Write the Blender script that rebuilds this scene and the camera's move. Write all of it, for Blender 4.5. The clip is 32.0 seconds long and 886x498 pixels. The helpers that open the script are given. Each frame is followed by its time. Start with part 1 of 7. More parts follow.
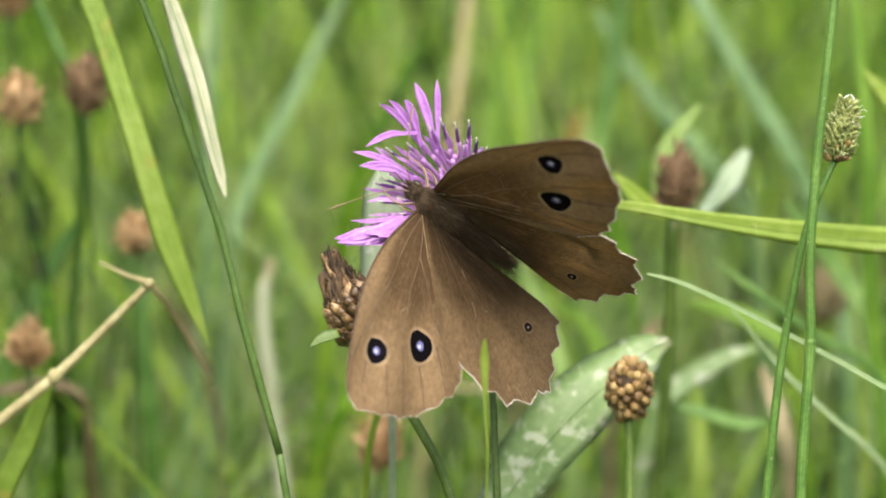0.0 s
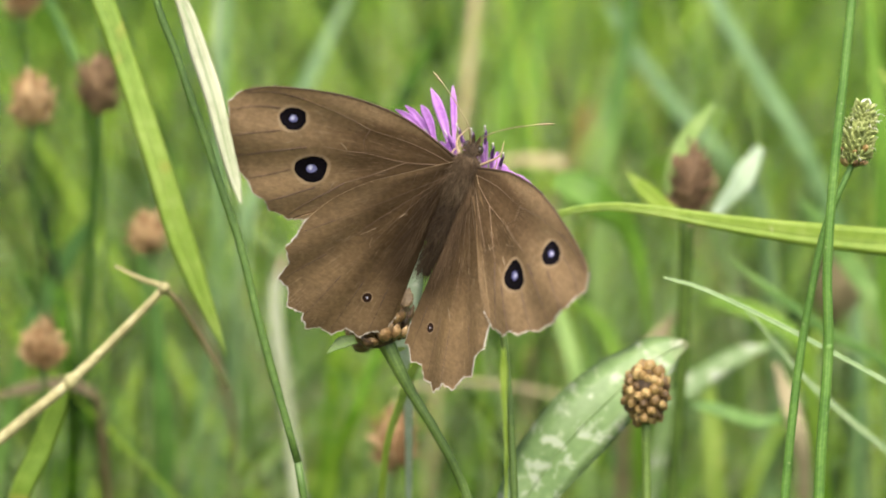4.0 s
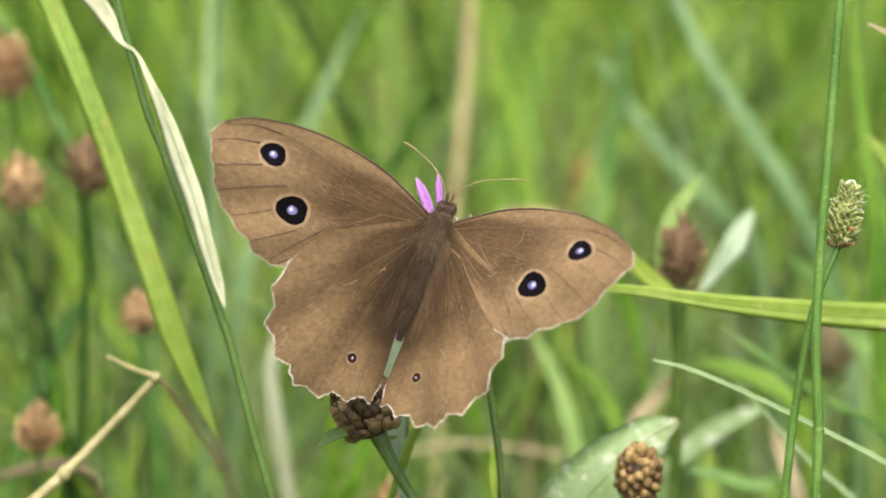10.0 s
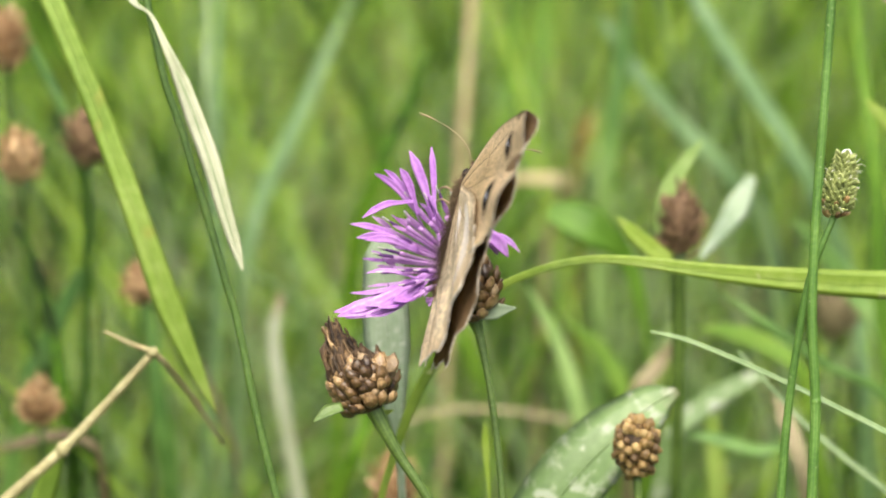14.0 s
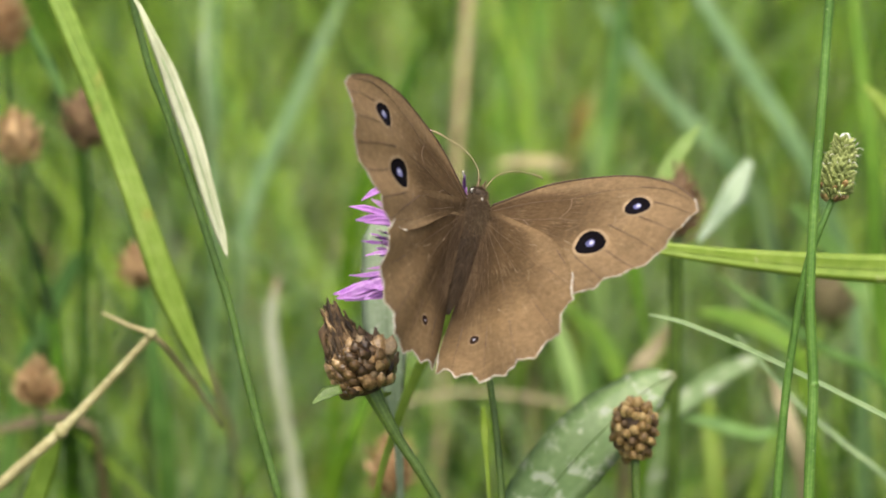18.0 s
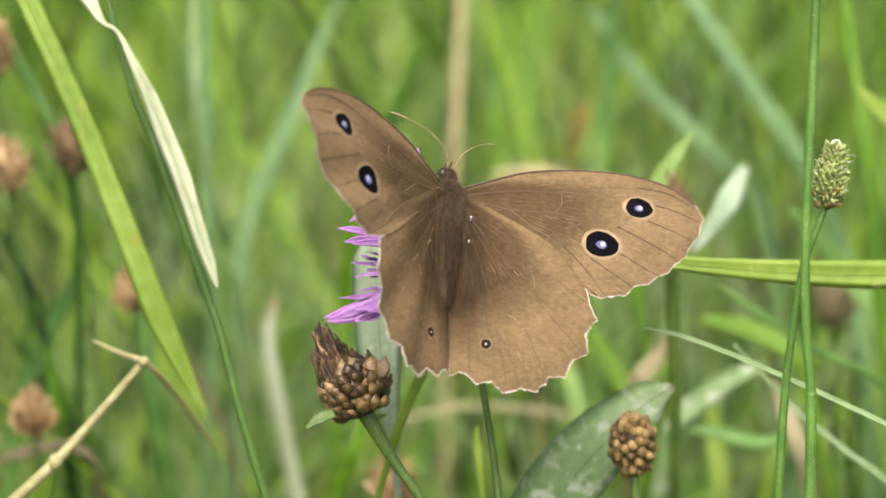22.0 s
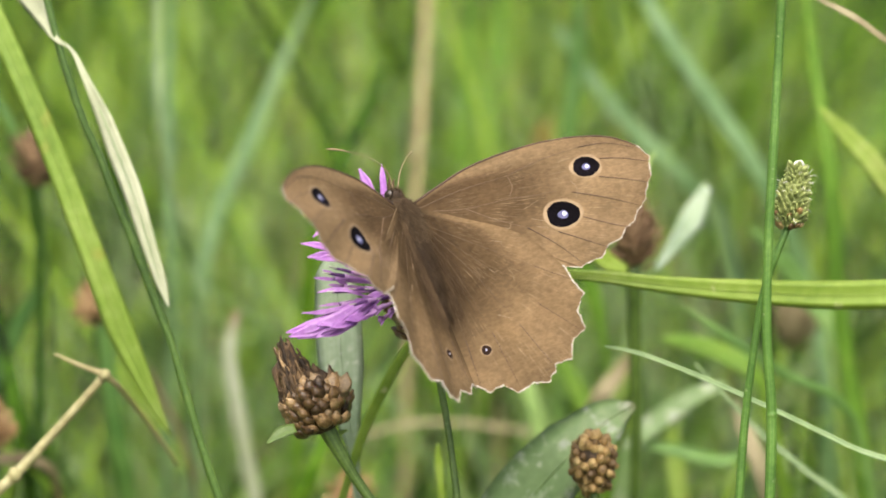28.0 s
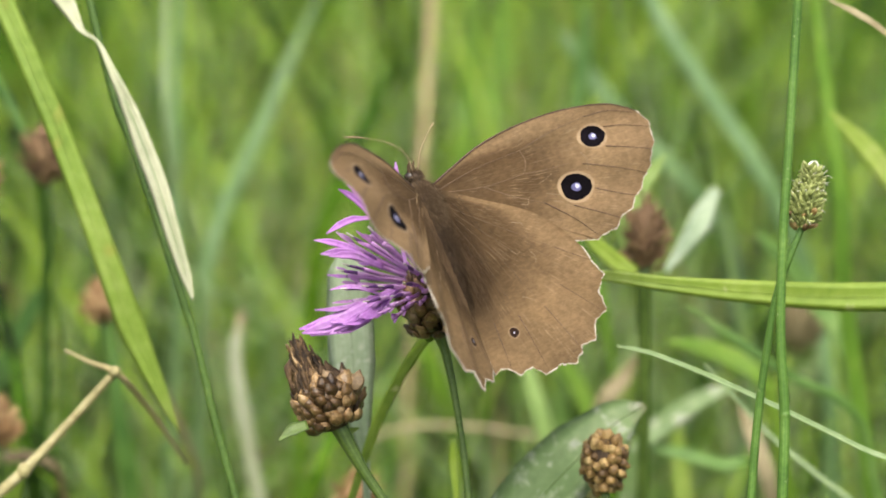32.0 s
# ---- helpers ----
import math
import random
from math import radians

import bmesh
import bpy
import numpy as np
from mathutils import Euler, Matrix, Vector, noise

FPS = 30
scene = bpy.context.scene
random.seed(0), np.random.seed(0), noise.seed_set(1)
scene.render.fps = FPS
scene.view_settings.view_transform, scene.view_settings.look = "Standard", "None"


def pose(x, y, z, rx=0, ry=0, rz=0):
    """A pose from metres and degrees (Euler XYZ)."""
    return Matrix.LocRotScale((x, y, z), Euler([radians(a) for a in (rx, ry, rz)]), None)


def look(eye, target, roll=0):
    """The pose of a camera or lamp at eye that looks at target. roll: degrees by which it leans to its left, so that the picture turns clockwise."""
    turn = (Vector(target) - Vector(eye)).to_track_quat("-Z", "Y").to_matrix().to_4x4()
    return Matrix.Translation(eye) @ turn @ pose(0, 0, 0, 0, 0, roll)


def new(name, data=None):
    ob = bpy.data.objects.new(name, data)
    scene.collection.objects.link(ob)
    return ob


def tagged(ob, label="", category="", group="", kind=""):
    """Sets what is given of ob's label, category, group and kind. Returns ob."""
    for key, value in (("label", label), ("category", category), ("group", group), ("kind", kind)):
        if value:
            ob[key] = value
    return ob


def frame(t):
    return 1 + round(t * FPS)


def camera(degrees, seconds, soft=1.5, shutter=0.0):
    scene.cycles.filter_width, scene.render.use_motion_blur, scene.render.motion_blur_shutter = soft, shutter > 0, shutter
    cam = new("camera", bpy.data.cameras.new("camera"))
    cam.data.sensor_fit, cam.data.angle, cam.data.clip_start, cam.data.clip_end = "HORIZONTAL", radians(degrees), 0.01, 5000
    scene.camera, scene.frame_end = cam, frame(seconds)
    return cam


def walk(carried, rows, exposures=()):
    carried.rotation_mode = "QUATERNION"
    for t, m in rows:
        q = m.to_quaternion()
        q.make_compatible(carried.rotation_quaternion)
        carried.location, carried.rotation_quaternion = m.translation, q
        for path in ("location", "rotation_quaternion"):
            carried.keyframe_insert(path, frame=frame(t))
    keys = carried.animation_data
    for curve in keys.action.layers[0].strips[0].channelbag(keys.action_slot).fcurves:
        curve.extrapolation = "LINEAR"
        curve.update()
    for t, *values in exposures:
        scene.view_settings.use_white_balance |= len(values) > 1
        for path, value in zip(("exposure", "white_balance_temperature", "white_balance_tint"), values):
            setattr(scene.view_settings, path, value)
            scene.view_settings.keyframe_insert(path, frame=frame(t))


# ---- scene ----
cam = camera(20, 32.0, soft=1.8)
cam.data.dof.use_dof = True
cam.data.dof.focus_distance = 0.308
cam.data.dof.aperture_fstop = 16
walk(cam, [
    (0.0, pose(-0.00971, -0.30251, 0.56269, 69.97, -2.77, -0.98)),
    (0.5, pose(-0.01027, -0.30234, 0.56219, 69.77, -2.67, -0.79)),
    (1.0, pose(-0.01047, -0.30272, 0.56148, 69.93, -2.68, -0.74)),
    (1.5, pose(-0.01070, -0.30175, 0.56123, 69.66, -2.64, -0.84)),
    (2.0, pose(-0.01029, -0.30153, 0.56181, 69.72, -2.66, -0.88)),
    (2.5, pose(-0.00934, -0.30181, 0.56294, 70.09, -2.75, -1.09)),
    (4.5, pose(-0.01307, -0.30013, 0.56752, 68.96, -2.48, -1.03)),
    (5.0, pose(-0.01368, -0.29968, 0.56867, 68.70, -2.37, -1.02)),
    (5.5, pose(-0.01367, -0.29962, 0.57156, 68.61, -2.21, -0.69)),
    (6.0, pose(-0.01180, -0.29827, 0.57653, 67.88, -1.88, -0.32)),
    (6.5, pose(-0.01243, -0.29976, 0.57589, 68.42, -2.02, -0.46)),
    (7.0, pose(-0.01079, -0.29828, 0.57809, 68.26, -1.99, -0.60)),
    (7.5, pose(-0.01115, -0.29834, 0.57645, 68.55, -1.82, -0.93)),
    (8.0, pose(-0.00940, -0.29624, 0.57871, 68.34, -1.56, -1.12)),
    (8.5, pose(-0.00894, -0.29527, 0.57968, 68.81, -1.57, -1.49)),
    (9.0, pose(-0.00913, -0.29453, 0.57945, 69.01, -1.53, -1.52)),
    (9.5, pose(-0.00879, -0.29617, 0.57763, 69.48, -1.27, -1.41)),
    (10.0, pose(-0.00921, -0.29704, 0.57674, 69.41, -1.22, -1.28)),
    (10.5, pose(-0.00995, -0.29688, 0.57663, 69.17, -1.03, -1.27)),
    (11.0, pose(-0.01057, -0.29611, 0.57844, 68.30, -0.73, -0.90)),
    (11.5, pose(-0.00990, -0.29603, 0.57882, 68.29, -0.73, -0.76)),
    (12.0, pose(-0.00942, -0.29615, 0.57716, 68.47, -0.74, -0.95)),
    (12.5, pose(-0.00893, -0.29568, 0.57888, 68.29, -0.75, -0.94)),
    (13.0, pose(-0.00794, -0.29600, 0.57819, 68.38, -0.74, -1.06)),
    (13.5, pose(-0.00622, -0.29473, 0.57944, 68.22, -0.53, -1.00)),
    (15.5, pose(-0.00519, -0.29474, 0.57944, 68.17, -0.39, -1.07)),
    (16.0, pose(-0.00534, -0.29457, 0.57970, 68.01, -0.46, -1.05)),
    (16.5, pose(-0.00572, -0.29458, 0.57913, 68.02, -0.61, -1.10)),
    (17.0, pose(-0.00605, -0.29506, 0.57913, 68.05, -0.69, -1.07)),
    (17.5, pose(-0.00644, -0.29517, 0.57945, 67.94, -0.86, -0.86)),
    (18.0, pose(-0.00634, -0.29525, 0.57938, 67.85, -0.67, -1.10)),
    (18.5, pose(-0.00559, -0.29550, 0.57993, 68.14, -0.37, -1.62)),
    (19.0, pose(-0.00399, -0.29433, 0.58075, 67.82, 0.22, -1.72)),
    (19.5, pose(-0.00277, -0.29344, 0.58111, 67.82, 0.19, -1.24)),
    (20.0, pose(-0.00274, -0.29223, 0.58077, 67.78, 0.40, -1.71)),
    (20.5, pose(-0.00052, -0.29054, 0.58196, 67.26, 1.50, -0.42)),
    (21.0, pose(-0.00293, -0.29139, 0.57984, 67.48, 1.19, -1.18)),
    (21.5, pose(-0.00277, -0.29147, 0.57994, 67.49, 1.15, -1.34)),
    (22.0, pose(-0.00322, -0.29162, 0.58008, 67.91, 1.02, -1.43)),
    (22.5, pose(-0.00260, -0.29095, 0.58091, 68.01, 1.01, -1.59)),
    (23.0, pose(-0.00248, -0.29130, 0.58143, 68.30, 0.88, -1.88)),
    (23.5, pose(-0.00192, -0.29170, 0.58110, 68.33, 0.84, -2.38)),
    (24.0, pose(-0.00221, -0.29094, 0.58050, 67.99, 0.87, -2.18)),
    (24.5, pose(-0.00268, -0.29105, 0.58043, 68.00, 0.80, -2.08)),
    (26.5, pose(-0.00324, -0.29210, 0.58018, 68.05, 0.43, -1.70)),
    (27.0, pose(-0.00409, -0.29217, 0.57901, 68.03, 0.27, -1.87)),
    (27.5, pose(-0.00328, -0.29089, 0.58010, 67.72, 0.24, -1.75)),
    (28.0, pose(-0.00351, -0.29167, 0.58040, 68.23, 0.13, -2.04)),
    (28.5, pose(-0.00384, -0.29180, 0.57989, 68.06, 0.13, -1.96)),
    (29.0, pose(-0.00457, -0.29195, 0.57903, 68.09, 0.09, -2.08)),
    (29.5, pose(-0.00454, -0.29156, 0.57948, 67.87, 0.14, -2.10)),
    (30.0, pose(-0.00562, -0.29187, 0.57956, 68.15, 0.00, -2.00)),
    (30.5, pose(-0.00599, -0.29180, 0.57932, 68.42, -0.18, -2.00)),
    (31.0, pose(-0.00579, -0.29166, 0.57920, 68.22, -0.15, -1.89)),
    (31.5, pose(-0.00648, -0.29156, 0.57853, 68.17, -0.24, -1.91)),
    (32.0, pose(-0.00682, -0.29201, 0.57854, 68.53, -0.40, -2.15)),
], exposures=[(0.0, 1.12, 6400, 10), (1.0, 1.14, 6400, 10), (2.5, 1.05, 6400, 10), (5.0, 1.33, 6400, 10), (6.0, 1.27, 6400, 10), (9.0, 1.24, 6400, 10), (11.0, 1.10, 6400, 10), (13.5, 1.18, 6400, 10), (16.0, 0.97, 6400, 10), (17.0, 0.87, 6400, 10), (19.0, 1.05, 6400, 10), (23.0, 1.17, 6400, 10), (28.0, 1.07, 6400, 10), (30.0, 1.07, 6400, 10), (32.0, 1.02, 6400, 10)])

# ---- world, sun, exposure ----
SUN_ELEVATION, SUN_ROTATION = radians(70), radians(186)
world = bpy.data.worlds.new("sky")
scene.world = world
world.use_nodes = True
wn = world.node_tree
sky = wn.nodes.new("ShaderNodeTexSky")
sky.sky_type, sky.sun_disc = "NISHITA", False
sky.sun_elevation, sky.sun_rotation = SUN_ELEVATION, SUN_ROTATION
sky.air_density, sky.dust_density, sky.ozone_density = 0.7, 7.0, 0.6
wn.links.new(sky.outputs[0], wn.nodes["Background"].inputs[0])
wn.nodes["Background"].inputs[1].default_value = 0.115
sun = new("sun", bpy.data.lights.new("sun", "SUN"))
sun.data.energy, sun.data.angle, sun.data.color = 2.05, radians(55), (1.0, 0.95, 0.86)
sun_way = Vector((math.sin(SUN_ROTATION) * math.cos(SUN_ELEVATION), math.cos(SUN_ROTATION) * math.cos(SUN_ELEVATION), math.sin(SUN_ELEVATION)))
sun.matrix_world = look(tuple(sun_way * 5), (0, 0, 0))

MM = 0.001


# ---- materials ----
def material(name, colors, scale=400.0, rough=0.6, bump=0.3, translucent=0.0, stripes=0.0, coat=0.0, island=0.0,
             speck=None, speck_scale=900.0, speck_at=0.62, spec=0.5, sheen=0.0, dry_tip=None, vary=0.12):
    """colors: three linear colours, dark to light, spread by noise at two scales. stripes: lines along the blade (uv)."""
    m = bpy.data.materials.new(name)
    m.use_nodes = True
    t = m.node_tree
    n, l = t.nodes, t.links
    b, out = n["Principled BSDF"], n["Material Output"]
    tc = n.new("ShaderNodeTexCoord")
    big = n.new("ShaderNodeTexNoise")
    big.inputs["Scale"].default_value, big.inputs["Detail"].default_value = scale * 0.22, 3
    fine = n.new("ShaderNodeTexNoise")
    fine.inputs["Scale"].default_value, fine.inputs["Detail"].default_value = scale * 2.0, 4
    for q in (big, fine):
        l.new(tc.outputs["Object"], q.inputs["Vector"])
    mix = n.new("ShaderNodeMix")
    mix.inputs[0].default_value = 0.42
    l.new(big.outputs[0], mix.inputs[2])
    l.new(fine.outputs[0], mix.inputs[3])
    value = mix.outputs[0]
    if stripes:
        sep = n.new("ShaderNodeSeparateXYZ")
        l.new(tc.outputs["UV"], sep.inputs[0])
        wave = n.new("ShaderNodeMath")
        wave.operation = "MULTIPLY"
        wave.inputs[1].default_value = 62.0
        l.new(sep.outputs[0], wave.inputs[0])
        sine = n.new("ShaderNodeMath")
        sine.operation = "SINE"
        l.new(wave.outputs[0], sine.inputs[0])
        add = n.new("ShaderNodeMath")
        add.operation = "MULTIPLY_ADD"
        add.inputs[1].default_value = stripes
        l.new(sine.outputs[0], add.inputs[0])
        l.new(value, add.inputs[2])
        value = add.outputs[0]
    if island:
        geo = n.new("ShaderNodeNewGeometry")
        add = n.new("ShaderNodeMath")
        add.operation = "MULTIPLY_ADD"
        add.inputs[1].default_value = island
        l.new(geo.outputs["Random Per Island"], add.inputs[0])
        shift = n.new("ShaderNodeMath")
        shift.operation = "SUBTRACT"
        shift.inputs[1].default_value = island / 2
        l.new(value, add.inputs[2])
        l.new(add.outputs[0], shift.inputs[0])
        value = shift.outputs[0]
        # whole tufts are fresher or duller than their neighbours
        tuft = n.new("ShaderNodeTexNoise")
        tuft.inputs["Scale"].default_value, tuft.inputs["Detail"].default_value = 17.0, 1
        l.new(tc.outputs["Object"], tuft.inputs["Vector"])
        lean_to = n.new("ShaderNodeMath")
        lean_to.operation = "MULTIPLY_ADD"
        lean_to.inputs[1].default_value = island * 1.35
        low = n.new("ShaderNodeMath")
        low.operation = "SUBTRACT"
        low.inputs[1].default_value = island * 0.70
        l.new(tuft.outputs[0], lean_to.inputs[0])
        l.new(value, lean_to.inputs[2])
        l.new(lean_to.outputs[0], low.inputs[0])
        value = low.outputs[0]
    else:
        info = n.new("ShaderNodeObjectInfo")
        add = n.new("ShaderNodeMath")
        add.operation = "MULTIPLY_ADD"
        add.inputs[1].default_value = vary
        l.new(info.outputs["Random"], add.inputs[0])
        low = n.new("ShaderNodeMath")
        low.operation = "SUBTRACT"
        low.inputs[1].default_value = vary * 0.5
        l.new(value, add.inputs[2])
        l.new(add.outputs[0], low.inputs[0])
        value = low.outputs[0]
    ramp = n.new("ShaderNodeValToRGB")
    e = ramp.color_ramp.elements
    e[0].position, e[1].position = 0.3, 0.74
    e[0].color, e[1].color = (*colors[0], 1), (*colors[2], 1)
    mid = e.new(0.52)
    mid.color = (*colors[1], 1)
    l.new(value, ramp.inputs[0])
    color = ramp.outputs[0]
    if speck:
        sp = n.new("ShaderNodeTexNoise")
        sp.inputs["Scale"].default_value, sp.inputs["Detail"].default_value = speck_scale, 2
        l.new(tc.outputs["Object"], sp.inputs["Vector"])
        sr = n.new("ShaderNodeMapRange")
        sr.inputs[1].default_value, sr.inputs[2].default_value = speck_at, speck_at + 0.13
        l.new(sp.outputs[0], sr.inputs[0])
        sm = n.new("ShaderNodeMix")
        sm.data_type = "RGBA"
        sm.inputs[7].default_value = (*speck, 1)
        l.new(sr.outputs[0], sm.inputs[0])
        l.new(color, sm.inputs[6])
        color = sm.outputs[2]
    if dry_tip:
        sep2 = n.new("ShaderNodeSeparateXYZ")
        l.new(tc.outputs["UV"], sep2.inputs[0])
        jig = n.new("ShaderNodeMath")
        jig.operation = "MULTIPLY_ADD"
        jig.inputs[1].default_value = 0.25
        l.new(big.outputs[0], jig.inputs[0])
        l.new(sep2.outputs[1], jig.inputs[2])
        tr = n.new("ShaderNodeMapRange")
        tr.inputs[1].default_value, tr.inputs[2].default_value = dry_tip[3], dry_tip[3] + 0.15
        l.new(jig.outputs[0], tr.inputs[0])
        dm = n.new("ShaderNodeMix")
        dm.data_type = "RGBA"
        dm.inputs[7].default_value = (*dry_tip[:3], 1)
        l.new(tr.outputs[0], dm.inputs[0])
        l.new(color, dm.inputs[6])
        color = dm.outputs[2]
    l.new(color, b.inputs["Base Color"])
    b.inputs["Roughness"].default_value = rough
    b.inputs["Specular IOR Level"].default_value = spec
    b.inputs["Coat Weight"].default_value = coat
    b.inputs["Sheen Weight"].default_value = sheen
    if bump:
        bn = n.new("ShaderNodeBump")
        bn.inputs["Strength"].default_value, bn.inputs["Distance"].default_value = bump, 0.0003
        l.new(value, bn.inputs["Height"])
        l.new(bn.outputs[0], b.inputs["Normal"])
    if translucent:
        tl = n.new("ShaderNodeBsdfTranslucent")
        l.new(color, tl.inputs[0])
        ms = n.new("ShaderNodeMixShader")
        ms.inputs[0].default_value = translucent
        l.new(b.outputs[0], ms.inputs[1])
        l.new(tl.outputs[0], ms.inputs[2])
        l.new(ms.outputs[0], out.inputs[0])
    return m


def wing_material(name, inner, outer, margin, dust, band=None, low=0.72, high=1.25, mottle=0.22):
    """Scaled wing: colour from base to margin by the vertex attribute rim, radial grain, worn pale dust."""
    m = material(name, (tuple(c * low for c in inner), inner, tuple(min(1, c * high) for c in inner)), scale=700, rough=0.8, bump=0.12, spec=0.1)
    t = m.node_tree
    n, l = t.nodes, t.links
    b = n["Principled BSDF"]
    base = b.inputs["Base Color"].links[0].from_socket
    tc = n.new("ShaderNodeTexCoord")
    at = n.new("ShaderNodeAttribute")
    at.attribute_name = "rim"
    cr = n.new("ShaderNodeValToRGB")
    e = cr.color_ramp.elements
    e[0].position, e[1].position = 0.0, 1.0
    gain = [o / i for o, i in zip(outer, inner)]
    edge = [o / i for o, i in zip(margin, inner)]
    e[0].color, e[1].color = (0.5, 0.5, 0.5, 1), (*[g * 0.5 for g in edge], 1)
    if band:
        for p, k in band:
            q = e.new(p)
            q.color = (*[k * 0.5 * g for g in gain], 1)
    else:
        for p, k in ((0.45, 0.97), (0.72, 1.0), (0.93, 1.0), (0.965, 0.92)):
            q = e.new(p)
            q.color = (*[k * 0.5 * (g if p > 0.6 else 1) for g in gain], 1)
    l.new(at.outputs["Fac"], cr.inputs[0])
    mul = n.new("ShaderNodeMix")
    mul.data_type, mul.blend_type = "RGBA", "MULTIPLY"
    mul.inputs[0].default_value = 1.0
    l.new(base, mul.inputs[6])
    l.new(cr.outputs[0], mul.inputs[7])
    twice = n.new("ShaderNodeMix")
    twice.data_type, twice.blend_type = "RGBA", "ADD"
    twice.inputs[0].default_value = 1.0
    l.new(mul.outputs[2], twice.inputs[6])
    l.new(mul.outputs[2], twice.inputs[7])
    # radial grain of the scale rows
    ang = n.new("ShaderNodeAttribute")
    ang.attribute_name = "fan"
    comb = n.new("ShaderNodeCombineXYZ")
    l.new(ang.outputs["Fac"], comb.inputs[0])
    l.new(at.outputs["Fac"], comb.inputs[1])
    grain = n.new("ShaderNodeTexNoise")
    grain.inputs["Scale"].default_value, grain.inputs["Detail"].default_value = 1.0, 4
    sc = n.new("ShaderNodeVectorMath")
    sc.operation = "MULTIPLY"
    sc.inputs[1].default_value = (105, 9, 1)
    l.new(comb.outputs[0], sc.inputs[0])
    l.new(sc.outputs[0], grain.inputs["Vector"])
    worn = n.new("ShaderNodeMapRange")
    worn.inputs[1].default_value, worn.inputs[2].default_value = 0.55, 0.80
    l.new(grain.outputs[0], worn.inputs[0])
    patch = n.new("ShaderNodeTexNoise")
    patch.inputs["Scale"].default_value, patch.inputs["Detail"].default_value = 260, 5
    l.new(tc.outputs["Object"], patch.inputs["Vector"])
    pr = n.new("ShaderNodeMapRange")
    pr.inputs[1].default_value, pr.inputs[2].default_value = 0.42, 0.60
    l.new(patch.outputs[0], pr.inputs[0])
    both = n.new("ShaderNodeMath")
    both.operation = "MULTIPLY"
    both.use_clamp = True
    l.new(worn.outputs[0], both.inputs[0])
    l.new(pr.outputs[0], both.inputs[1])
    d = n.new("ShaderNodeMix")
    d.data_type = "RGBA"
    d.inputs[7].default_value = (*dust, 1)
    l.new(both.outputs[0], d.inputs[0])
    l.new(twice.outputs[2], d.inputs[6])
    # fine wavy mottling of the scales
    squeeze = n.new("ShaderNodeMapping")
    squeeze.inputs["Scale"].default_value = (1.0, 2.2, 1.0)
    l.new(tc.outputs["Object"], squeeze.inputs["Vector"])
    spk = n.new("ShaderNodeTexNoise")
    spk.inputs["Scale"].default_value, spk.inputs["Detail"].default_value = 1400, 3
    spk.inputs["Distortion"].default_value = 0.8
    l.new(squeeze.outputs[0], spk.inputs["Vector"])
    spr = n.new("ShaderNodeMapRange")
    spr.inputs[1].default_value, spr.inputs[2].default_value = 0.38, 0.62
    spr.inputs[3].default_value, spr.inputs[4].default_value = 1 - mottle * 0.6, 1 + mottle * 0.4
    l.new(spk.outputs[0], spr.inputs[0])
    tone = n.new("ShaderNodeVectorMath")
    tone.operation = "SCALE"
    l.new(d.outputs[2], tone.inputs[0])
    l.new(spr.outputs[0], tone.inputs["Scale"])
    # dark hairy scales at the root and along the inner margin
    root = n.new("ShaderNodeAttribute")
    root.attribute_name = "basal"
    rm = n.new("ShaderNodeMix")
    rm.data_type = "RGBA"
    rm.inputs[7].default_value = (inner[0] * 0.42, inner[1] * 0.42, inner[2] * 0.44, 1)
    l.new(root.outputs["Fac"], rm.inputs[0])
    l.new(tone.outputs[0], rm.inputs[6])
    for ln in list(b.inputs["Base Color"].links):
        l.remove(ln)
    l.new(rm.outputs[2], b.inputs["Base Color"])
    tl = n.new("ShaderNodeBsdfTranslucent")
    l.new(rm.outputs[2], tl.inputs[0])
    ms = n.new("ShaderNodeMixShader")
    ms.inputs[0].default_value = 0.40
    l.new(b.outputs[0], ms.inputs[1])
    l.new(tl.outputs[0], ms.inputs[2])
    l.new(ms.outputs[0], n["Material Output"].inputs[0])
    return m


GRASS = material("grass", ((0.009, 0.028, 0.003), (0.132, 0.312, 0.012), (0.44, 0.64, 0.076)), scale=120, rough=0.5, translucent=0.42, stripes=0.06, island=1.0, spec=0.3)
SEDGE = material("bluish grass", ((0.070, 0.17, 0.028), (0.18, 0.34, 0.070), (0.36, 0.52, 0.165)), scale=120, rough=0.45, translucent=0.35, stripes=0.06, island=0.8, spec=0.4)
STRAW = material("straw", ((0.10, 0.075, 0.03), (0.26, 0.21, 0.10), (0.48, 0.42, 0.24)), scale=150, rough=0.6, translucent=0.2, stripes=0.08, island=0.9)
# very dark green: the shade between blades, put into the colour
GAP_SHADE_GREEN = material("gap shade green", ((0.008, 0.028, 0.003), (0.024, 0.070, 0.008), (0.070, 0.155, 0.020)), scale=120, rough=0.5, translucent=0.3, stripes=0.06, island=0.8)
LITTER = material("brown litter", ((0.022, 0.017, 0.008), (0.08, 0.055, 0.022), (0.24, 0.16, 0.068)), scale=150, rough=0.8, translucent=0.15, stripes=0.05, island=0.9)
BLUE_SEDGE = material("grey green blade", ((0.13, 0.25, 0.08), (0.215, 0.36, 0.145), (0.34, 0.48, 0.25)), scale=160, rough=0.5, translucent=0.3, stripes=0.08)
PALE_SEDGE = material("pale sedge", ((0.17, 0.30, 0.085), (0.30, 0.45, 0.16), (0.50, 0.62, 0.31)), scale=120, rough=0.5, translucent=0.35, stripes=0.06, island=0.6)
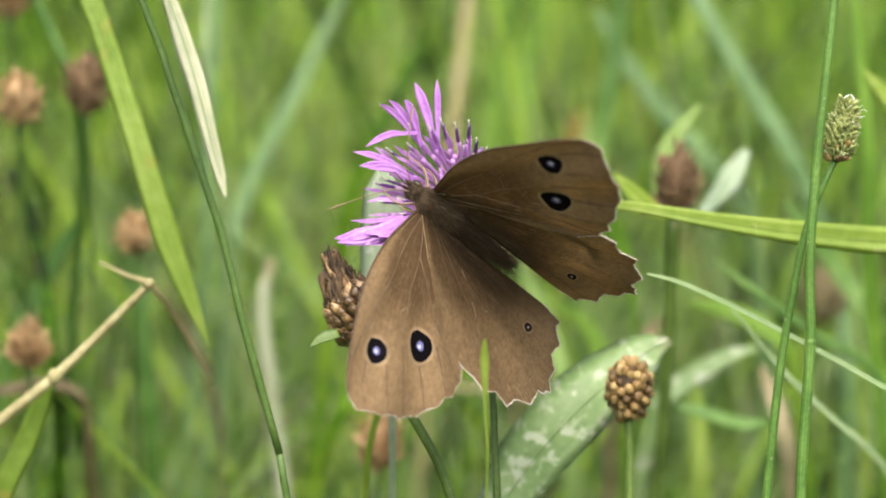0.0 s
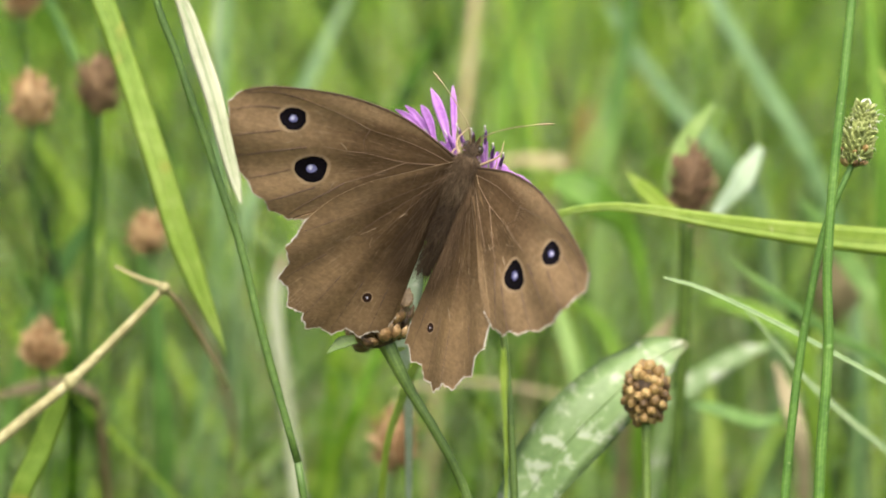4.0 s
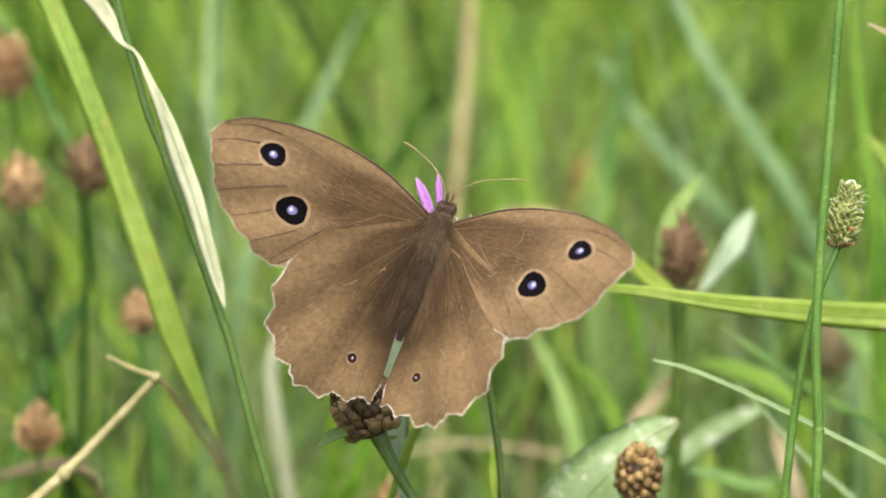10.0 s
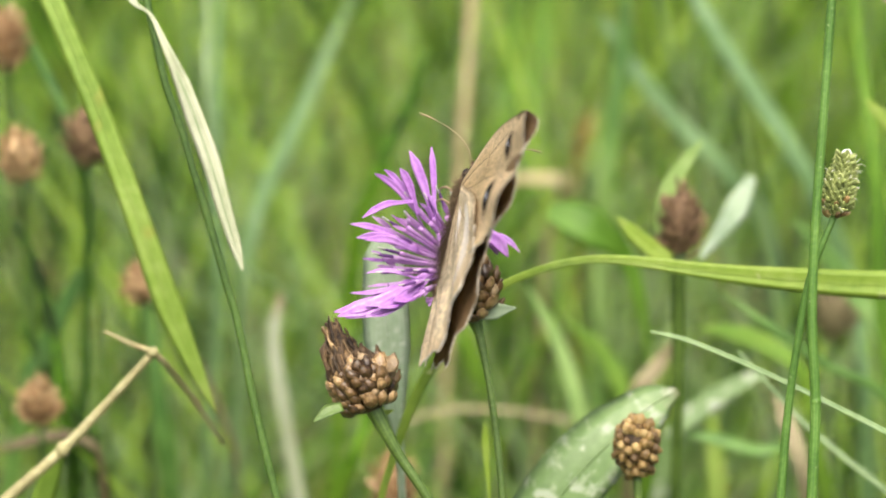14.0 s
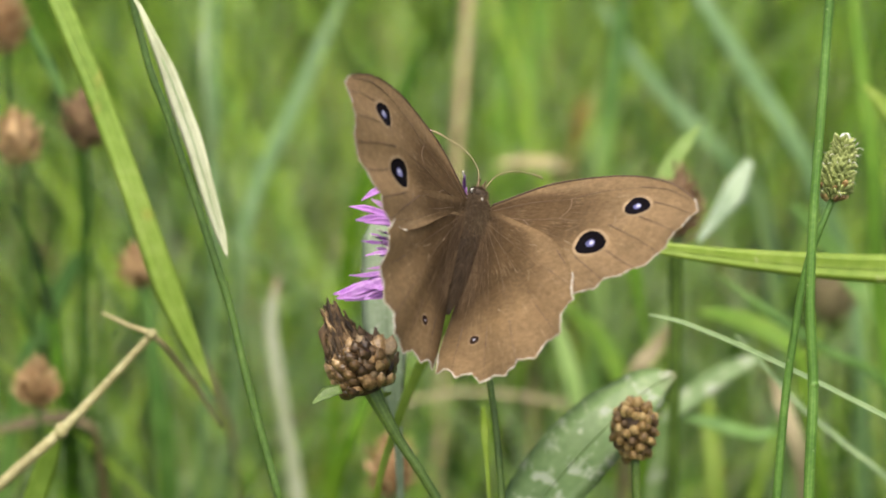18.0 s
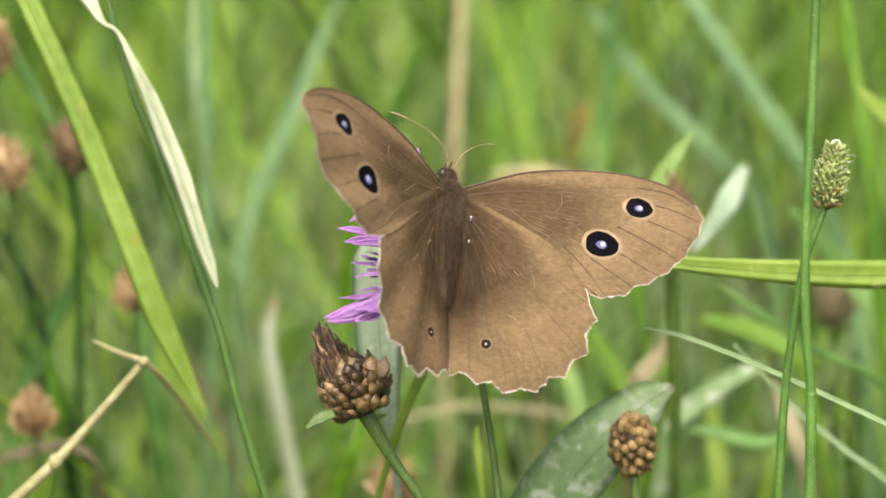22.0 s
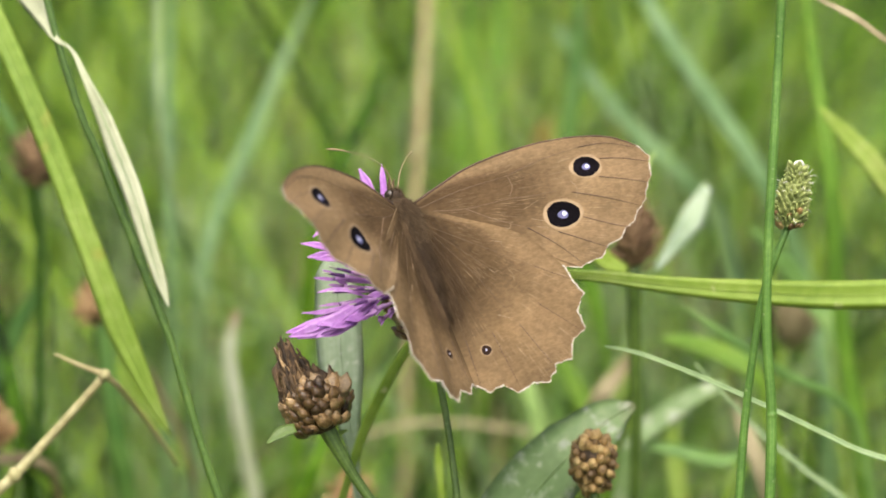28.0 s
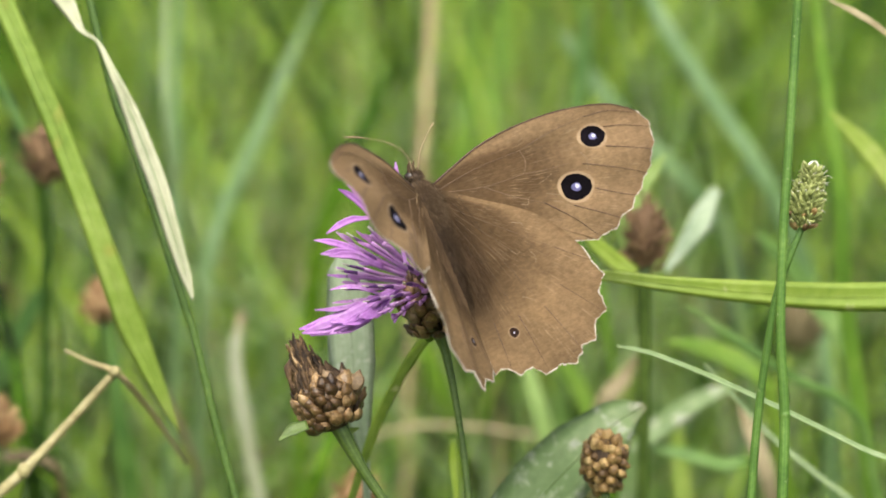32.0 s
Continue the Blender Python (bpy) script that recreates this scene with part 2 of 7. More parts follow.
YELLOWGREEN = material("yellow green leaf", ((0.19, 0.31, 0.025), (0.31, 0.44, 0.055), (0.47, 0.56, 0.15)), scale=300, rough=0.45, translucent=0.42, stripes=0.05, speck=(0.56, 0.58, 0.24), speck_scale=500, speck_at=0.68)
LIME_BLADE = material("lime blade", ((0.18, 0.30, 0.030), (0.29, 0.43, 0.062), (0.42, 0.54, 0.13)), scale=260, rough=0.45, translucent=0.35, stripes=0.07, speck=(0.45, 0.38, 0.08), speck_scale=120, speck_at=0.66)
STALK_GREEN = material("stalk green", ((0.045, 0.085, 0.012), (0.092, 0.155, 0.024), (0.17, 0.25, 0.055)), scale=900, rough=0.5, bump=0.4, stripes=0.06, speck=(0.22, 0.27, 0.11), speck_scale=1300, speck_at=0.69)
STALK_MID = material("grass stalk green", ((0.038, 0.080, 0.012), (0.072, 0.14, 0.021), (0.13, 0.21, 0.045)), scale=900, rough=0.5, bump=0.4, stripes=0.06)
STEM_LIGHT = material("light stem green", ((0.05, 0.125, 0.014), (0.095, 0.20, 0.028), (0.17, 0.29, 0.06)), scale=900, rough=0.5, bump=0.4, stripes=0.06, speck=(0.32, 0.40, 0.18), speck_scale=1600, speck_at=0.68)
PALE_BLADE = material("pale blade", ((0.36, 0.41, 0.22), (0.54, 0.56, 0.36), (0.68, 0.70, 0.50)), scale=300, rough=0.5, translucent=0.2, stripes=0.09)
GREY_LEAF = material("greyish leaf", ((0.24, 0.33, 0.19), (0.345, 0.44, 0.275), (0.48, 0.56, 0.40)), scale=420, rough=0.6, bump=0.6, translucent=0.2, stripes=0.03, speck=(0.54, 0.60, 0.46), speck_scale=800, speck_at=0.6)
BROAD_LEAF = material("broad leaf", ((0.115, 0.20, 0.055), (0.185, 0.29, 0.095), (0.28, 0.38, 0.16)), scale=420, rough=0.45, bump=0.9, translucent=0.25, speck=(0.40, 0.46, 0.30), speck_scale=420, speck_at=0.535, dry_tip=(0.20, 0.10, 0.09, 1.04))
FIELD_LEAF = material("meadow leaf", ((0.08, 0.19, 0.010), (0.16, 0.33, 0.022), (0.30, 0.46, 0.06)), scale=90, rough=0.55, translucent=0.4, island=0.4)
YOUNG_LEAF = material("young leaf", ((0.17, 0.29, 0.055), (0.27, 0.40, 0.10), (0.42, 0.53, 0.22)), scale=300, rough=0.5, translucent=0.35, stripes=0.06)
SAGE = material("sage green blade", ((0.19, 0.30, 0.11), (0.29, 0.41, 0.18), (0.42, 0.53, 0.29)), scale=300, rough=0.5, translucent=0.25, stripes=0.08)
WITHERED = material("withered blade", ((0.22, 0.26, 0.13), (0.34, 0.38, 0.22), (0.48, 0.52, 0.36)), scale=300, rough=0.6, translucent=0.2, stripes=0.10, dry_tip=(0.30, 0.16, 0.09, 1.0))
ORANGE_LEAF = material("orange withered leaf", ((0.22, 0.13, 0.02), (0.38, 0.24, 0.04), (0.52, 0.38, 0.09)), scale=300, rough=0.6, translucent=0.3)
STRAW_STEM = material("straw stem", ((0.36, 0.29, 0.13), (0.50, 0.42, 0.21), (0.62, 0.54, 0.32)), scale=150, rough=0.6, translucent=0.2, stripes=0.08)
DRY_STALK = material("dry stalk", ((0.16, 0.13, 0.05), (0.33, 0.30, 0.13), (0.52, 0.48, 0.27)), scale=500, rough=0.6, bump=0.5, stripes=0.05, speck=(0.16, 0.10, 0.05), speck_scale=300, speck_at=0.66)
BRACT = material("brown bract", ((0.026, 0.014, 0.005), (0.150, 0.086, 0.031), (0.46, 0.31, 0.14)), scale=1300, rough=0.32, bump=1.0, vary=0.34)
BRACT_TAN = material("tan bract", ((0.09, 0.058, 0.026), (0.24, 0.165, 0.08), (0.42, 0.31, 0.17)), scale=1500, rough=0.5, bump=1.0, vary=0.25)
BRACT_DARK = material("dark withered floret", ((0.022, 0.013, 0.005), (0.085, 0.050, 0.020), (0.21, 0.135, 0.06)), scale=1500, rough=0.8, bump=0.8, vary=0.3)
SEED = material("seed capsule", ((0.085, 0.047, 0.013), (0.25, 0.155, 0.046), (0.48, 0.35, 0.14)), scale=1600, rough=0.52, bump=1.0, vary=0.4)
SPIKE_GREEN = material("spike scale", ((0.12, 0.15, 0.035), (0.24, 0.28, 0.075), (0.45, 0.47, 0.20)), scale=2200, rough=0.6, bump=0.6, vary=0.22)
WHITE_HAIR = material("pale filament", ((0.5, 0.5, 0.42), (0.65, 0.64, 0.55), (0.8, 0.79, 0.7)), scale=2000, rough=0.7, bump=0)
FAR_HEAD = material("withered head", ((0.095, 0.055, 0.026), (0.185, 0.115, 0.055), (0.31, 0.205, 0.105)), scale=700, rough=0.8, bump=0.5, vary=0.35)
ORANGE_HEAD = material("tan withered head", ((0.22, 0.125, 0.05), (0.38, 0.24, 0.105), (0.54, 0.39, 0.20)), scale=700, rough=0.8, bump=0.5, vary=0.6)
PETAL = material("violet petal", ((0.42, 0.15, 0.54), (0.59, 0.28, 0.71), (0.75, 0.48, 0.84)), scale=900, rough=0.5, bump=0.3, translucent=0.3, stripes=0.07)
TUBE_PINK = material("pale floret tube", ((0.50, 0.22, 0.56), (0.64, 0.36, 0.70), (0.76, 0.55, 0.80)), scale=1200, rough=0.5, bump=0.3, translucent=0.25)
ANTHER = material("dark violet anther", ((0.06, 0.018, 0.10), (0.13, 0.045, 0.19), (0.24, 0.11, 0.30)), scale=1500, rough=0.5, bump=0.3)
WING_UP = wing_material("brown wing scales", (0.130, 0.083, 0.040), (0.286, 0.195, 0.102), (0.242, 0.164, 0.086), (0.43, 0.32, 0.19))
WING_HIND = wing_material("dark brown hindwing scales", (0.118, 0.076, 0.036), (0.254, 0.171, 0.087), (0.226, 0.152, 0.078), (0.41, 0.30, 0.175))
WING_UNDER = wing_material("tan wing underside", (0.66, 0.49, 0.26), (0.72, 0.56, 0.33), (0.52, 0.38, 0.21), (0.80, 0.68, 0.47), low=0.55, high=1.35, mottle=0.35)
HIND_UNDER = wing_material("mottled wing underside", (0.74, 0.59, 0.35), (0.78, 0.64, 0.42), (0.62, 0.47, 0.28), (0.86, 0.79, 0.64), band=((0.5, 0.88), (0.58, 0.82), (0.62, 1.3), (0.72, 1.4), (0.82, 1.05)), low=0.42, high=1.5, mottle=0.45)
FRINGE = material("pale wing fringe", ((0.30, 0.25, 0.18), (0.47, 0.42, 0.33), (0.68, 0.64, 0.54)), scale=1500, rough=0.8, bump=0)
VEIN = material("wing vein", ((0.13, 0.08, 0.042), (0.175, 0.113, 0.06), (0.25, 0.17, 0.10)), scale=600, rough=0.7, bump=0)
VEIN_SOFT = material("brown wing vein", ((0.105, 0.064, 0.031), (0.14, 0.088, 0.044), (0.19, 0.125, 0.066)), scale=600, rough=0.7, bump=0)
VEIN_DARK = material("dark wing vein", ((0.05, 0.027, 0.015), (0.085, 0.048, 0.028), (0.13, 0.08, 0.05)), scale=600, rough=0.7, bump=0)
VEIN_UNDER = material("brown underside vein", ((0.13, 0.08, 0.045), (0.20, 0.13, 0.075), (0.30, 0.21, 0.13)), scale=600, rough=0.7, bump=0)
SCRATCH = material("rubbed pale scales", ((0.22, 0.155, 0.085), (0.31, 0.225, 0.13), (0.42, 0.33, 0.21)), scale=1500, rough=0.8, bump=0)
OLIVE_HEAD = material("olive withered head", ((0.07, 0.055, 0.022), (0.17, 0.135, 0.058), (0.34, 0.28, 0.14)), scale=900, rough=0.8, bump=0.5, vary=0.5)
SPOT_BLACK = material("black eyespot", ((0.002, 0.0015, 0.002), (0.004, 0.003, 0.004), (0.009, 0.007, 0.010)), scale=1500, rough=0.9, bump=0.1, spec=0.05)
PALE_SCALES = material("whitish wing scales", ((0.42, 0.35, 0.26), (0.62, 0.55, 0.45), (0.78, 0.73, 0.64)), scale=1300, rough=0.8, bump=0.2, spec=0.1)
SPOT_RING = material("ochre eyespot ring", ((0.24, 0.16, 0.082), (0.30, 0.205, 0.107), (0.36, 0.255, 0.14)), scale=1500, rough=0.75, bump=0)
SPOT_BLUE = material("violet pupil", ((0.03, 0.03, 0.09), (0.08, 0.08, 0.20), (0.20, 0.20, 0.38)), scale=2500, rough=0.6, bump=0)
SPOT_BROWN = material("dark brown eyespot", ((0.012, 0.006, 0.004), (0.022, 0.011, 0.007), (0.04, 0.02, 0.012)), scale=1500, rough=0.8, bump=0.1, spec=0.1)
SPOT_WHITE = material("white pupil", ((0.36, 0.36, 0.50), (0.54, 0.54, 0.66), (0.74, 0.74, 0.80)), scale=2500, rough=0.6, bump=0)
FUR = material("brown fur", ((0.09, 0.060, 0.033), (0.14, 0.097, 0.055), (0.22, 0.16, 0.095)), scale=900, rough=0.9, bump=0, island=0.4, spec=0.2)
BODY = material("dark brown body", ((0.035, 0.023, 0.015), (0.065, 0.044, 0.028), (0.11, 0.075, 0.046)), scale=1200, rough=0.85, bump=0.6)
WING_HAIR = material("wing root hair", ((0.055, 0.035, 0.018), (0.085, 0.055, 0.028), (0.13, 0.085, 0.045)), scale=900, rough=0.9, bump=0, island=0.3, spec=0.2)
FUR_DARK = material("dark body hair", ((0.050, 0.033, 0.019), (0.075, 0.050, 0.029), (0.115, 0.079, 0.047)), scale=900, rough=0.9, bump=0, island=0.5, spec=0.2)
EYE = material("dark compound eye", ((0.02, 0.015, 0.01), (0.035, 0.025, 0.018), (0.06, 0.045, 0.03)), scale=3000, rough=0.25, bump=0.2)
ANTENNA = material("pale antenna", ((0.14, 0.095, 0.045), (0.27, 0.19, 0.10), (0.42, 0.33, 0.19)), scale=2500, rough=0.6, bump=0)
SOIL = material("soil and litter", ((0.022, 0.026, 0.009), (0.050, 0.062, 0.019), (0.10, 0.11, 0.042)), scale=60, rough=0.95, bump=1.0)


# ---- mesh helpers ----
def part(name, bm, mat, parent=None, label="", smooth=True):
    me = bpy.data.meshes.new(name)
    bm.to_mesh(me)
    bm.free()
    me.materials.append(mat)
    if smooth:
        me.shade_smooth()
    ob = new(name, me)
    if parent:
        ob.parent = parent
    if label:
        ob["label"] = label
    return ob


def thing(name, at, label, category, group="", kind=""):
    ob = new(name)
    ob.empty_display_size = 0.005
    ob.location = at
    return tagged(ob, label, category, group, kind)


def spline(points, steps):
    """Centripetal Catmull-Rom through the points."""
    p = [Vector(q) for q in points]
    p = [2 * p[0] - p[1]] + p + [2 * p[-1] - p[-2]]
    out = []
    for i in range(1, len(p) - 2):
        a, b, c, d = p[i - 1], p[i], p[i + 1], p[i + 2]
        t1 = max((b - a).length, 1e-9) ** 0.5
        t2 = t1 + max((c - b).length, 1e-9) ** 0.5
        t3 = t2 + max((d - c).length, 1e-9) ** 0.5
        for k in range(steps):
            t = t1 + (t2 - t1) * k / steps
            a1, a2, a3 = a.lerp(b, t / t1), b.lerp(c, (t - t1) / (t2 - t1)), c.lerp(d, (t - t2) / (t3 - t2))
            b1, b2 = a1.lerp(a2, t / t2), a2.lerp(a3, (t - t1) / (t3 - t1))
            out.append(b1.lerp(b2, (t - t1) / (t2 - t1)))
    return out + [p[-2]]


def pick(values, f):
    """Linear value from an even list."""
    f = max(0.0, min(1.0, f)) * (len(values) - 1)
    i = min(int(f), len(values) - 2) if len(values) > 1 else 0
    return values[i] + (values[min(i + 1, len(values) - 1)] - values[i]) * (f - i)


def strip(bm, points, widths, facing, steps=6, crease=0.18, thick=0.00012, twist=0.0, at=(0, 0, 0), wave=0.0):
    """A grass blade or leaf: a creased ribbon with thickness along a curve; widths in metres; facing: the way its face looks."""
    uv = bm.loops.layers.uv.verify()
    c = [q - Vector(at) for q in spline(points, steps)]
    n, rows = len(c), []
    facing = Vector(facing).normalized()
    for i, q in enumerate(c):
        d = (c[min(i + 1, n - 1)] - c[max(i - 1, 0)]).normalized()
        side = d.cross(facing)
        if side.length < 1e-4:
            side = d.orthogonal()
        side.normalize()
        f = i / (n - 1)
        if twist:
            side = Matrix.Rotation(twist * f, 3, d) @ side
        up = side.cross(d).normalized()
        w = pick(widths, f) / 2
        row = []
        for k, (a, z) in enumerate(((-1, 0), (-0.5, -0.55), (0, -1), (0.5, -0.55), (1, 0), (0.5, -0.55), (0, -1), (-0.5, -0.55))):
            lift = up * (z * crease * w + (wave * w * math.sin(f * 17 + a * 2) if abs(a) == 1 else 0))
            if k > 4:
                lift -= up * thick
            row.append(bm.verts.new(q + side * (a * w) + lift))
        rows.append(row)
    us = (0, 0.25, 0.5, 0.75, 1, 0.75, 0.5, 0.25)
    for i in range(n - 1):
        for k in range(8):
            j = (k + 1) % 8
            fc = bm.faces.new((rows[i][k], rows[i][j], rows[i + 1][j], rows[i + 1][k]))
            for lp, (u, v) in zip(fc.loops, ((us[k], i), (us[j], i), (us[j], i + 1), (us[k], i + 1))):
                lp[uv].uv = (u, v / (n - 1))
    bm.faces.new(rows[0][::-1])
    bm.faces.new(rows[-1])
    return bm


def tube(bm, points, radii, sides=8, steps=5, at=(0, 0, 0), knobby=0.0):
    uv = bm.loops.layers.uv.verify()
    c = [q - Vector(at) for q in spline(points, steps)]
    n, rows = len(c), []
    side = None
    for i, q in enumerate(c):
        d = (c[min(i + 1, n - 1)] - c[max(i - 1, 0)]).normalized()
        side = d.orthogonal().normalized() if side is None else (side - d * side.dot(d)).normalized()
        up = d.cross(side)
        r = pick(radii, i / (n - 1)) * (1 + knobby * noise.noise(q * 900))
        rows.append([bm.verts.new(q + (side * math.cos(a) + up * math.sin(a)) * r) for a in (2 * math.pi * k / sides for k in range(sides))])
    for i in range(n - 1):
        for k in range(sides):
            j = (k + 1) % sides
            fc = bm.faces.new((rows[i][k], rows[i][j], rows[i + 1][j], rows[i + 1][k]))
            for lp, (u, v) in zip(fc.loops, ((k, i), (k + 1, i), (k + 1, i + 1), (k, i + 1))):
                lp[uv].uv = (u / sides, v / (n - 1))
    bm.faces.new(rows[0][::-1])
    bm.faces.new(rows[-1])
    return bm


def blob(bm, center, size, rough=0.0, seg=10, ring=7, turn=None, freq=600):
    """An uneven ellipsoid."""
    m = Matrix.Translation(center) @ (turn.to_4x4() if turn else Matrix()) @ Matrix.Diagonal((*size, 1))
    r = bmesh.ops.create_uvsphere(bm, u_segments=seg, v_segments=ring, radius=1.0, matrix=m)
    if rough:
        c = Vector(center)
        for v in r["verts"]:
            v.co += (v.co - c) * rough * noise.noise(v.co * freq)
    return bm


def frame_along(d):
    """A turn that takes z to d."""
    return Vector(d).to_track_quat("Z", "Y").to_matrix()


def share(name, me, parent, m, label=""):
    """One more piece on shared mesh data."""
    ob = new(name, me)
    ob.parent = parent
    ob.matrix_basis = m
    if label:
        ob["label"] = label
    return ob


def mesh_of(name, bm, mat):
    me = bpy.data.meshes.new(name)
    bm.to_mesh(me)
    bm.free()
    me.materials.append(mat)
    me.shade_smooth()
    return me


# ---- ground ----
def build_ground():
    bm = bmesh.new()
    bands = [0, 0.1, 0.2, 0.35, 0.5, 0.7, 0.9, 1.2, 1.6, 2.2, 3, 5, 9, 20, 60, 200, 900]
    rows = []
    for r in bands:
        row = []
        for k in range(64):
            a = 2 * math.pi * k / 64
            x, y = r * math.cos(a), r * math.sin(a) + 0.3
            h = 0.02 * noise.noise(Vector((x * 3, y * 3, 0))) + 0.008 * noise.noise(Vector((x * 17, y * 17, 4))) if r < 20 else 0
            row.append(bm.verts.new((x, y, h - 0.01)))
            if r == 0:
                row *= 64
                break
        rows.append(row)
    for i in range(len(bands) - 1):
        for k in range(64):
            j = (k + 1) % 64
            q = [rows[i][k], rows[i][j], rows[i + 1][j], rows[i + 1][k]]
            bm.faces.new(q if i else [q[0], q[2], q[3]])
    tagged(part("ground", bm, SOIL), "dark moist meadow soil with plant litter", "ground", kind="structure")


build_ground()


# ---- meadow behind ----
def field(name, label, mat, count, seed, near, far, height, width, lean, bend, spread=(0.10, 0.32), front=False, across=False, level=(0.33, 0.53)):
    """Many thin blades in one mesh: verts, faces and uv by arrays."""
    rnd = random.Random(seed)
    verts, faces, uvs = [], [], []
    seg = 6
    limit = max(0.06, 0.65 * near)
    for _ in range(count):
        if front:
            a, r = rnd.uniform(0, 2 * math.pi), 0.35 + front * rnd.random() ** 0.75
            x, y = r * math.cos(a), -0.30 + r * math.sin(a)
            if -0.35 < y < 4.5 and abs(x) < 0.42 + 0.32 * max(0.0, y):
                continue
            h = rnd.uniform(*height)
            if r < 0.6:
                h = min(h, 0.36)
        else:
            y = near + (far - near) * rnd.random() ** 1.25
            x = rnd.uniform(-1, 1) * (spread[0] + spread[1] * y)
            h = rnd.uniform(*height)
        a = rnd.uniform(0, 2 * math.pi)
        bd = abs(rnd.gauss(0, bend))
        dx, dy = math.cos(a), math.sin(a)
        w = rnd.uniform(*width)
        fa = rnd.uniform(-0.9, 0.9)
        sx, sy = math.cos(fa), math.sin(fa)
        start = len(verts)
        lx, ly = rnd.gauss(0, lean), rnd.gauss(0, lean)
        if across:
            # lean over so that the upper part crosses the space behind the flower
            deep = y + 0.3
            mid = 0.58 - rnd.uniform(*level) * deep
            ly *= 0.25
            h = mid * rnd.uniform(1.02, 1.30)
            x = rnd.uniform(-0.2, 0.2) * deep - lx * mid
            y = max(0.15, y - ly * mid)
        for i in range(seg + 1):
            f = i / seg
            out = bd * h * f ** 2.5
            px = x + lx * h * f + dx * out
            py = y + ly * h * f + dy * out
            pz = h * (f - 0.35 * bd * f ** 3) - 0.02
            if not front and py < limit:
                py = limit + 0.2 * (limit - py)
            hw = w / 2 * min(1.0, 0.6 + 1.2 * f) * max(0.04, 1 - f ** 2.2)
            for s, lift in ((-1, 0.0), (0, -0.22), (1, 0.0)):
                verts.append((px + s * sx * hw - sy * lift * hw, py + s * sy * hw + sx * lift * hw, pz))
            if i:
                for k in (0, 1):
                    q = start + (i - 1) * 3 + k
                    faces.append((q, q + 1, q + 4, q + 3))
                    uvs += [(k / 2, (i - 1) / seg), ((k + 1) / 2, (i - 1) / seg), ((k + 1) / 2, f), (k / 2, f)]
    me = bpy.data.meshes.new(name)
    me.from_pydata(verts, [], faces)
    layer = me.uv_layers.new()
    layer.data.foreach_set("uv", np.array(uvs, dtype=np.float32).ravel())
    me.materials.append(mat)
    me.shade_smooth()
    return tagged(new(name, me), label, "grass", kind="stuff")


field("meadow_grass", "fresh green meadow grass blades, dense and upright", GRASS, 3600, 11, 0.42, 2.3, (0.30, 0.56), (0.002, 0.006), 0.24, 0.35)
field("leaning_grass", "green meadow grass blades leaning all ways", GRASS, 1100, 19, 0.26, 1.2, (0.28, 0.56), (0.002, 0.0055), 0.62, 0.45)
field("middle_grass", "green meadow grass blades behind the flower", GRASS, 620, 18, 0.17, 0.44, (0.24, 0.49), (0.0016, 0.0044), 0.46, 0.40, spread=(0.12, 0.30))
field("near_grass", "green meadow grass blades close behind the flower", GRASS, 60, 61, 0.16, 0.24, (0.30, 0.50), (0.0012, 0.0032), 0.42, 0.36, spread=(0.14, 0.2))
field("blue_grass", "bluish green sedge blades among the meadow grass", SEDGE, 560, 12, 0.12, 0.75, (0.24, 0.50), (0.0012, 0.0042), 0.62, 0.45, spread=(0.13, 0.26))
field("thin_sedge", "thin criss-crossing sedge blades in the meadow", SEDGE, 420, 23, 0.13, 0.45, (0.26, 0.46), (0.0006, 0.0016), 0.85, 0.5, spread=(0.13, 0.28))
field("crossing_grass", "fresh green blades crossing one another in the meadow", GRASS, 430, 47, 0.17, 0.75, (0.34, 0.49), (0.0010, 0.0032), 0.50, 0.3, across=True)
field("slanting_sedge", "pale green slanting blades behind the flower", PALE_SEDGE, 460, 44, 0.18, 0.80, (0.34, 0.50), (0.0008, 0.0026), 0.60, 0.3, across=True)
field("slanting_straw", "straw-coloured slanting blades behind the flower", STRAW, 190, 31, 0.13, 0.50, (0.30, 0.46), (0.0005, 0.0016), 0.65, 0.3, across=True)
field("slanting_litter", "brown dead blades slanting through the grass", LITTER, 190, 53, 0.20, 0.60, (0.30, 0.46), (0.0010, 0.0028), 0.55, 0.3, across=True)
field("tangled_sedge", "thin pale blades tangled low in the meadow", PALE_SEDGE, 560, 71, 0.06, 0.30, (0.30, 0.46), (0.0005, 0.0018), 1.05, 0.5, across=True, level=(0.40, 0.58))
field("tangled_grass", "fresh green blades tangled low in the meadow", GRASS, 360, 72, 0.08, 0.38, (0.30, 0.46), (0.0010, 0.0032), 0.85, 0.5, across=True, level=(0.38, 0.58))
# two fields of dark blades added to stand in for shaded gaps
field("dark_tangle", "blades coloured dark green for the shade in the depth of the meadow", GAP_SHADE_GREEN, 950, 73, 0.20, 0.60, (0.30, 0.46), (0.0022, 0.0060), 0.45, 0.4, across=True, level=(0.40, 0.62))
field("shaded_grass", "blades coloured dark green for the shade between the meadow grass", GAP_SHADE_GREEN, 320, 38, 0.26, 0.95, (0.34, 0.50), (0.0020, 0.0055), 0.34, 0.3, across=True)
field("pale_sedge", "wide pale green blades slanting through the meadow", PALE_SEDGE, 420, 33, 0.20, 1.1, (0.30, 0.54), (0.0016, 0.0052), 0.60, 0.45, spread=(0.12, 0.26))
field("dry_grass", "dry straw-coloured grass blades in the meadow", STRAW, 560, 13, 0.11, 0.70, (0.20, 0.45), (0.0008, 0.0030), 0.70, 0.4, spread=(0.13, 0.26))
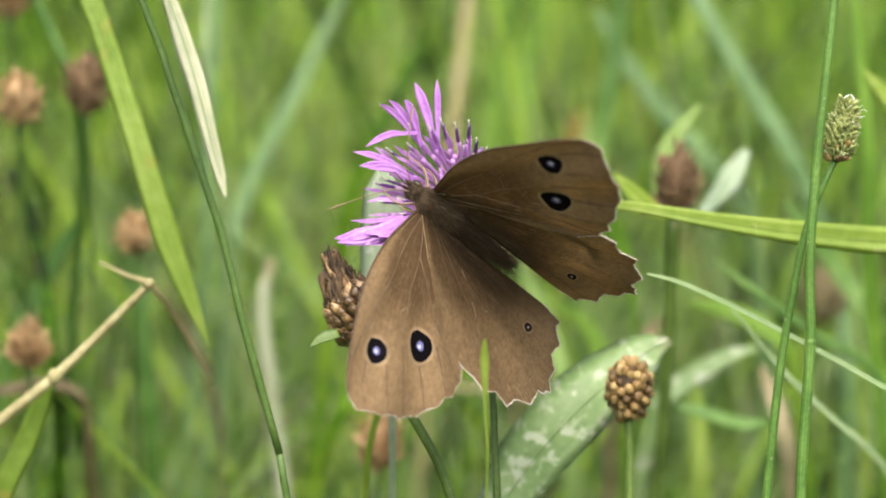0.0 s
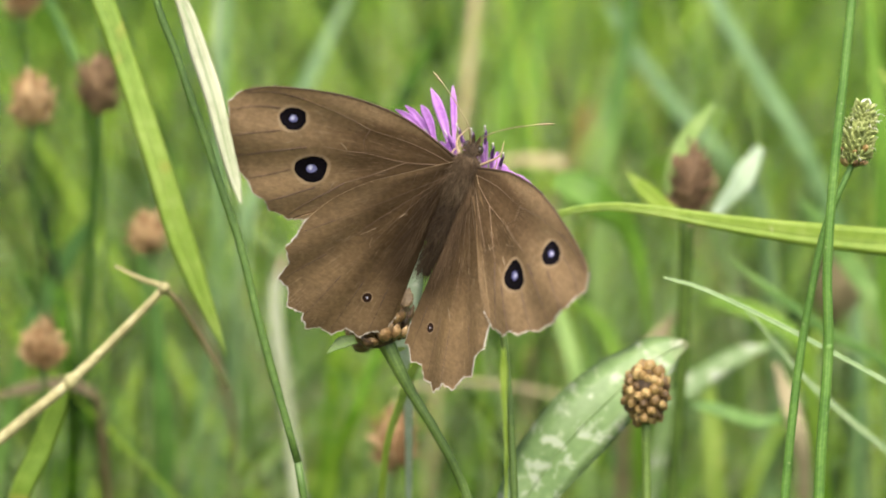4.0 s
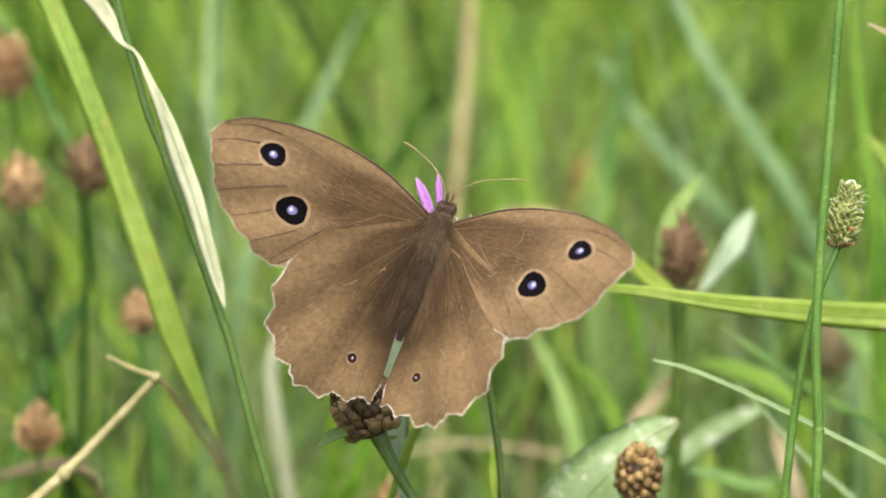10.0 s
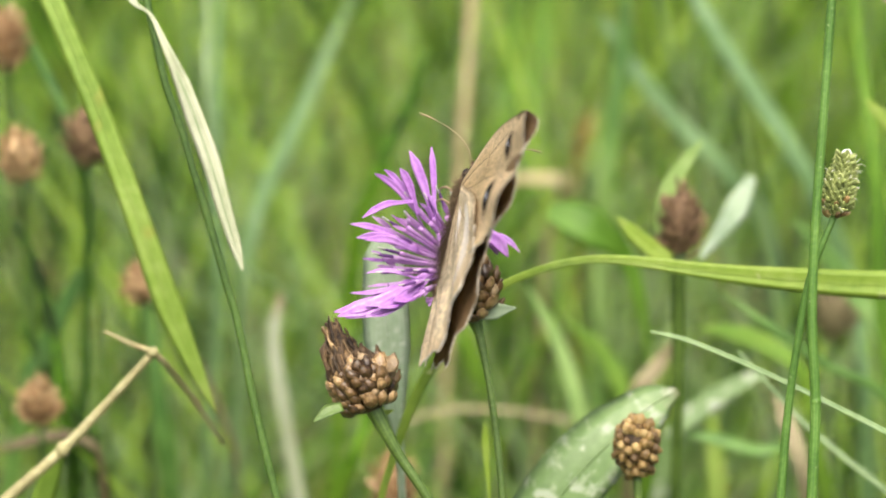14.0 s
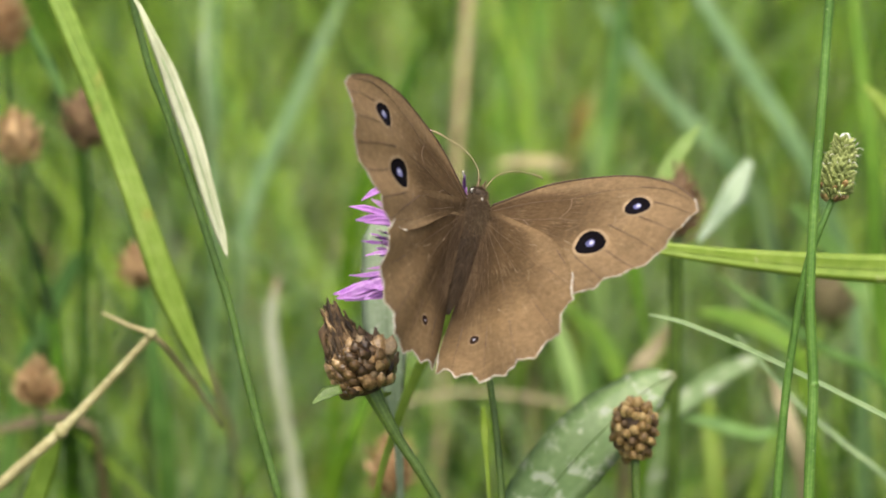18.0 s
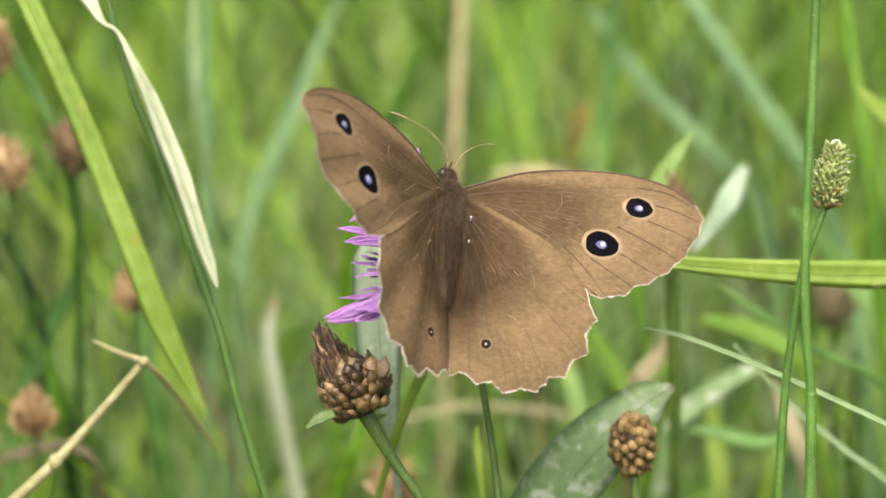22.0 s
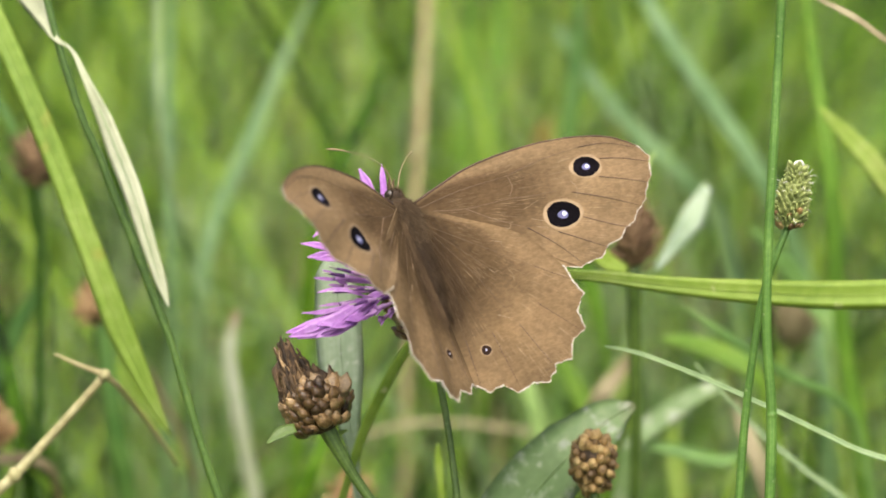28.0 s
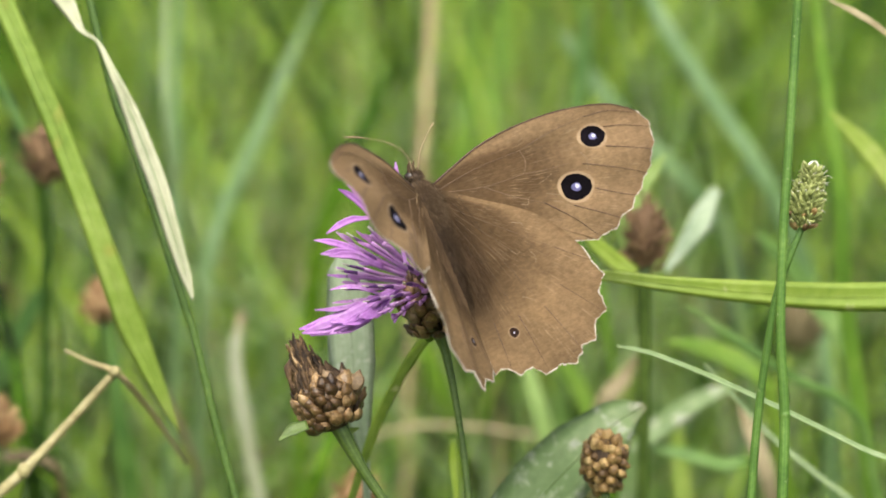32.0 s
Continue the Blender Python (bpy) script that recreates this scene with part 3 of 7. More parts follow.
field("dead_grass", "brown dead grass blades low in the meadow", LITTER, 1000, 24, 0.09, 0.95, (0.16, 0.42), (0.0015, 0.0050), 0.75, 0.5, spread=(0.13, 0.28))
field("low_leaves", "low broad green meadow leaves near the soil", FIELD_LEAF, 520, 14, 0.12, 1.6, (0.10, 0.34), (0.004, 0.011), 0.55, 0.7)
field("surrounding_grass", "green meadow grass all round the flower", GRASS, 7000, 15, 0, 0, (0.2, 0.5), (0.003, 0.008), 0.26, 0.4, front=2.6)
field("outer_grass", "green meadow grass of the wider meadow", GRASS, 9000, 35, 0, 0, (0.25, 0.6), (0.006, 0.016), 0.28, 0.45, front=7.0)
field("outer_straw", "dry straw blades of the wider meadow", STRAW, 900, 36, 0, 0, (0.2, 0.5), (0.003, 0.008), 0.45, 0.45, front=5.0)
field("far_grass", "more meadow grass further off", GRASS, 2600, 16, 2.2, 8.0, (0.3, 0.6), (0.006, 0.016), 0.24, 0.4, spread=(0.3, 0.5))


# ---- plants near the butterfly ----
def stem(name, label, category, points, radii, mat, sides=10, group=""):
    """A stalk that runs down to the soil, as one thing with its stalk as a part."""
    foot = Vector(points[-1])
    ob = thing(name, (foot.x, foot.y, 0), label, category, group)
    part("stalk", tube(bmesh.new(), points, radii, sides, 6, at=ob.location), mat, ob)
    return ob


def down(p, dx=0.0, dy=0.0):
    """Foot of a stalk on the soil below p."""
    return (p[0] + dx, p[1] + dy, -0.005)


def leaf(name, label, points, widths, facing, mat, category="grass blade", crease=0.18, steps=7, wave=0.0, twist=0.0, midrib=0.0, rib_mat=None):
    foot = Vector(points[-1])
    ob = thing(name, (foot.x, foot.y, 0), label, category)
    part("blade", strip(bmesh.new(), points, widths, facing, steps, crease, at=ob.location, wave=wave, twist=twist), mat, ob)
    if midrib:
        c = spline(points, 4)
        n = len(c)
        back = Vector(facing).normalized()
        line = [q - back * (crease * pick(widths, i / (n - 1)) / 2 - 0.00008) for i, q in enumerate(c)]
        part("midrib", tube(bmesh.new(), line, [midrib], 6, 1, at=ob.location), rib_mat or SAGE, ob)
    return ob


CAMWARD = (0.0, -0.93, 0.37)

# lime blade with a kink
leaf("broad_grass_blade", "long lime green grass leaf, arching over to a pointed tip",
     [(-0.0297, 0.0149, 0.4312), (-0.0325, 0.0155, 0.4380), (-0.0358, 0.0168, 0.4462), (-0.0397, 0.0192, 0.4575), (-0.0449, 0.0238, 0.4711), (-0.0510, 0.0294, 0.4846), (-0.0555, 0.0331, 0.4937), (-0.0645, 0.0389, 0.5076), (-0.0773, 0.0406, 0.5110), (-0.115, 0.03, 0.40), (-0.125, 0.03, -0.005)],
     [0.0002, 0.0022, 0.0038, 0.0034, 0.0032, 0.0031, 0.003, 0.003, 0.003, 0.003, 0.0025], (0.1, -0.93, 0.3), LIME_BLADE, midrib=0.00009, rib_mat=LIME_BLADE)

# thin dark stalk and the pale hanging blade beside it
STALK = thing("grass_stalk", (0.0007, -0.0517, 0), "thin dark green grass stalk, its upper part swaying", "grass stalk")
STALK_JOINT = Vector((-0.0184, -0.0305, 0.4369)) - STALK.location
part("stalk", tube(bmesh.new(), [(-0.0184, -0.0305, 0.4369), (-0.0145, -0.0349, 0.4155), (0.0007, -0.0517, 0)], [0.00048, 0.0005, 0.0006], 8, 6, at=(0.0007, -0.0517, 0)), STALK_MID, STALK)
SWAYING = part("upper_stalk", tube(bmesh.new(), [(-0.0385, -0.0060, 0.5128), (-0.0365, -0.0088, 0.5037), (-0.0362, -0.0093, 0.5021), (-0.0351, -0.0112, 0.4964), (-0.0339, -0.0128, 0.4913), (-0.0329, -0.0141, 0.4875), (-0.0312, -0.0155, 0.4830), (-0.0298, -0.0170, 0.4785), (-0.0283, -0.0184, 0.4740), (-0.0270, -0.0198, 0.4698), (-0.0256, -0.0213, 0.4653), (-0.0246, -0.0223, 0.4622), (-0.0222, -0.0258, 0.4515), (-0.0184, -0.0305, 0.4369)],
                                   [0.0004, 0.00045, 0.00048, 0.00048], 8, 4, at=(-0.0184, -0.0305, 0.4369)), STALK_MID, STALK)
SWAYING.location = STALK_JOINT
PALE = thing("pale_grass_leaf", (-0.115, 0.030, 0), "pale cream grass leaf with its twisted tip hanging beside a stalk", "leaf")
part("blade", strip(bmesh.new(), [(-0.1150, 0.0300, -0.0050), (-0.1120, 0.0250, 0.2500), (-0.1000, 0.0150, 0.4500), (-0.0780, 0.0030, 0.5130), (-0.0600, -0.0030, 0.5120), (-0.0475, -0.0066, 0.5027), (-0.0448, -0.0077, 0.5000), (-0.0422, -0.0089, 0.4970), (-0.0401, -0.0119, 0.4946), (-0.0387, -0.0123, 0.4938), (-0.0365, -0.0164, 0.4911), (-0.0345, -0.0181, 0.4869), (-0.0331, -0.0196, 0.4833), (-0.0314, -0.0213, 0.4791), (-0.0297, -0.0236, 0.4737), (-0.0283, -0.0253, 0.4695), (-0.0275, -0.0263, 0.4670)],
                    [0.00120, 0.00160, 0.00220, 0.00260, 0.00270, 0.00270, 0.00270, 0.00220, 0.00060, 0.00035, 0.00100, 0.00190, 0.00230, 0.00230, 0.00190, 0.00140, 0.00025], (-0.25, -0.9, 0.35), 7, 0.22, at=(-0.115, 0.030, 0)), PALE_BLADE, PALE)
part("midrib", tube(bmesh.new(), [(-0.0386, -0.0122, 0.4936), (-0.0345, -0.0184, 0.4869), (-0.0314, -0.0216, 0.4791), (-0.0283, -0.0256, 0.4695)], [0.00005, 0.00009, 0.00008, 0.00004], 6, 8, at=(-0.115, 0.030, 0)), SAGE, PALE, "greenish midrib")

# bent dry stalk at the lower edge
DRY = thing("dry_grass_stalk", (*(-0.0627, 0.0059, 0.4178)[:2], 0), "bent dry straw-coloured grass stalk with a node", "grass stalk")
part("stalk", tube(bmesh.new(), [(-0.0382, 0.0164, 0.4398), (-0.0440, 0.0141, 0.4339), (-0.0503, 0.0108, 0.4280), (-0.0582, 0.0074, 0.4218), (-0.0641, 0.0043, 0.4165), (-0.075, 0.0, 0.25), (-0.08, 0.01, -0.005)],
                   [0.00055, 0.0006, 0.00075, 0.0008, 0.0008, 0.0008, 0.0008], 8, 6, at=DRY.location), DRY_STALK, DRY)
part("side_stalk", tube(bmesh.new(), [(-0.0455, 0.0222, 0.4405), (-0.0416, 0.0197, 0.4397), (-0.0382, 0.0164, 0.4398), (-0.0345, 0.0235, 0.4309), (-0.0302, 0.0314, 0.4187)], [0.00015, 0.0003, 0.00045, 0.00036, 0.00025], 7, 6, at=DRY.location), STRAW_STEM, DRY)
part("node", blob(bmesh.new(), Vector((-0.0382, 0.0162, 0.4399)) - DRY.location, (0.0009, 0.0009, 0.0008), 0.2), DRY_STALK, DRY)
part("node", blob(bmesh.new(), Vector((-0.0503, 0.0106, 0.4281)) - DRY.location, (0.001, 0.001, 0.0011), 0.2), DRY_STALK, DRY)
leaf("green_grass", "fresh green grass blade at a dry stalk",
     [(-0.0507, 0.0127, 0.4273), (-0.0523, 0.0122, 0.4234), (-0.0543, 0.0112, 0.4180), (-0.0577, 0.0098, 0.4091), (-0.062, 0.05, 0.25), (-0.065, 0.055, -0.005)], [0.001, 0.0028, 0.0032, 0.003, 0.003, 0.002], CAMWARD, LIME_BLADE)

# arched yellow-green blade running out to the side
leaf("arched_grass_blade", "arched yellow green grass blade with pale worn streaks",
     [(0.0697, 0.0105, 0.4524), (0.0579, 0.0098, 0.4526), (0.0470, 0.0093, 0.4535), (0.0357, 0.0090, 0.4548), (0.0261, 0.0097, 0.4559), (0.0202, 0.0099, 0.4561), (0.0135, 0.0095, 0.4548), (0.0075, 0.0095, 0.4518), (0.0025, 0.0087, 0.4468), (-0.0027, 0.0063, 0.4381), (-0.0057, 0.0042, 0.4300), (-0.0076, 0.0023, 0.4226), (-0.004, 0.02, 0.25), (-0.003, 0.03, -0.005)],
     [0.004, 0.0038, 0.0032, 0.0022, 0.0014, 0.0011, 0.001, 0.0011, 0.0014, 0.0014, 0.0011, 0.0009, 0.0012, 0.002], (0.05, -0.90, 0.42), YELLOWGREEN, crease=0.22, midrib=0.00008, rib_mat=YELLOWGREEN)
leaf("slanting_grass_blade", "thin pale green slanting grass blade",
     [(0.0272, -0.0002, 0.4503), (0.0312, -0.0006, 0.4495), (0.0378, -0.0012, 0.4470), (0.0458, -0.0022, 0.4435), (0.0583, -0.0039, 0.4375), (0.0730, -0.0043, 0.4292), (0.10, 0.02, 0.24), (0.11, 0.03, -0.005)],
     [0.0003, 0.0006, 0.00066, 0.00068, 0.0007, 0.0008, 0.001, 0.0012], (0.2, -0.75, 0.6), SAGE, crease=0.5)
leaf("slanting_grass_blade", "second thin slanting grass blade behind",
     [(0.0423, 0.0242, 0.4366), (0.0517, 0.0202, 0.4272), (0.0572, 0.0183, 0.4229), (0.0663, 0.0167, 0.4140), (0.09, 0.05, 0.24), (0.10, 0.06, -0.005)], [0.0003, 0.0008, 0.0009, 0.0009, 0.0010, 0.0012], CAMWARD, SAGE, crease=0.4)

# young blade between the eye and the flower stem
leaf("young_grass_tip", "thin yellow green grass tip standing before the flower stem",
     [(0.0046, -0.0404, 0.4566), (0.0047, -0.0408, 0.4542), (0.0050, -0.0415, 0.4500), (0.0056, -0.0425, 0.4420), (0.0075, -0.0440, 0.36), (0.011, -0.040, -0.005)],
     [0.0003, 0.0010, 0.0005, 0.00028, 0.0003, 0.0005], CAMWARD, YELLOWGREEN, crease=0.3)

# tall stem and plantain spike
TALL = stem("tall_grass_stem", "tall upright green grass stem", "grass stalk",
     [(0.0474, -0.0011, 0.5078), (0.0469, -0.0042, 0.4947), (0.0461, -0.0084, 0.4818), (0.0453, -0.0125, 0.4688), (0.0451, -0.0157, 0.4583), (0.0457, -0.0184, 0.4489), (0.0454, -0.0222, 0.4368), (0.0455, -0.0265, 0.4181), down((0.0455, -0.0265, 0.4181), 0, 0.01)],
     [0.00055, 0.00058, 0.00058, 0.0006, 0.00062, 0.00066, 0.0007, 0.0007, 0.0008], STEM_LIGHT)
part("node", blob(bmesh.new(), Vector((0.0457, -0.0184, 0.4489)) - TALL.location, (0.00072, 0.00072, 0.0009), 0.15), STEM_LIGHT, TALL)


def plantain(base, top, points, radii):
    """A young plantain ear: a core packed with small pointed scales, a few filaments, and its stalk."""
    ob = stem("plantain_spike", "green flowering plantain spike with pale filaments on a thin stalk", "plant", points, radii, STEM_LIGHT)
    base, top = Vector(base) - ob.location, Vector(top) - ob.location
    axis = top - base
    turn = frame_along(axis)
    part("core", blob(bmesh.new(), base + axis * 0.5, (0.0017, 0.0017, axis.length * 0.5), 0.1, turn=turn), SPIKE_GREEN, ob)
    bm = bmesh.new()
    blob(bm, (0, 0, 0.0003), (0.00034, 0.00024, 0.00060), 0.5, 7, 5, freq=2500)
    me = mesh_of("scale", bm, SPIKE_GREEN)
    bm = bmesh.new()
    blob(bm, (0, 0, 0.0003), (0.0004, 0.0003, 0.0006), 0.3, 7, 5, freq=2500)
    me_brown = mesh_of("brown_scale", bm, SEED)
    rnd = random.Random(5)
    count = 210
    for i in range(count):
        f = (i + 0.5) / count
        a = i * 2.39996
        r = 0.00185 * min(1, 0.45 + 2.4 * f) * (1 - 0.62 * f ** 2.2)
        out = turn @ Vector((math.cos(a), math.sin(a), 0))
        d = (out * 0.75 + axis.normalized() * 0.7 + Vector((rnd.gauss(0, 0.28), rnd.gauss(0, 0.28), rnd.gauss(0, 0.28)))).normalized()
        q = base + axis * (f * 0.96) + out * r * 0.95
        m = Matrix.Translation(q) @ frame_along(d).to_4x4() @ Matrix.Rotation(rnd.uniform(0, 6), 4, "Z") @ Matrix.Scale(rnd.uniform(0.65, 1.2), 4)
        share("scale", me_brown if f < 0.3 and rnd.random() < 0.22 else me, ob, m)
    bm = bmesh.new()
    for i in range(36):
        a, f = rnd.uniform(0, 6.28), rnd.uniform(0.05, 0.98)
        out = turn @ Vector((math.cos(a), math.sin(a), 0))
        q = base + axis * f + out * 0.0017
        e = q + out * rnd.uniform(0.0002, 0.0011) + axis.normalized() * rnd.uniform(-0.0004, 0.0008)
        tube(bm, [q, (q + e) / 2 + axis.normalized() * 0.0002, e], [0.00005, 0.00004, 0.00003], 4, 2)
    part("filaments", bm, WHITE_HAIR, ob, "pale stamen filaments")
    bm = bmesh.new()
    blob(bm, top, (0.0008, 0.0008, 0.0007), 0.4, freq=1500)
    part("tip", bm, WHITE_HAIR, ob, "pale fluffy tip")


plantain((0.0485, -0.0072, 0.4688), (0.0500, -0.0044, 0.4759),
         [(0.0485, -0.0072, 0.4688), (0.0471, -0.0084, 0.4657), (0.0455, -0.0093, 0.4608), (0.0443, -0.0112, 0.4533), (0.0433, -0.0134, 0.4450), (0.0425, -0.0168, 0.4340), (0.0419, -0.0213, 0.4150), down((0.0419, -0.0213, 0.4150), 0, 0.01)],
         [0.00042, 0.00042, 0.00045, 0.0005, 0.00055, 0.0006, 0.0007, 0.0008])


# knapweed heads
def bract_mesh(name, mat, w=1.0, seed=1):
    """One swollen bead-like bract with a pinched, ragged tip, standing on its base, outward along y."""
    bm = bmesh.new()
    rnd = random.Random(seed)
    rows = []
    for f, half, swell in ((0.0, 0.42, 0.25), (0.22, 0.86, 0.72), (0.48, 1.0, 1.0), (0.72, 0.86, 0.86), (0.88, 0.55, 0.5), (0.98, 0.30, 0.40), (1.07, 0.12, 0.45)):
        row = []
        for k in range(8):
            a = 2 * math.pi * k / 8
            jit = 1 + rnd.uniform(-0.2, 0.2)
            row.append(bm.verts.new((w * 0.00088 * half * math.cos(a) * jit, 0.00066 * swell * (0.25 + 0.75 * math.sin(a)) * jit if math.sin(a) > 0 else 0.0003 * swell * math.sin(a), 0.0022 * f + rnd.uniform(-0.00012, 0.00012))))
        rows.append(row)
    for a, b in zip(rows[:-1], rows[1:]):
        for k in range(8):
            j = (k + 1) % 8
            bm.faces.new((a[k], a[j], b[j], b[k]))
    bm.faces.new(rows[0][::-1])
    bm.faces.new(rows[-1])
    return mesh_of(name, bm, mat)


BRACT_MESH = bract_mesh("bract", BRACT)
BRACT_ROUND = bract_mesh("bract_round", BRACT, 1.12, 5)
BRACT_PALE = bract_mesh("bract_pale", BRACT_TAN, 1.05, 2)
BRACT_BLACK = bract_mesh("bract_dark", BRACT_DARK, 0.8, 3)


def involucre(ob, base, axis, length, radius, rings, seed, dark_from=2.0, size=1.0):
    """The scaly cup under a knapweed flower: overlapping bracts over a core."""
    rnd = random.Random(seed)
    axis = Vector(axis).normalized()
    turn = frame_along(axis)
    base = Vector(base) - ob.location
    part("core", blob(bmesh.new(), base + axis * length * 0.48, (radius * 0.86, radius * 0.86, length * 0.52), 0.08, 14, 9, turn=turn), BRACT_DARK, ob)
    for i in range(rings):
        f = i / (rings - 1)
        r = radius * (0.55 + 0.45 * math.sin(math.pi * min(1.0, 0.12 + 0.62 * f) )) * (1 - 0.45 * max(0, f - 0.62) / 0.38)
        n = max(7, int(2 * math.pi * r / (0.00148 * size)))
        for k in range(n):
            a = 2 * math.pi * (k + 0.5 * (i % 2)) / n + rnd.uniform(-0.08, 0.08)
            tilt = 0.70 - 0.72 * f + rnd.uniform(-0.28, 0.28)
            m = (Matrix.Translation(base + axis * (length * (0.02 + 0.74 * f))) @ turn.to_4x4() @ Matrix.Rotation(a, 4, "Z") @ Matrix.Translation((0, r * 0.88, 0))
                 @ Matrix.Rotation(-tilt, 4, "X") @ Matrix.Rotation(rnd.uniform(-0.35, 0.35), 4, "Y") @ Matrix.Scale(size * rnd.uniform(0.78, 1.22), 4))
            pale = rnd.random() < 0.10
            share("bract", BRACT_BLACK if f > dark_from else BRACT_PALE if pale else BRACT_MESH if rnd.random() < 0.6 else BRACT_ROUND, ob, m)


BUD = thing("knapweed_bud", (*(-0.0007, -0.0133, 0.4323)[:2], 0), "brown withered knapweed head with scaly bracts on a green stem", "seed head")
bud_stem = [(-0.0082, -0.0087, 0.4434), (-0.0070, -0.0096, 0.4413), (-0.0050, -0.0109, 0.4380), (-0.0018, -0.0128, 0.4336), (0.0021, -0.0146, 0.4267), (0.0058, -0.0180, 0.4131), (*(0.0065, -0.0185, 0.4093)[:2], -0.005)]
part("stem", tube(bmesh.new(), bud_stem, [0.0011, 0.0009, 0.00068, 0.0006, 0.0006, 0.0007, 0.001], 10, 6, at=BUD.location), STALK_GREEN, BUD)
involucre(BUD, (-0.0084, -0.0088, 0.4432), Vector((-0.0121, -0.0039, 0.4523)) - Vector((-0.0084, -0.0088, 0.4432)), 0.0080, 0.0042, 8, 3, 0.90, 0.86)
rnd = random.Random(8)
crown_base, crown_tip = Vector((-0.0113, -0.0067, 0.4481)), Vector((-0.0137, -0.0034, 0.4535))
for i in range(210):
    a, r = rnd.uniform(0, 6.28), 0.0029 * math.sqrt(rnd.random())
    off = Vector((math.cos(a) * r, math.sin(a) * r, 0))
    q = crown_base + off + Vector((0, 0, rnd.uniform(-0.0016, 0.0002)))
    reach = 0.18 + 0.55 * rnd.random() if i % 6 else rnd.uniform(0.75, 1.0)
    e = crown_base.lerp(crown_tip, reach) + off * (1.0 - 0.9 * reach) + Vector((rnd.gauss(0, 0.0005), rnd.gauss(0, 0.0005), rnd.gauss(0, 0.0004)))
    kink = Vector((rnd.gauss(0, 0.0003), rnd.gauss(0, 0.0003), rnd.gauss(0, 0.0003)))
    part("withered_floret", tube(bmesh.new(), [q, q.lerp(e, 0.45) + kink, q.lerp(e, 0.8) - kink * 0.4, e], [0.00024, 0.00029, 0.00022, 0.0001], 5, 3, at=BUD.location, knobby=1.6), BRACT if i % 7 == 0 else BRACT_DARK, BUD)
for k, (q, e) in enumerate((((-0.0063, -0.0093, 0.4486), (-0.0054, -0.0072, 0.4512)), ((-0.0075, -0.0093, 0.4486), (-0.0073, -0.0072, 0.4510)))):
    share("bract", BRACT_PALE if k == 0 else BRACT_ROUND, BUD, Matrix.Translation(Vector(q) - BUD.location) @ frame_along(Vector(e) - Vector(q)).to_4x4() @ Matrix.Rotation(3.14, 4, "Z") @ Matrix.Scale(1.12, 4))
part("leaflet", strip(bmesh.new(), [(-0.0120, -0.0117, 0.4451), (-0.0138, -0.0123, 0.4448), (-0.0156, -0.0132, 0.4437)], [0.0014, 0.0019, 0.0002], (0, -0.5, 0.85), 6, 0.3, at=BUD.location), STALK_GREEN, BUD, "small green leaflet below the head")
part("leaflet", strip(bmesh.new(), [(-0.0093, -0.0032, 0.4408), (-0.0073, -0.0035, 0.4402), (-0.0057, -0.0034, 0.4406)], [0.001, 0.0014, 0.0002], (0, -0.5, 0.85), 6, 0.3, at=BUD.location), YELLOWGREEN, BUD)

FLOWER = thing("knapweed_flower", (0.0182, -0.0017, 0), "violet knapweed flower with brown scaly bracts on a thin green stem", "flower")
flower_stem = [(0.0045, -0.0013, 0.4529), (0.0052, -0.0022, 0.4508), (0.0061, -0.0043, 0.4470), (0.0072, -0.0074, 0.4406), (0.0082, -0.0117, 0.4314), (0.0094, -0.0172, 0.4126), (0.0182, -0.0017, 0)]
part("stem", tube(bmesh.new(), flower_stem, [0.0010, 0.0006, 0.00046, 0.00044, 0.00046, 0.0006, 0.001], 10, 6, at=(0.0182, -0.0017, 0)), STALK_GREEN, FLOWER)
involucre(FLOWER, (0.0046, -0.0009, 0.4526), Vector((0.0026, 0.0002, 0.4607)) - Vector((0.0046, -0.0009, 0.4526)), 0.0086, 0.0036, 7, 4, 3.0, 0.98)
part("leaflet", strip(bmesh.new(), [(0.0049, -0.0027, 0.4535), (0.0073, -0.0035, 0.4545), (0.0097, -0.0043, 0.4553)], [0.0012, 0.0023, 0.0002], (0.1, -0.7, 0.7), 6, 0.3, at=(0.0182, -0.0017, 0)), GREY_LEAF, FLOWER, "small grey green leaflet below the flower")
part("leaflet", strip(bmesh.new(), [(0.0041, 0.0009, 0.4517), (0.0033, 0.0007, 0.4511), (0.0022, -0.0001, 0.4518)], [0.001, 0.0012, 0.0002], (0, -0.6, 0.7), 6, 0.3, at=(0.0182, -0.0017, 0)), YELLOWGREEN, FLOWER)


def petal(tip, root, width, sag, facing=(-0.3, -0.85, 0.4), mat=None, tint=None):
    """A narrow strap of an outer floret."""
    a, b = Vector(root), Vector(tip)
    mid = a.lerp(b, 0.5) + Vector(sag)
    part("petal", strip(bmesh.new(), [a, a.lerp(mid, 0.6), mid, mid.lerp(b, 0.55) + Vector(sag) * 0.25, b],
                        [width * 0.45, width * 0.6, width, width * 0.95, width * 0.12], facing, 5, 0.45, 0.0001, twist=random.uniform(-0.5, 0.5), at=(0.0182, -0.0017, 0)), mat or PETAL, FLOWER)


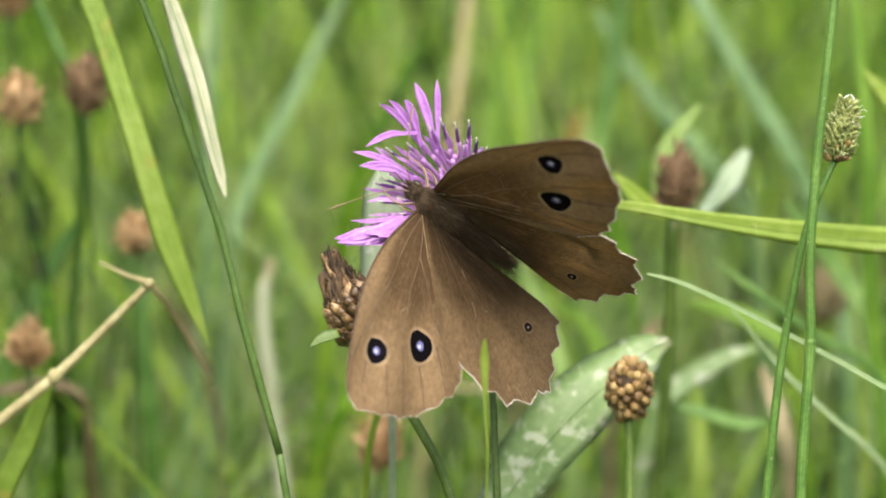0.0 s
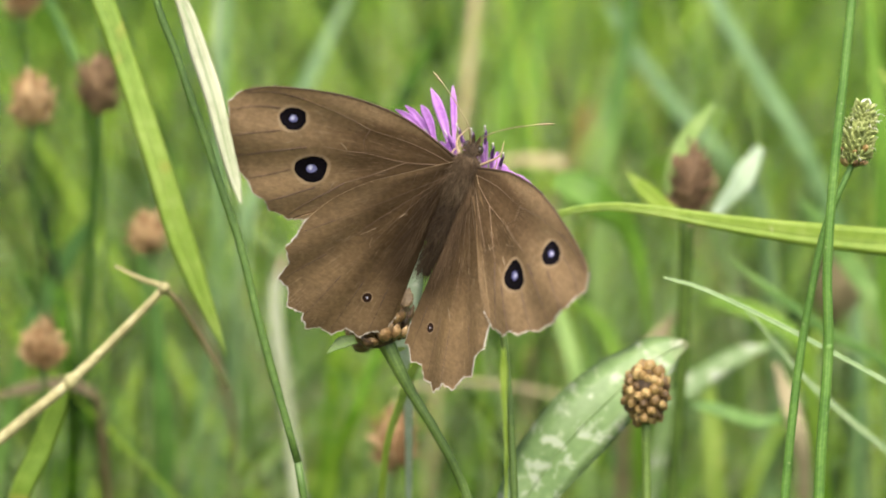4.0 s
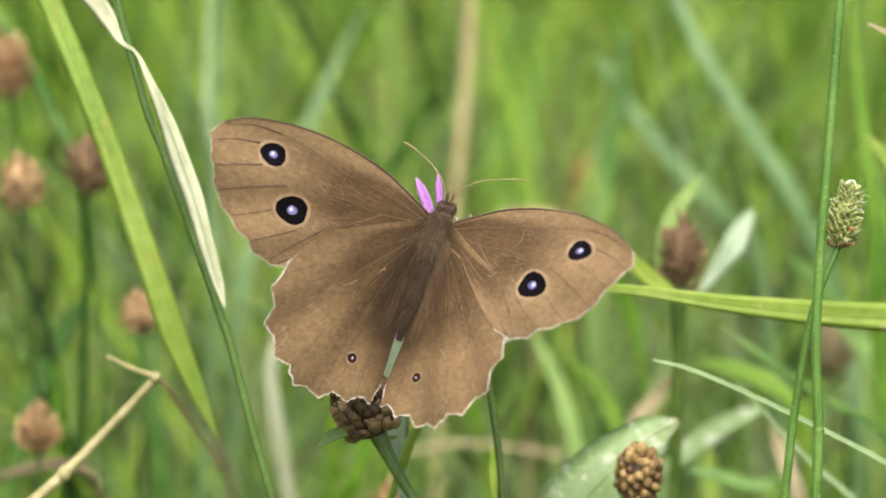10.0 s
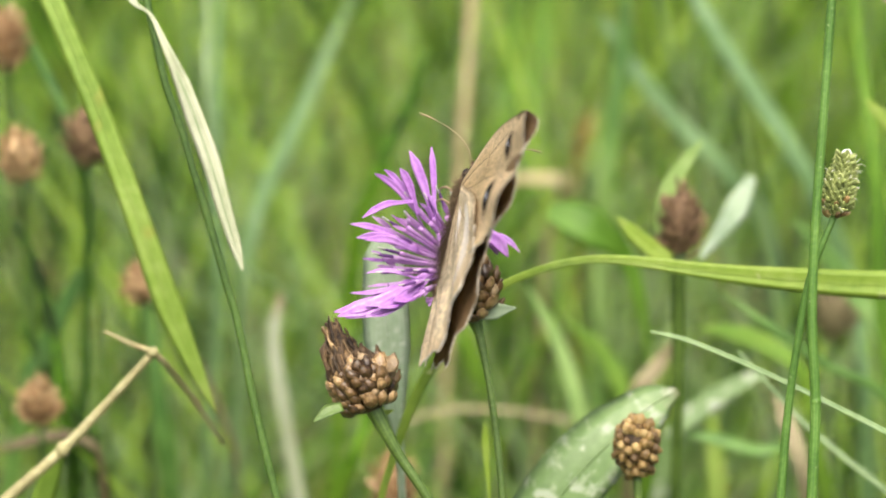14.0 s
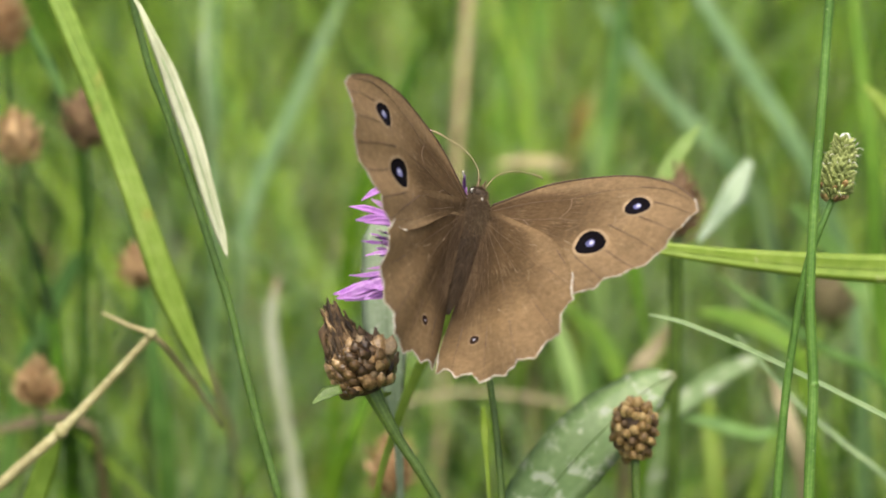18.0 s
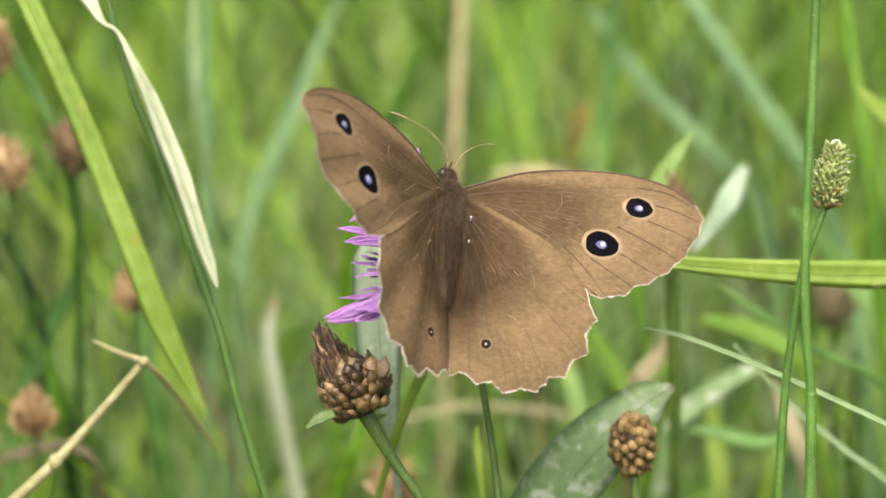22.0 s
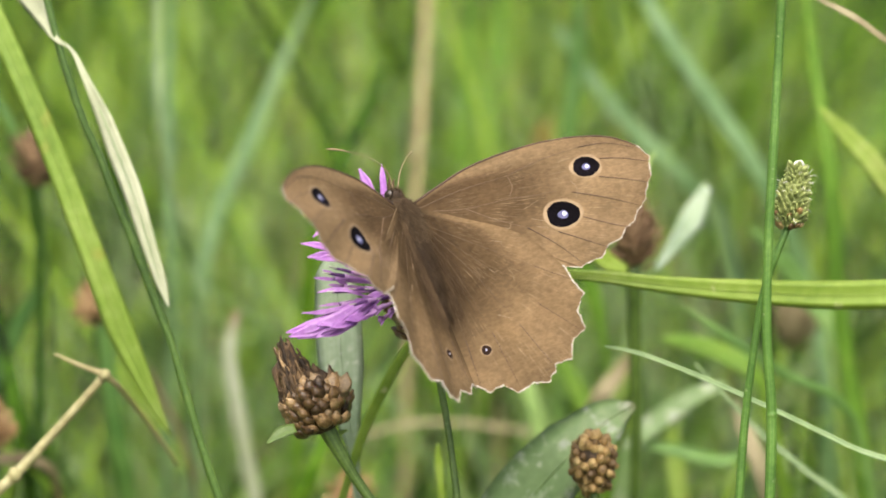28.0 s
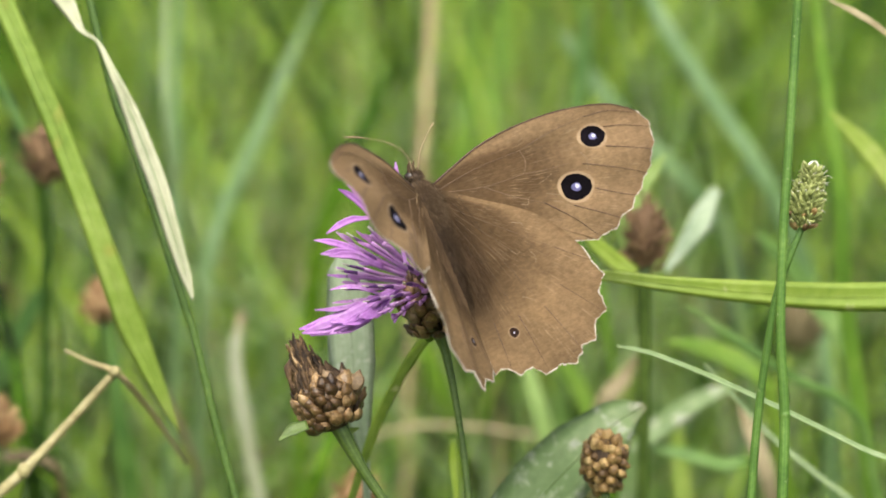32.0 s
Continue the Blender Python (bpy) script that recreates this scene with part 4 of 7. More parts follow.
UPW = (0, 0, 0.0008)
HEART, HEART_UP, HEART_LOW, HEART_RIGHT = (0.0003, 0.0001, 0.4615), (-0.0004, 0.0013, 0.4645), (-0.0006, -0.0019, 0.4594), (0.0049, 0.0012, 0.4618)
for tip, width, root in (((-0.0037, 0.0039, 0.4733), 0.0013, HEART_UP), ((-0.0009, 0.0049, 0.4735), 0.00085, HEART_UP), ((-0.0069, 0.0026, 0.4713), 0.0009, (-0.0025, 0.0013, 0.4656)), ((-0.0081, 0.0024, 0.4708), 0.0009, (-0.0025, 0.0013, 0.4656)),
                         ((-0.0049, 0.0021, 0.4716), 0.0012, (-0.0025, 0.0007, 0.4657)), ((-0.0096, -0.0015, 0.4663), 0.0009, (-0.0032, 0.0010, 0.4676)), ((-0.0111, -0.0023, 0.4658), 0.0009, (-0.0029, -0.0013, 0.4620)),
                         ((-0.0103, -0.0029, 0.4642), 0.0012, (-0.0025, -0.0013, 0.4619)), ((-0.0092, -0.0035, 0.4641), 0.0010, (-0.0025, -0.0014, 0.4617)), ((-0.0012, 0.0070, 0.4665), 0.0009, HEART), ((-0.0092, -0.0041, 0.4599), 0.0006, (-0.0022, -0.0027, 0.4584))):
    petal(tip, root, width, UPW)
for tip, width in (((-0.0130, -0.0073, 0.4560), 0.0018), ((-0.0126, -0.0079, 0.4557), 0.0020), ((-0.0116, -0.0076, 0.4553), 0.0020), ((-0.0092, -0.0071, 0.4553), 0.0020), ((-0.0111, -0.0055, 0.4578), 0.0007), ((-0.0121, -0.0058, 0.4558), 0.0018), ((-0.0075, -0.0067, 0.4563), 0.0020), ((-0.0092, -0.0061, 0.4564), 0.0018), ((-0.0057, -0.0064, 0.4571), 0.0018)):
    petal(tip, HEART_LOW, width, (0, 0, -0.0009), (-0.2, -0.75, 0.6))
for tip, width in (((0.0105, 0.0034, 0.4597), 0.0009), ((0.0089, 0.0018, 0.4597), 0.0018), ((0.0076, 0.0029, 0.4596), 0.0016), ((0.0083, 0.0040, 0.4598), 0.0015), ((0.0055, 0.0057, 0.4638), 0.0010), ((0.0067, 0.0028, 0.4620), 0.0014)):
    petal(tip, HEART_RIGHT, width, (0, 0, 0.0016), (0.3, -0.85, 0.4))
rnd = random.Random(21)
lean = Vector((-0.0050, -0.0079, 0.4669)) - Vector((0.0022, 0.0015, 0.4586))
lean.normalize()
turn = frame_along(lean)
for i in range(52):
    a, r = i * 2.4, 0.0042 * math.sqrt((i + 0.5) / 52)
    off = turn @ Vector((math.cos(a), math.sin(a), 0))
    root = Vector((0.0022, 0.0017, 0.4589)) + off * r * 0.55
    e = root + (lean + off * (0.28 + 0.5 * r / 0.0042)).normalized() * rnd.uniform(0.0055, 0.0085)
    mid = root.lerp(e, 0.55) + off * 0.0003
    floret = part("floret", tube(bmesh.new(), [root, mid, e], [0.00022, 0.00024, 0.00034], 6, 4, at=(0.0182, -0.0017, 0)), TUBE_PINK, FLOWER)
    dd = (e - mid).normalized()
    if i % 5 in (0, 2):
        part("anther", tube(bmesh.new(), [e - dd * 0.0005, e + dd * 0.0010, e + dd * 0.0022 + off * 0.0002], [0.00026, 0.00024, 0.00014], 6, 3, at=(0.0182, -0.0017, 0)), ANTHER, floret)
        part("style", tube(bmesh.new(), [e + dd * 0.0021, e + dd * 0.0027, e + dd * 0.0032], [0.0001, 0.0001, 0.00012], 5, 2, at=(0.0182, -0.0017, 0)), WHITE_HAIR, floret)
    else:
        for k in range(2):
            bm = bmesh.new()
            b2 = 2 * math.pi * k / 4 + i
            o2 = turn @ Vector((math.cos(b2), math.sin(b2), 0))
            strip(bm, [e - dd * 0.0004 + o2 * 0.0003, e + dd * 0.0009 + o2 * 0.0007, e + dd * rnd.uniform(0.0012, 0.0024) + o2 * 0.0009], [0.0004, 0.0005, 0.0001], lean, 3, 0.3, 0.00006, at=(0.0182, -0.0017, 0))
            part("lobe", bm, TUBE_PINK if i % 2 else PETAL, floret)

# broad greyish leaf behind the flower
leaf("greyish_leaf", "greyish green oblong leaf behind the flower",
     [(-0.0074, 0.0126, 0.4587), (-0.0071, 0.0115, 0.4561), (-0.0068, 0.0102, 0.4502), (-0.0065, 0.0089, 0.4443), (-0.0059, 0.0076, 0.4383), (-0.0050, 0.0071, 0.4319), (-0.0044, 0.0058, 0.4207), (0.0, 0.03, 0.3), (0.0, 0.035, -0.005)],
     [0.0016, 0.0052, 0.0064, 0.0064, 0.0042, 0.0014, 0.0010, 0.0011, 0.0014], (-0.25, -0.9, 0.2), GREY_LEAF, "leaf", 0.12, midrib=0.00012, rib_mat=GREY_LEAF)
# broad blotched leaf
leaf("broad_leaf", "broad pointed green leaf with pale blotches and a dry tip",
     [(0.0325, 0.0105, 0.4369), (0.0290, 0.0091, 0.4359), (0.0243, 0.0059, 0.4333), (0.0182, 0.0020, 0.4286), (0.0129, -0.0013, 0.4228), (0.0092, -0.0043, 0.4151), (0.022, 0.02, 0.28), (0.022, 0.03, -0.005)][::-1],
     [0.0015, 0.002, 0.006, 0.0098, 0.0105, 0.0100, 0.0062, 0.0010], (-0.35, -0.62, 0.70), BROAD_LEAF, "leaf", 0.2, wave=0.07, midrib=0.00016, rib_mat=BROAD_LEAF)


# seed head with round capsules
def capsule_head(center, radius, height, points, radii, seed):
    ob = stem("seed_head", "brown seed head of clustered round capsules on a green stalk", "seed head", points, radii, STALK_GREEN)
    c = Vector(center) - ob.location
    part("core", blob(bmesh.new(), c, (radius * 0.82, radius * 0.82, height * 0.44), 0.1), BRACT_DARK, ob)
    bm = bmesh.new()
    blob(bm, (0, 0, 0), (0.00078, 0.00078, 0.00088), 0.18, 10, 7, freq=1300)
    tube(bm, [(0, 0, 0.0007), (0, 0, 0.00098)], [0.00028, 0.00015], 5, 2)
    me = mesh_of("capsule", bm, SEED)
    bm = bmesh.new()
    blob(bm, (0, 0, 0), (0.0007, 0.0007, 0.0008), 0.18, 10, 7, freq=1300)
    me2 = mesh_of("capsule_green", bm, SPIKE_GREEN)
    rnd = random.Random(seed)
    n = 92
    for i in range(n):
        z = 1 - 2 * (i + 0.5) / n
        a = i * 2.39996
        s = math.sqrt(1 - z * z)
        out = Vector((math.cos(a) * s, math.sin(a) * s, z))
        q = c + Vector((out.x * radius * 0.8, out.y * radius * 0.8, out.z * height * 0.43)) + Vector((rnd.gauss(0, 0.00018), rnd.gauss(0, 0.00018), rnd.gauss(0, 0.00018)))
        m = Matrix.Translation(q) @ frame_along(out + Vector((rnd.gauss(0, 0.3), rnd.gauss(0, 0.3), rnd.gauss(0, 0.3)))).to_4x4() @ Matrix.Scale(rnd.uniform(0.7, 1.0), 4)
        share("capsule", me2 if rnd.random() < 0.06 else me, ob, m)
    return ob


capsule_head((0.0257, -0.0035, 0.4354), 0.0032, 0.0086, [(0.0258, -0.0048, 0.4320), (0.0261, -0.0063, 0.4271), (0.0266, -0.0101, 0.4125), down((0.0266, -0.0101, 0.4125), 0, 0.01)], [0.0006, 0.0006, 0.0007, 0.0008], 9)


# withered heads further back
def withered_head(center, radius, height, mat, seed, label, leafy=False):
    foot = Vector(down(center, 0.004, 0.012))
    ob = thing("withered_head", (foot.x, foot.y, 0), label, "seed head", "withered heads in the meadow")
    c = Vector(center) - ob.location
    rnd = random.Random(seed)
    part("stem", tube(bmesh.new(), [c - Vector((0, 0, height * 0.35)), c - Vector((-0.001, 0, 0.03)), c * 0.5 + Vector((0.001, 0, 0)), (0, 0, -0.005)], [0.0004, 0.0003, 0.0003, 0.0005] if not leafy else [0.0011, 0.0009, 0.0009, 0.001], 8, 6), STALK_GREEN if leafy else STALK_MID, ob)
    part("core", blob(bmesh.new(), c, (radius * 0.8, radius * 0.8, height * 0.45), 0.25, 12, 9, freq=400), mat, ob)
    bm = bmesh.new()
    blob(bm, (0, 0, 0.0006), (0.00030, 0.00022, 0.00125), 0.5, 7, 5, freq=1200)
    me = mesh_of("scale", bm, mat)
    for i in range(120):
        z = 1 - 2 * (i + 0.5) / 120
        a = i * 2.39996
        s = math.sqrt(1 - z * z)
        out = Vector((math.cos(a) * s, math.sin(a) * s, z))
        q = c + Vector((out.x * radius * 0.8, out.y * radius * 0.8, out.z * height * 0.44))
        q = c + (q - c) * rnd.uniform(0.75, 1.2) * (1 + 0.3 * noise.noise(out * 1.6 + Vector((seed, 0, 0))))
        d = (out + Vector((rnd.gauss(0, 0.3), rnd.gauss(0, 0.3), 1.25 + rnd.gauss(0, 0.3)))).normalized()
        share("scale", me, ob, Matrix.Translation(q) @ frame_along(d).to_4x4() @ Matrix.Rotation(rnd.uniform(0, 6), 4, "Z") @ Matrix.Scale(rnd.uniform(0.6, 1.25), 4))
    return ob


BACK = withered_head((0.0355, 0.0420, 0.4482), 0.0030, 0.0105, FAR_HEAD, 31, "brown withered flower head between two young leaves", True)
part("leaflet", strip(bmesh.new(), [(0.0345, 0.0442, 0.4430), (0.0331, 0.0457, 0.4468), (0.0345, 0.0479, 0.4521), (0.0372, 0.0493, 0.4560), (0.0393, 0.0503, 0.4584)], [0.001, 0.0026, 0.0031, 0.0022, 0.0003], (-0.5, -0.8, 0.2), 6, 0.25, at=BACK.location), YOUNG_LEAF, BACK)
part("leaflet", strip(bmesh.new(), [(0.0343, 0.0384, 0.4448), (0.0314, 0.0380, 0.4463), (0.0284, 0.0381, 0.4489), (0.0260, 0.0389, 0.4510)], [0.0012, 0.0028, 0.0024, 0.0003], (0, -0.8, 0.6), 6, 0.25, at=BACK.location), YELLOWGREEN, BACK)
part("leaflet", strip(bmesh.new(), [(0.0398, 0.0495, 0.4404), (0.0431, 0.0580, 0.4403), (0.0477, 0.0690, 0.4410), (0.0508, 0.0754, 0.4438)], [0.001, 0.0022, 0.0042, 0.0016], (0.2, -0.8, 0.5), 6, 0.25, at=BACK.location), GREY_LEAF, BACK, "pale whitish young leaf")
withered_head((-0.0633, 0.0707, 0.4483), 0.0032, 0.0078, ORANGE_HEAD, 32, "tan withered flower head on a thin stem")
withered_head((-0.0533, 0.0746, 0.4499), 0.0029, 0.0095, FAR_HEAD, 33, "brown withered flower head on a thin stem")
withered_head((-0.0598, 0.0535, 0.4142), 0.0030, 0.0067, ORANGE_HEAD, 34, "tan withered flower head on a thin stem")
withered_head((-0.0453, 0.0700, 0.4272), 0.0026, 0.0059, ORANGE_HEAD, 35, "small tan withered flower head on a thin stem")
withered_head((0.0701, 0.0992, 0.4103), 0.0040, 0.0112, OLIVE_HEAD, 36, "brown withered flower head low in the grass")
withered_head((-0.0056, 0.0492, 0.4026), 0.0036, 0.0100, ORANGE_HEAD, 37, "tan withered flower head low in the grass")
withered_head((-0.0674, 0.0904, 0.4611), 0.0030, 0.0100, ORANGE_HEAD, 38, "tan withered flower head on a thin stem")

# larger single blades behind
leaf("straw_stem", "tall straw-coloured dry grass stem", [(0.0117, 0.2198, 0.4654), (0.0104, 0.2067, 0.4328), (0.0087, 0.1979, 0.4111), (0.0068, 0.1883, 0.3873), (0.0050, 0.1761, 0.3569), (0.0041, 0.1718, 0.3194), (0.0, 0.22, -0.005)], [0.0017, 0.0019, 0.0020, 0.0018, 0.0012, 0.0010, 0.001], CAMWARD, STRAW_STEM, "grass stalk", 0.6)
leaf("withered_grass", "withered pale blade with a reddish tip", [(-0.0250, 0.1021, 0.4122), (-0.0262, 0.0996, 0.4060), (-0.0248, 0.0970, 0.3944), (-0.0220, 0.0931, 0.3768), (-0.0202, 0.0893, 0.3543), (-0.06, 0.15, -0.005)][::-1], [0.003, 0.0026, 0.0026, 0.0026, 0.0024, 0.0010], CAMWARD, WITHERED)
leaf("bluish_grass_blade", "bluish green grass blade, slanting", [(-0.0116, 0.1903, 0.4446), (-0.0189, 0.1846, 0.4299), (-0.0251, 0.1792, 0.4163), (-0.0324, 0.1734, 0.4016), (-0.0357, 0.1680, 0.3881), (-0.0375, 0.1679, 0.3608), (-0.09, 0.21, -0.005)], [0.0005, 0.0022, 0.0034, 0.0030, 0.0024, 0.002, 0.002], CAMWARD, BLUE_SEDGE, midrib=0.00012, rib_mat=BLUE_SEDGE)
leaf("bluish_grass_blade", "bluish green grass blade, slanting", [(0.0448, 0.1528, 0.4616), (0.0505, 0.1481, 0.4501), (0.0603, 0.1421, 0.4358), (0.0696, 0.1365, 0.4224), (0.0778, 0.1344, 0.4043), (0.0829, 0.1294, 0.3789), (0.10, 0.19, -0.005)], [0.002, 0.0030, 0.0034, 0.0034, 0.0032, 0.003, 0.003], CAMWARD, BLUE_SEDGE, midrib=0.00012, rib_mat=BLUE_SEDGE)
leaf("bluish_grass_blade", "bluish green grass blade, slanting", [(0.0356, 0.1861, 0.4366), (0.0413, 0.1826, 0.4283), (0.0503, 0.1783, 0.4179), (0.0604, 0.1743, 0.4086), (0.0709, 0.1779, 0.3915), (0.09, 0.23, -0.005)], [0.0015, 0.0032, 0.0034, 0.0032, 0.003, 0.003], CAMWARD, BLUE_SEDGE, midrib=0.00012, rib_mat=BLUE_SEDGE)
leaf("upright_grass_blade", "upright green grass blade", [(0.0670, 0.0933, 0.4755), (0.0688, 0.0865, 0.4589), (0.0711, 0.0797, 0.4422), (0.0721, 0.0755, 0.4264), (0.0739, 0.0725, 0.4139), (0.0777, 0.0665, 0.3884), (0.09, 0.10, -0.005)], [0.001, 0.0022, 0.0026, 0.0026, 0.0026, 0.0026, 0.002], CAMWARD, FIELD_LEAF, midrib=0.00012, rib_mat=FIELD_LEAF)
leaf("upright_grass_blade", "upright grass blade with a pale edge", [(-0.0372, 0.1536, 0.4590), (-0.0379, 0.1474, 0.4436), (-0.0384, 0.1420, 0.4302), (-0.0386, 0.1381, 0.4206), (-0.0385, 0.1310, 0.3898), (-0.10, 0.16, -0.005)], [0.001, 0.0016, 0.0018, 0.0017, 0.0015, 0.0015], CAMWARD, BLUE_SEDGE, midrib=0.00012, rib_mat=BLUE_SEDGE)
leaf("upright_grass_blade", "upright grass blade with a pale edge", [(-0.0383, 0.1341, 0.4642), (-0.0385, 0.1282, 0.4495), (-0.0385, 0.1249, 0.4413), (-0.0377, 0.1255, 0.4295), (-0.0338, 0.1310, 0.4034), (-0.06, 0.16, -0.005)], [0.001, 0.0014, 0.0014, 0.0010, 0.0008, 0.001], CAMWARD, SAGE, midrib=0.00012, rib_mat=SAGE)
leaf("meadow_leaf", "round-tipped bright green leaf in the grass", [(0.0201, 0.0972, 0.4292), (0.0234, 0.0968, 0.4286), (0.0282, 0.0959, 0.4266), (0.0333, 0.0989, 0.4209), (0.0377, 0.0977, 0.4047), (0.05, 0.13, -0.005)], [0.003, 0.007, 0.0075, 0.004, 0.001, 0.001], (0, -0.7, 0.7), FIELD_LEAF, "leaf")
leaf("dry_grass", "dry straw blade lying across the grass", [(-0.0048, 0.1206, 0.3792), (0.0055, 0.1213, 0.3814), (0.0158, 0.1210, 0.3812), (0.0262, 0.1202, 0.3797), (0.0324, 0.1196, 0.3785), (0.07, 0.15, 0.2), (0.07, 0.16, -0.005)], [0.0006, 0.0011, 0.0010, 0.0009, 0.0007, 0.0008, 0.001], (0, -0.7, 0.7), STRAW)
leaf("dry_grass", "short dry straw blade bent across the grass", [(0.0154, 0.1743, 0.4064), (0.0216, 0.1744, 0.4070), (0.0292, 0.1740, 0.4062), (0.0276, 0.1772, 0.4009), (0.0250, 0.1779, 0.3890), (0.035, 0.21, -0.005)], [0.0012, 0.0026, 0.0026, 0.0018, 0.0014, 0.001], (0, -0.7, 0.7), STRAW_STEM)
leaf("thin_grass", "thin green grass blade", [(-0.0661, 0.0796, 0.4344), (-0.0616, 0.0754, 0.4245), (-0.0580, 0.0686, 0.4078), (-0.0568, 0.0669, 0.3903), (-0.09, 0.11, -0.005)], [0.001, 0.002, 0.0022, 0.0022, 0.002], CAMWARD, GRASS)
leaf("pale_grass_leaf_far", "pale green leaf lying low in the grass", [(0.0401, 0.0650, 0.4040), (0.0455, 0.0645, 0.4032), (0.0518, 0.0637, 0.4016), (0.0584, 0.0653, 0.4003), (0.09, 0.09, -0.005)], [0.001, 0.0024, 0.0026, 0.001, 0.001], (0, -0.6, 0.75), SEDGE)
leaf("meadow_leaf", "pale green leaf with a dry brown tip", [(0.0540, 0.0683, 0.4129), (0.0491, 0.0677, 0.4112), (0.0428, 0.0663, 0.4074), (0.0383, 0.0645, 0.4027), (0.04, 0.09, -0.005)], [0.001, 0.0035, 0.004, 0.003, 0.001], (0, -0.6, 0.75), BROAD_LEAF, "leaf")


